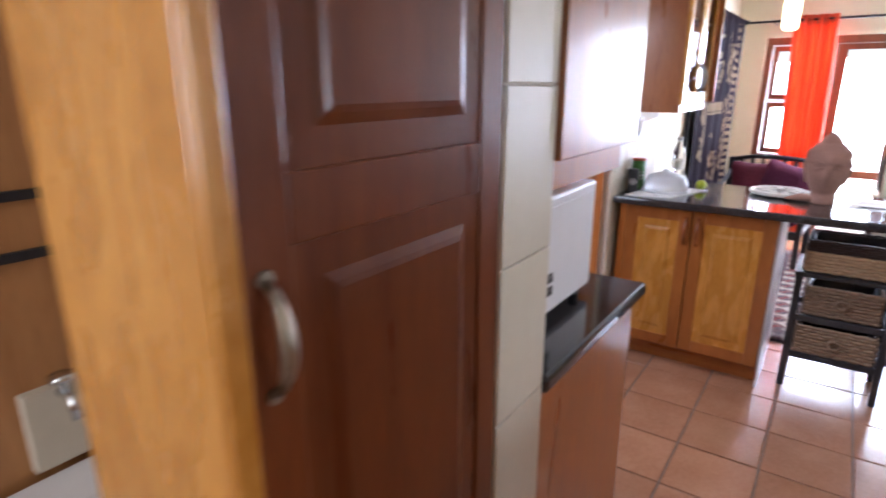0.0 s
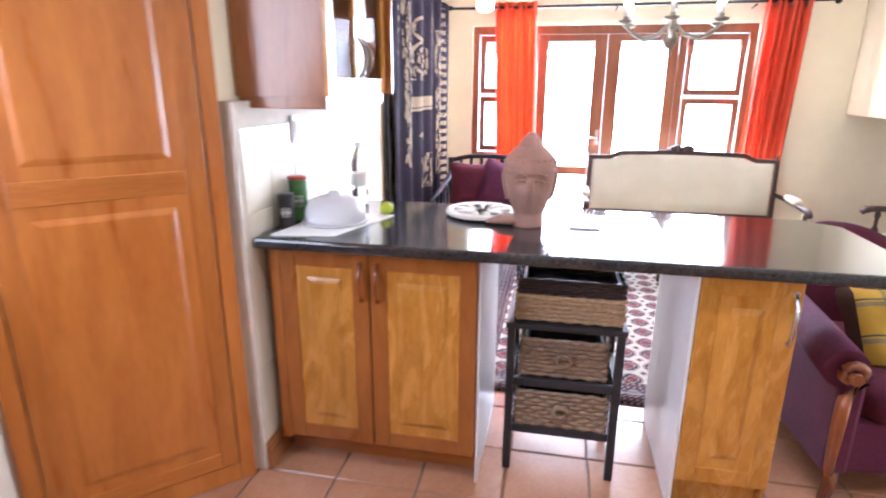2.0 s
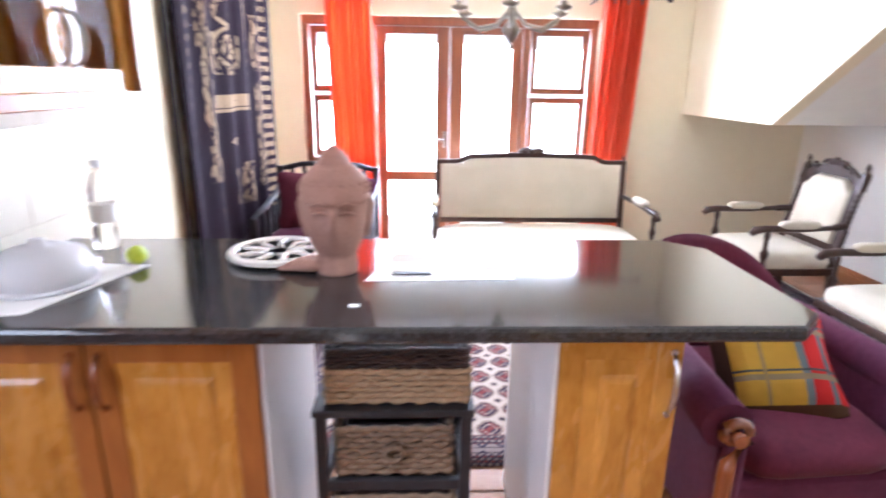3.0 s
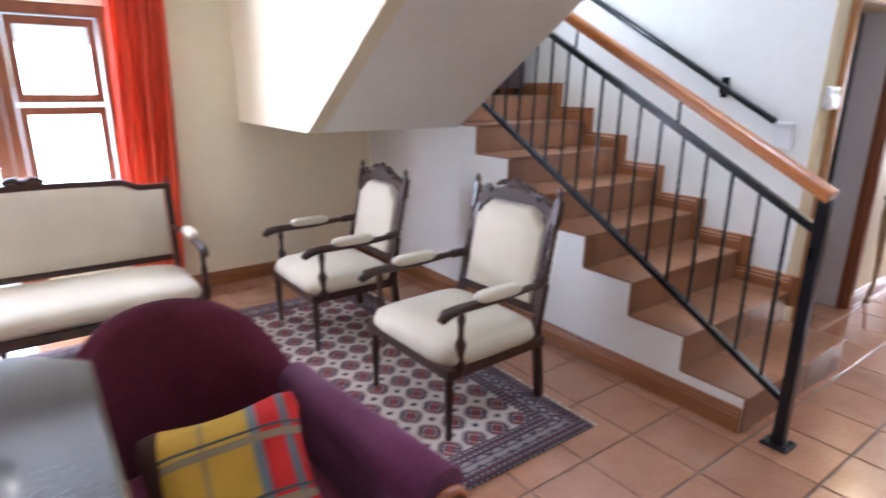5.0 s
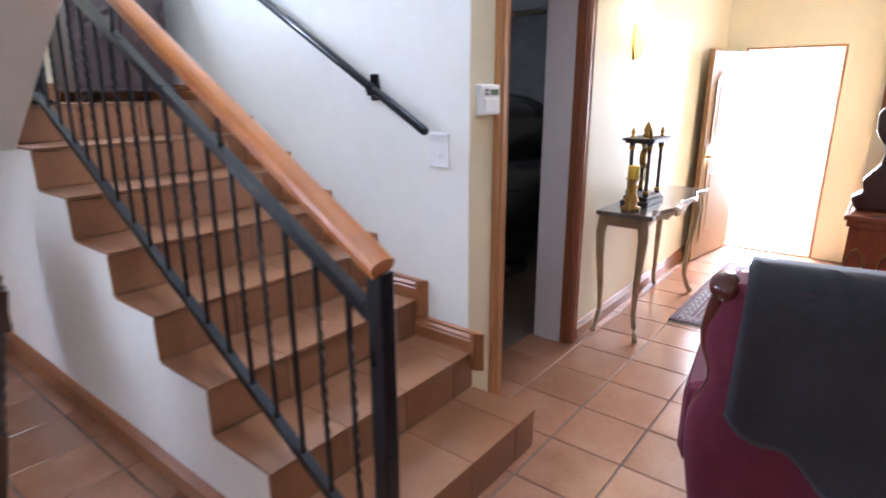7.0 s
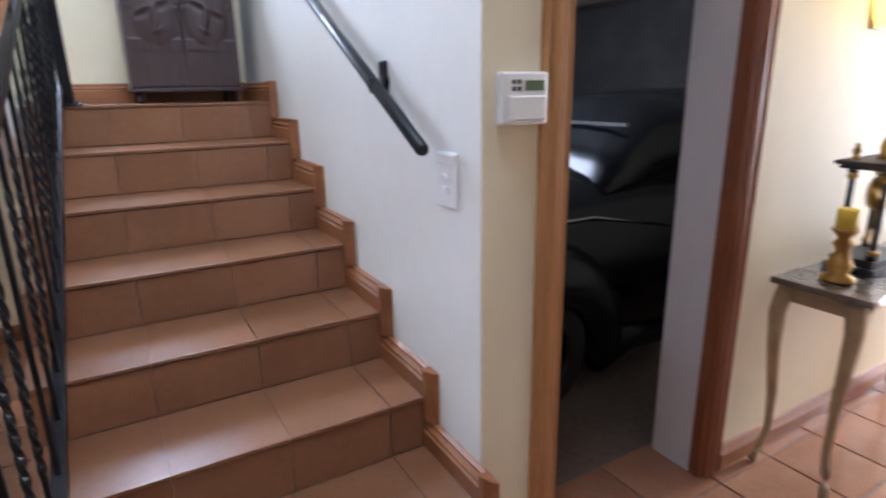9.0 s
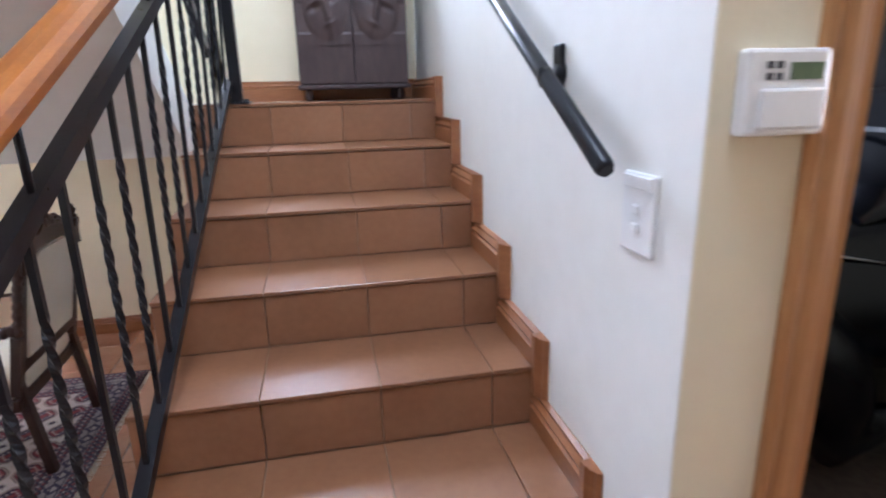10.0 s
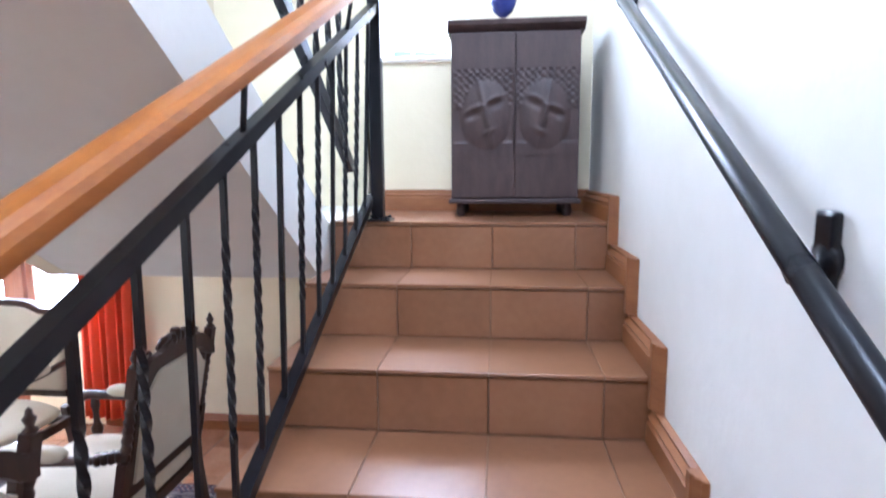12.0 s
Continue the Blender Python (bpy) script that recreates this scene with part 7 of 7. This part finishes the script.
# ---- tiles of the stairs ----
def tile_mesh(name, w, d, h, material, edge=0.0025):
    bm = bmesh.new()
    z0 = -h
    ring(bm, [[(0, 0, z0), (w, 0, z0), (w, d, z0), (0, d, z0)], [(0, 0, -edge), (w, 0, -edge), (w, d, -edge), (0, d, -edge)],
              [(edge, edge, 0), (w - edge, edge, 0), (w - edge, d - edge, 0), (edge, d - edge, 0)]], smooth=False)
    return mesh_of(name, bm, material)


def piece(name, mesh, parent, m):
    ob = new(name, mesh)
    ob.parent = parent
    ob.matrix_local = m
    return ob


ST = [XL, 3.892, 4.205, 4.518, SX]
for k in range(1, 9):
    y = Y0 + TREAD * (k - 1)
    deep = TREAD if k < 8 else LY - y
    for a, b in zip(ST, ST[1:]):
        end = SX if b == ST[-1] and k > 1 else (4.664 if b == ST[-1] else b)
        w = end - a - 0.0025
        me = tile_mesh("tread_tile", w, min(deep, TREAD) + 0.004, 0.010, TERRA_STAIR, 0.0015)
        piece("tread_tile", me, stairs, Matrix.Translation((a, y - 0.006, RISE * k)))
        me = tile_mesh("riser_tile", w, RISE - 0.016, 0.011, TERRA_STAIR)
        piece("riser_tile", me, stairs, Matrix.Translation((a, y, RISE * (k - 1) + 0.001)) @ Matrix.Rotation(radians(90), 4, "X"))
y = Y0 + TREAD * 8
for j in range(1):
    for a, b in zip(ST, ST[1:]):
        d = min(TREAD, LY - y - j * TREAD)
        me = tile_mesh("tread_tile", (SX if b == ST[-1] else b) - a - 0.004, d - 0.004, 0.011, TERRA_STAIR)
        piece("tread_tile", me, stairs, Matrix.Translation((a, y + j * TREAD, LAND)))
me = tile_mesh("riser_tile", 0.33, RISE - 0.013, 0.011, TERRA_STAIR)
piece("riser_tile", me, stairs, Matrix.Translation((4.664, Y0 + 0.01, 0.001)) @ Matrix.Rotation(radians(90), 4, "Z") @ Matrix.Rotation(radians(90), 4, "X"))

# ---- wall tiles ----
me = tile_mesh("wall_tile", 0.192, 0.298, 0.005, WALL_TILE, 0.002)
for k in range(9):
    piece("tile", me, stub, Matrix(((0, 0, 1, -0.43), (1, 0, 0, 0.7915), (0, 1, 0, 0.035 + k * 0.301), (0, 0, 0, 1))) if k < 8 else
          Matrix(((0, 0, 1, -0.43), (1, 0, 0, 0.7915), (0, 0.45, 0, 0.035 + k * 0.301), (0, 0, 0, 1))))
me = tile_mesh("wall_tile", 0.198, 0.298, 0.004, WALL_TILE, 0.002)
for i in range(4):
    for k in range(4):
        piece("tile", me, pilaster, Matrix(((0, 0, 1, -0.986), (1, 0, 0, 3.05 + i * 0.201), (0, 1, 0, 0.13 + k * 0.301), (0, 0, 0, 1))))
for i in range(7):
    for k in range(3):
        piece("tile", me, splash, Matrix(((0, 0, 1, -1.542), (1, 0, 0, 0.989 + i * 0.201), (0, 1, 0, 0.03 + k * 0.301), (0, 0, 0, 1))))

# ---- floor tiles: the nearest as pieces, the rest in one ----
TX, TY, TP = -0.70, 3.04, 0.322
me = tile_mesh("floor_tile", TP - 0.007, TP - 0.007, 0.012, TERRACOTTA, 0.003)
rest = bmesh.new()
spare = []
for i in range(-4, 30):
    for j in range(-18, 12):
        x, y = TX + i * TP, TY + j * TP
        if x > DX or y > WY or y < -2.2 or (y > HY + 0.2 and x > SX):
            continue
        under_rug = -0.3 < x < 2.7 and 4.0 < y < 5.8
        near = (-1.1 < x < 2.6 and 1.2 < y < 4.1) or (2.0 < x < 6.2 and 1.9 < y < 3.9) or (2.5 < x < 3.4 and y > 3.5) or (6.0 < x and 2.4 < y < 3.7)
        if near and not under_rug:
            piece("tile", me, floor, Matrix.Translation((x, y, random.uniform(-0.0006, 0.0006))))
        else:
            ring(rest, [[(x, y, -0.012), (x + TP - 0.007, y, -0.012), (x + TP - 0.007, y + TP - 0.007, -0.012), (x, y + TP - 0.007, -0.012)],
                        [(x, y, -0.001), (x + TP - 0.007, y, -0.001), (x + TP - 0.007, y + TP - 0.007, -0.001), (x, y + TP - 0.007, -0.001)]], smooth=False)
tagged(part("tiles", rest, TERRACOTTA, floor), kind="stuff")
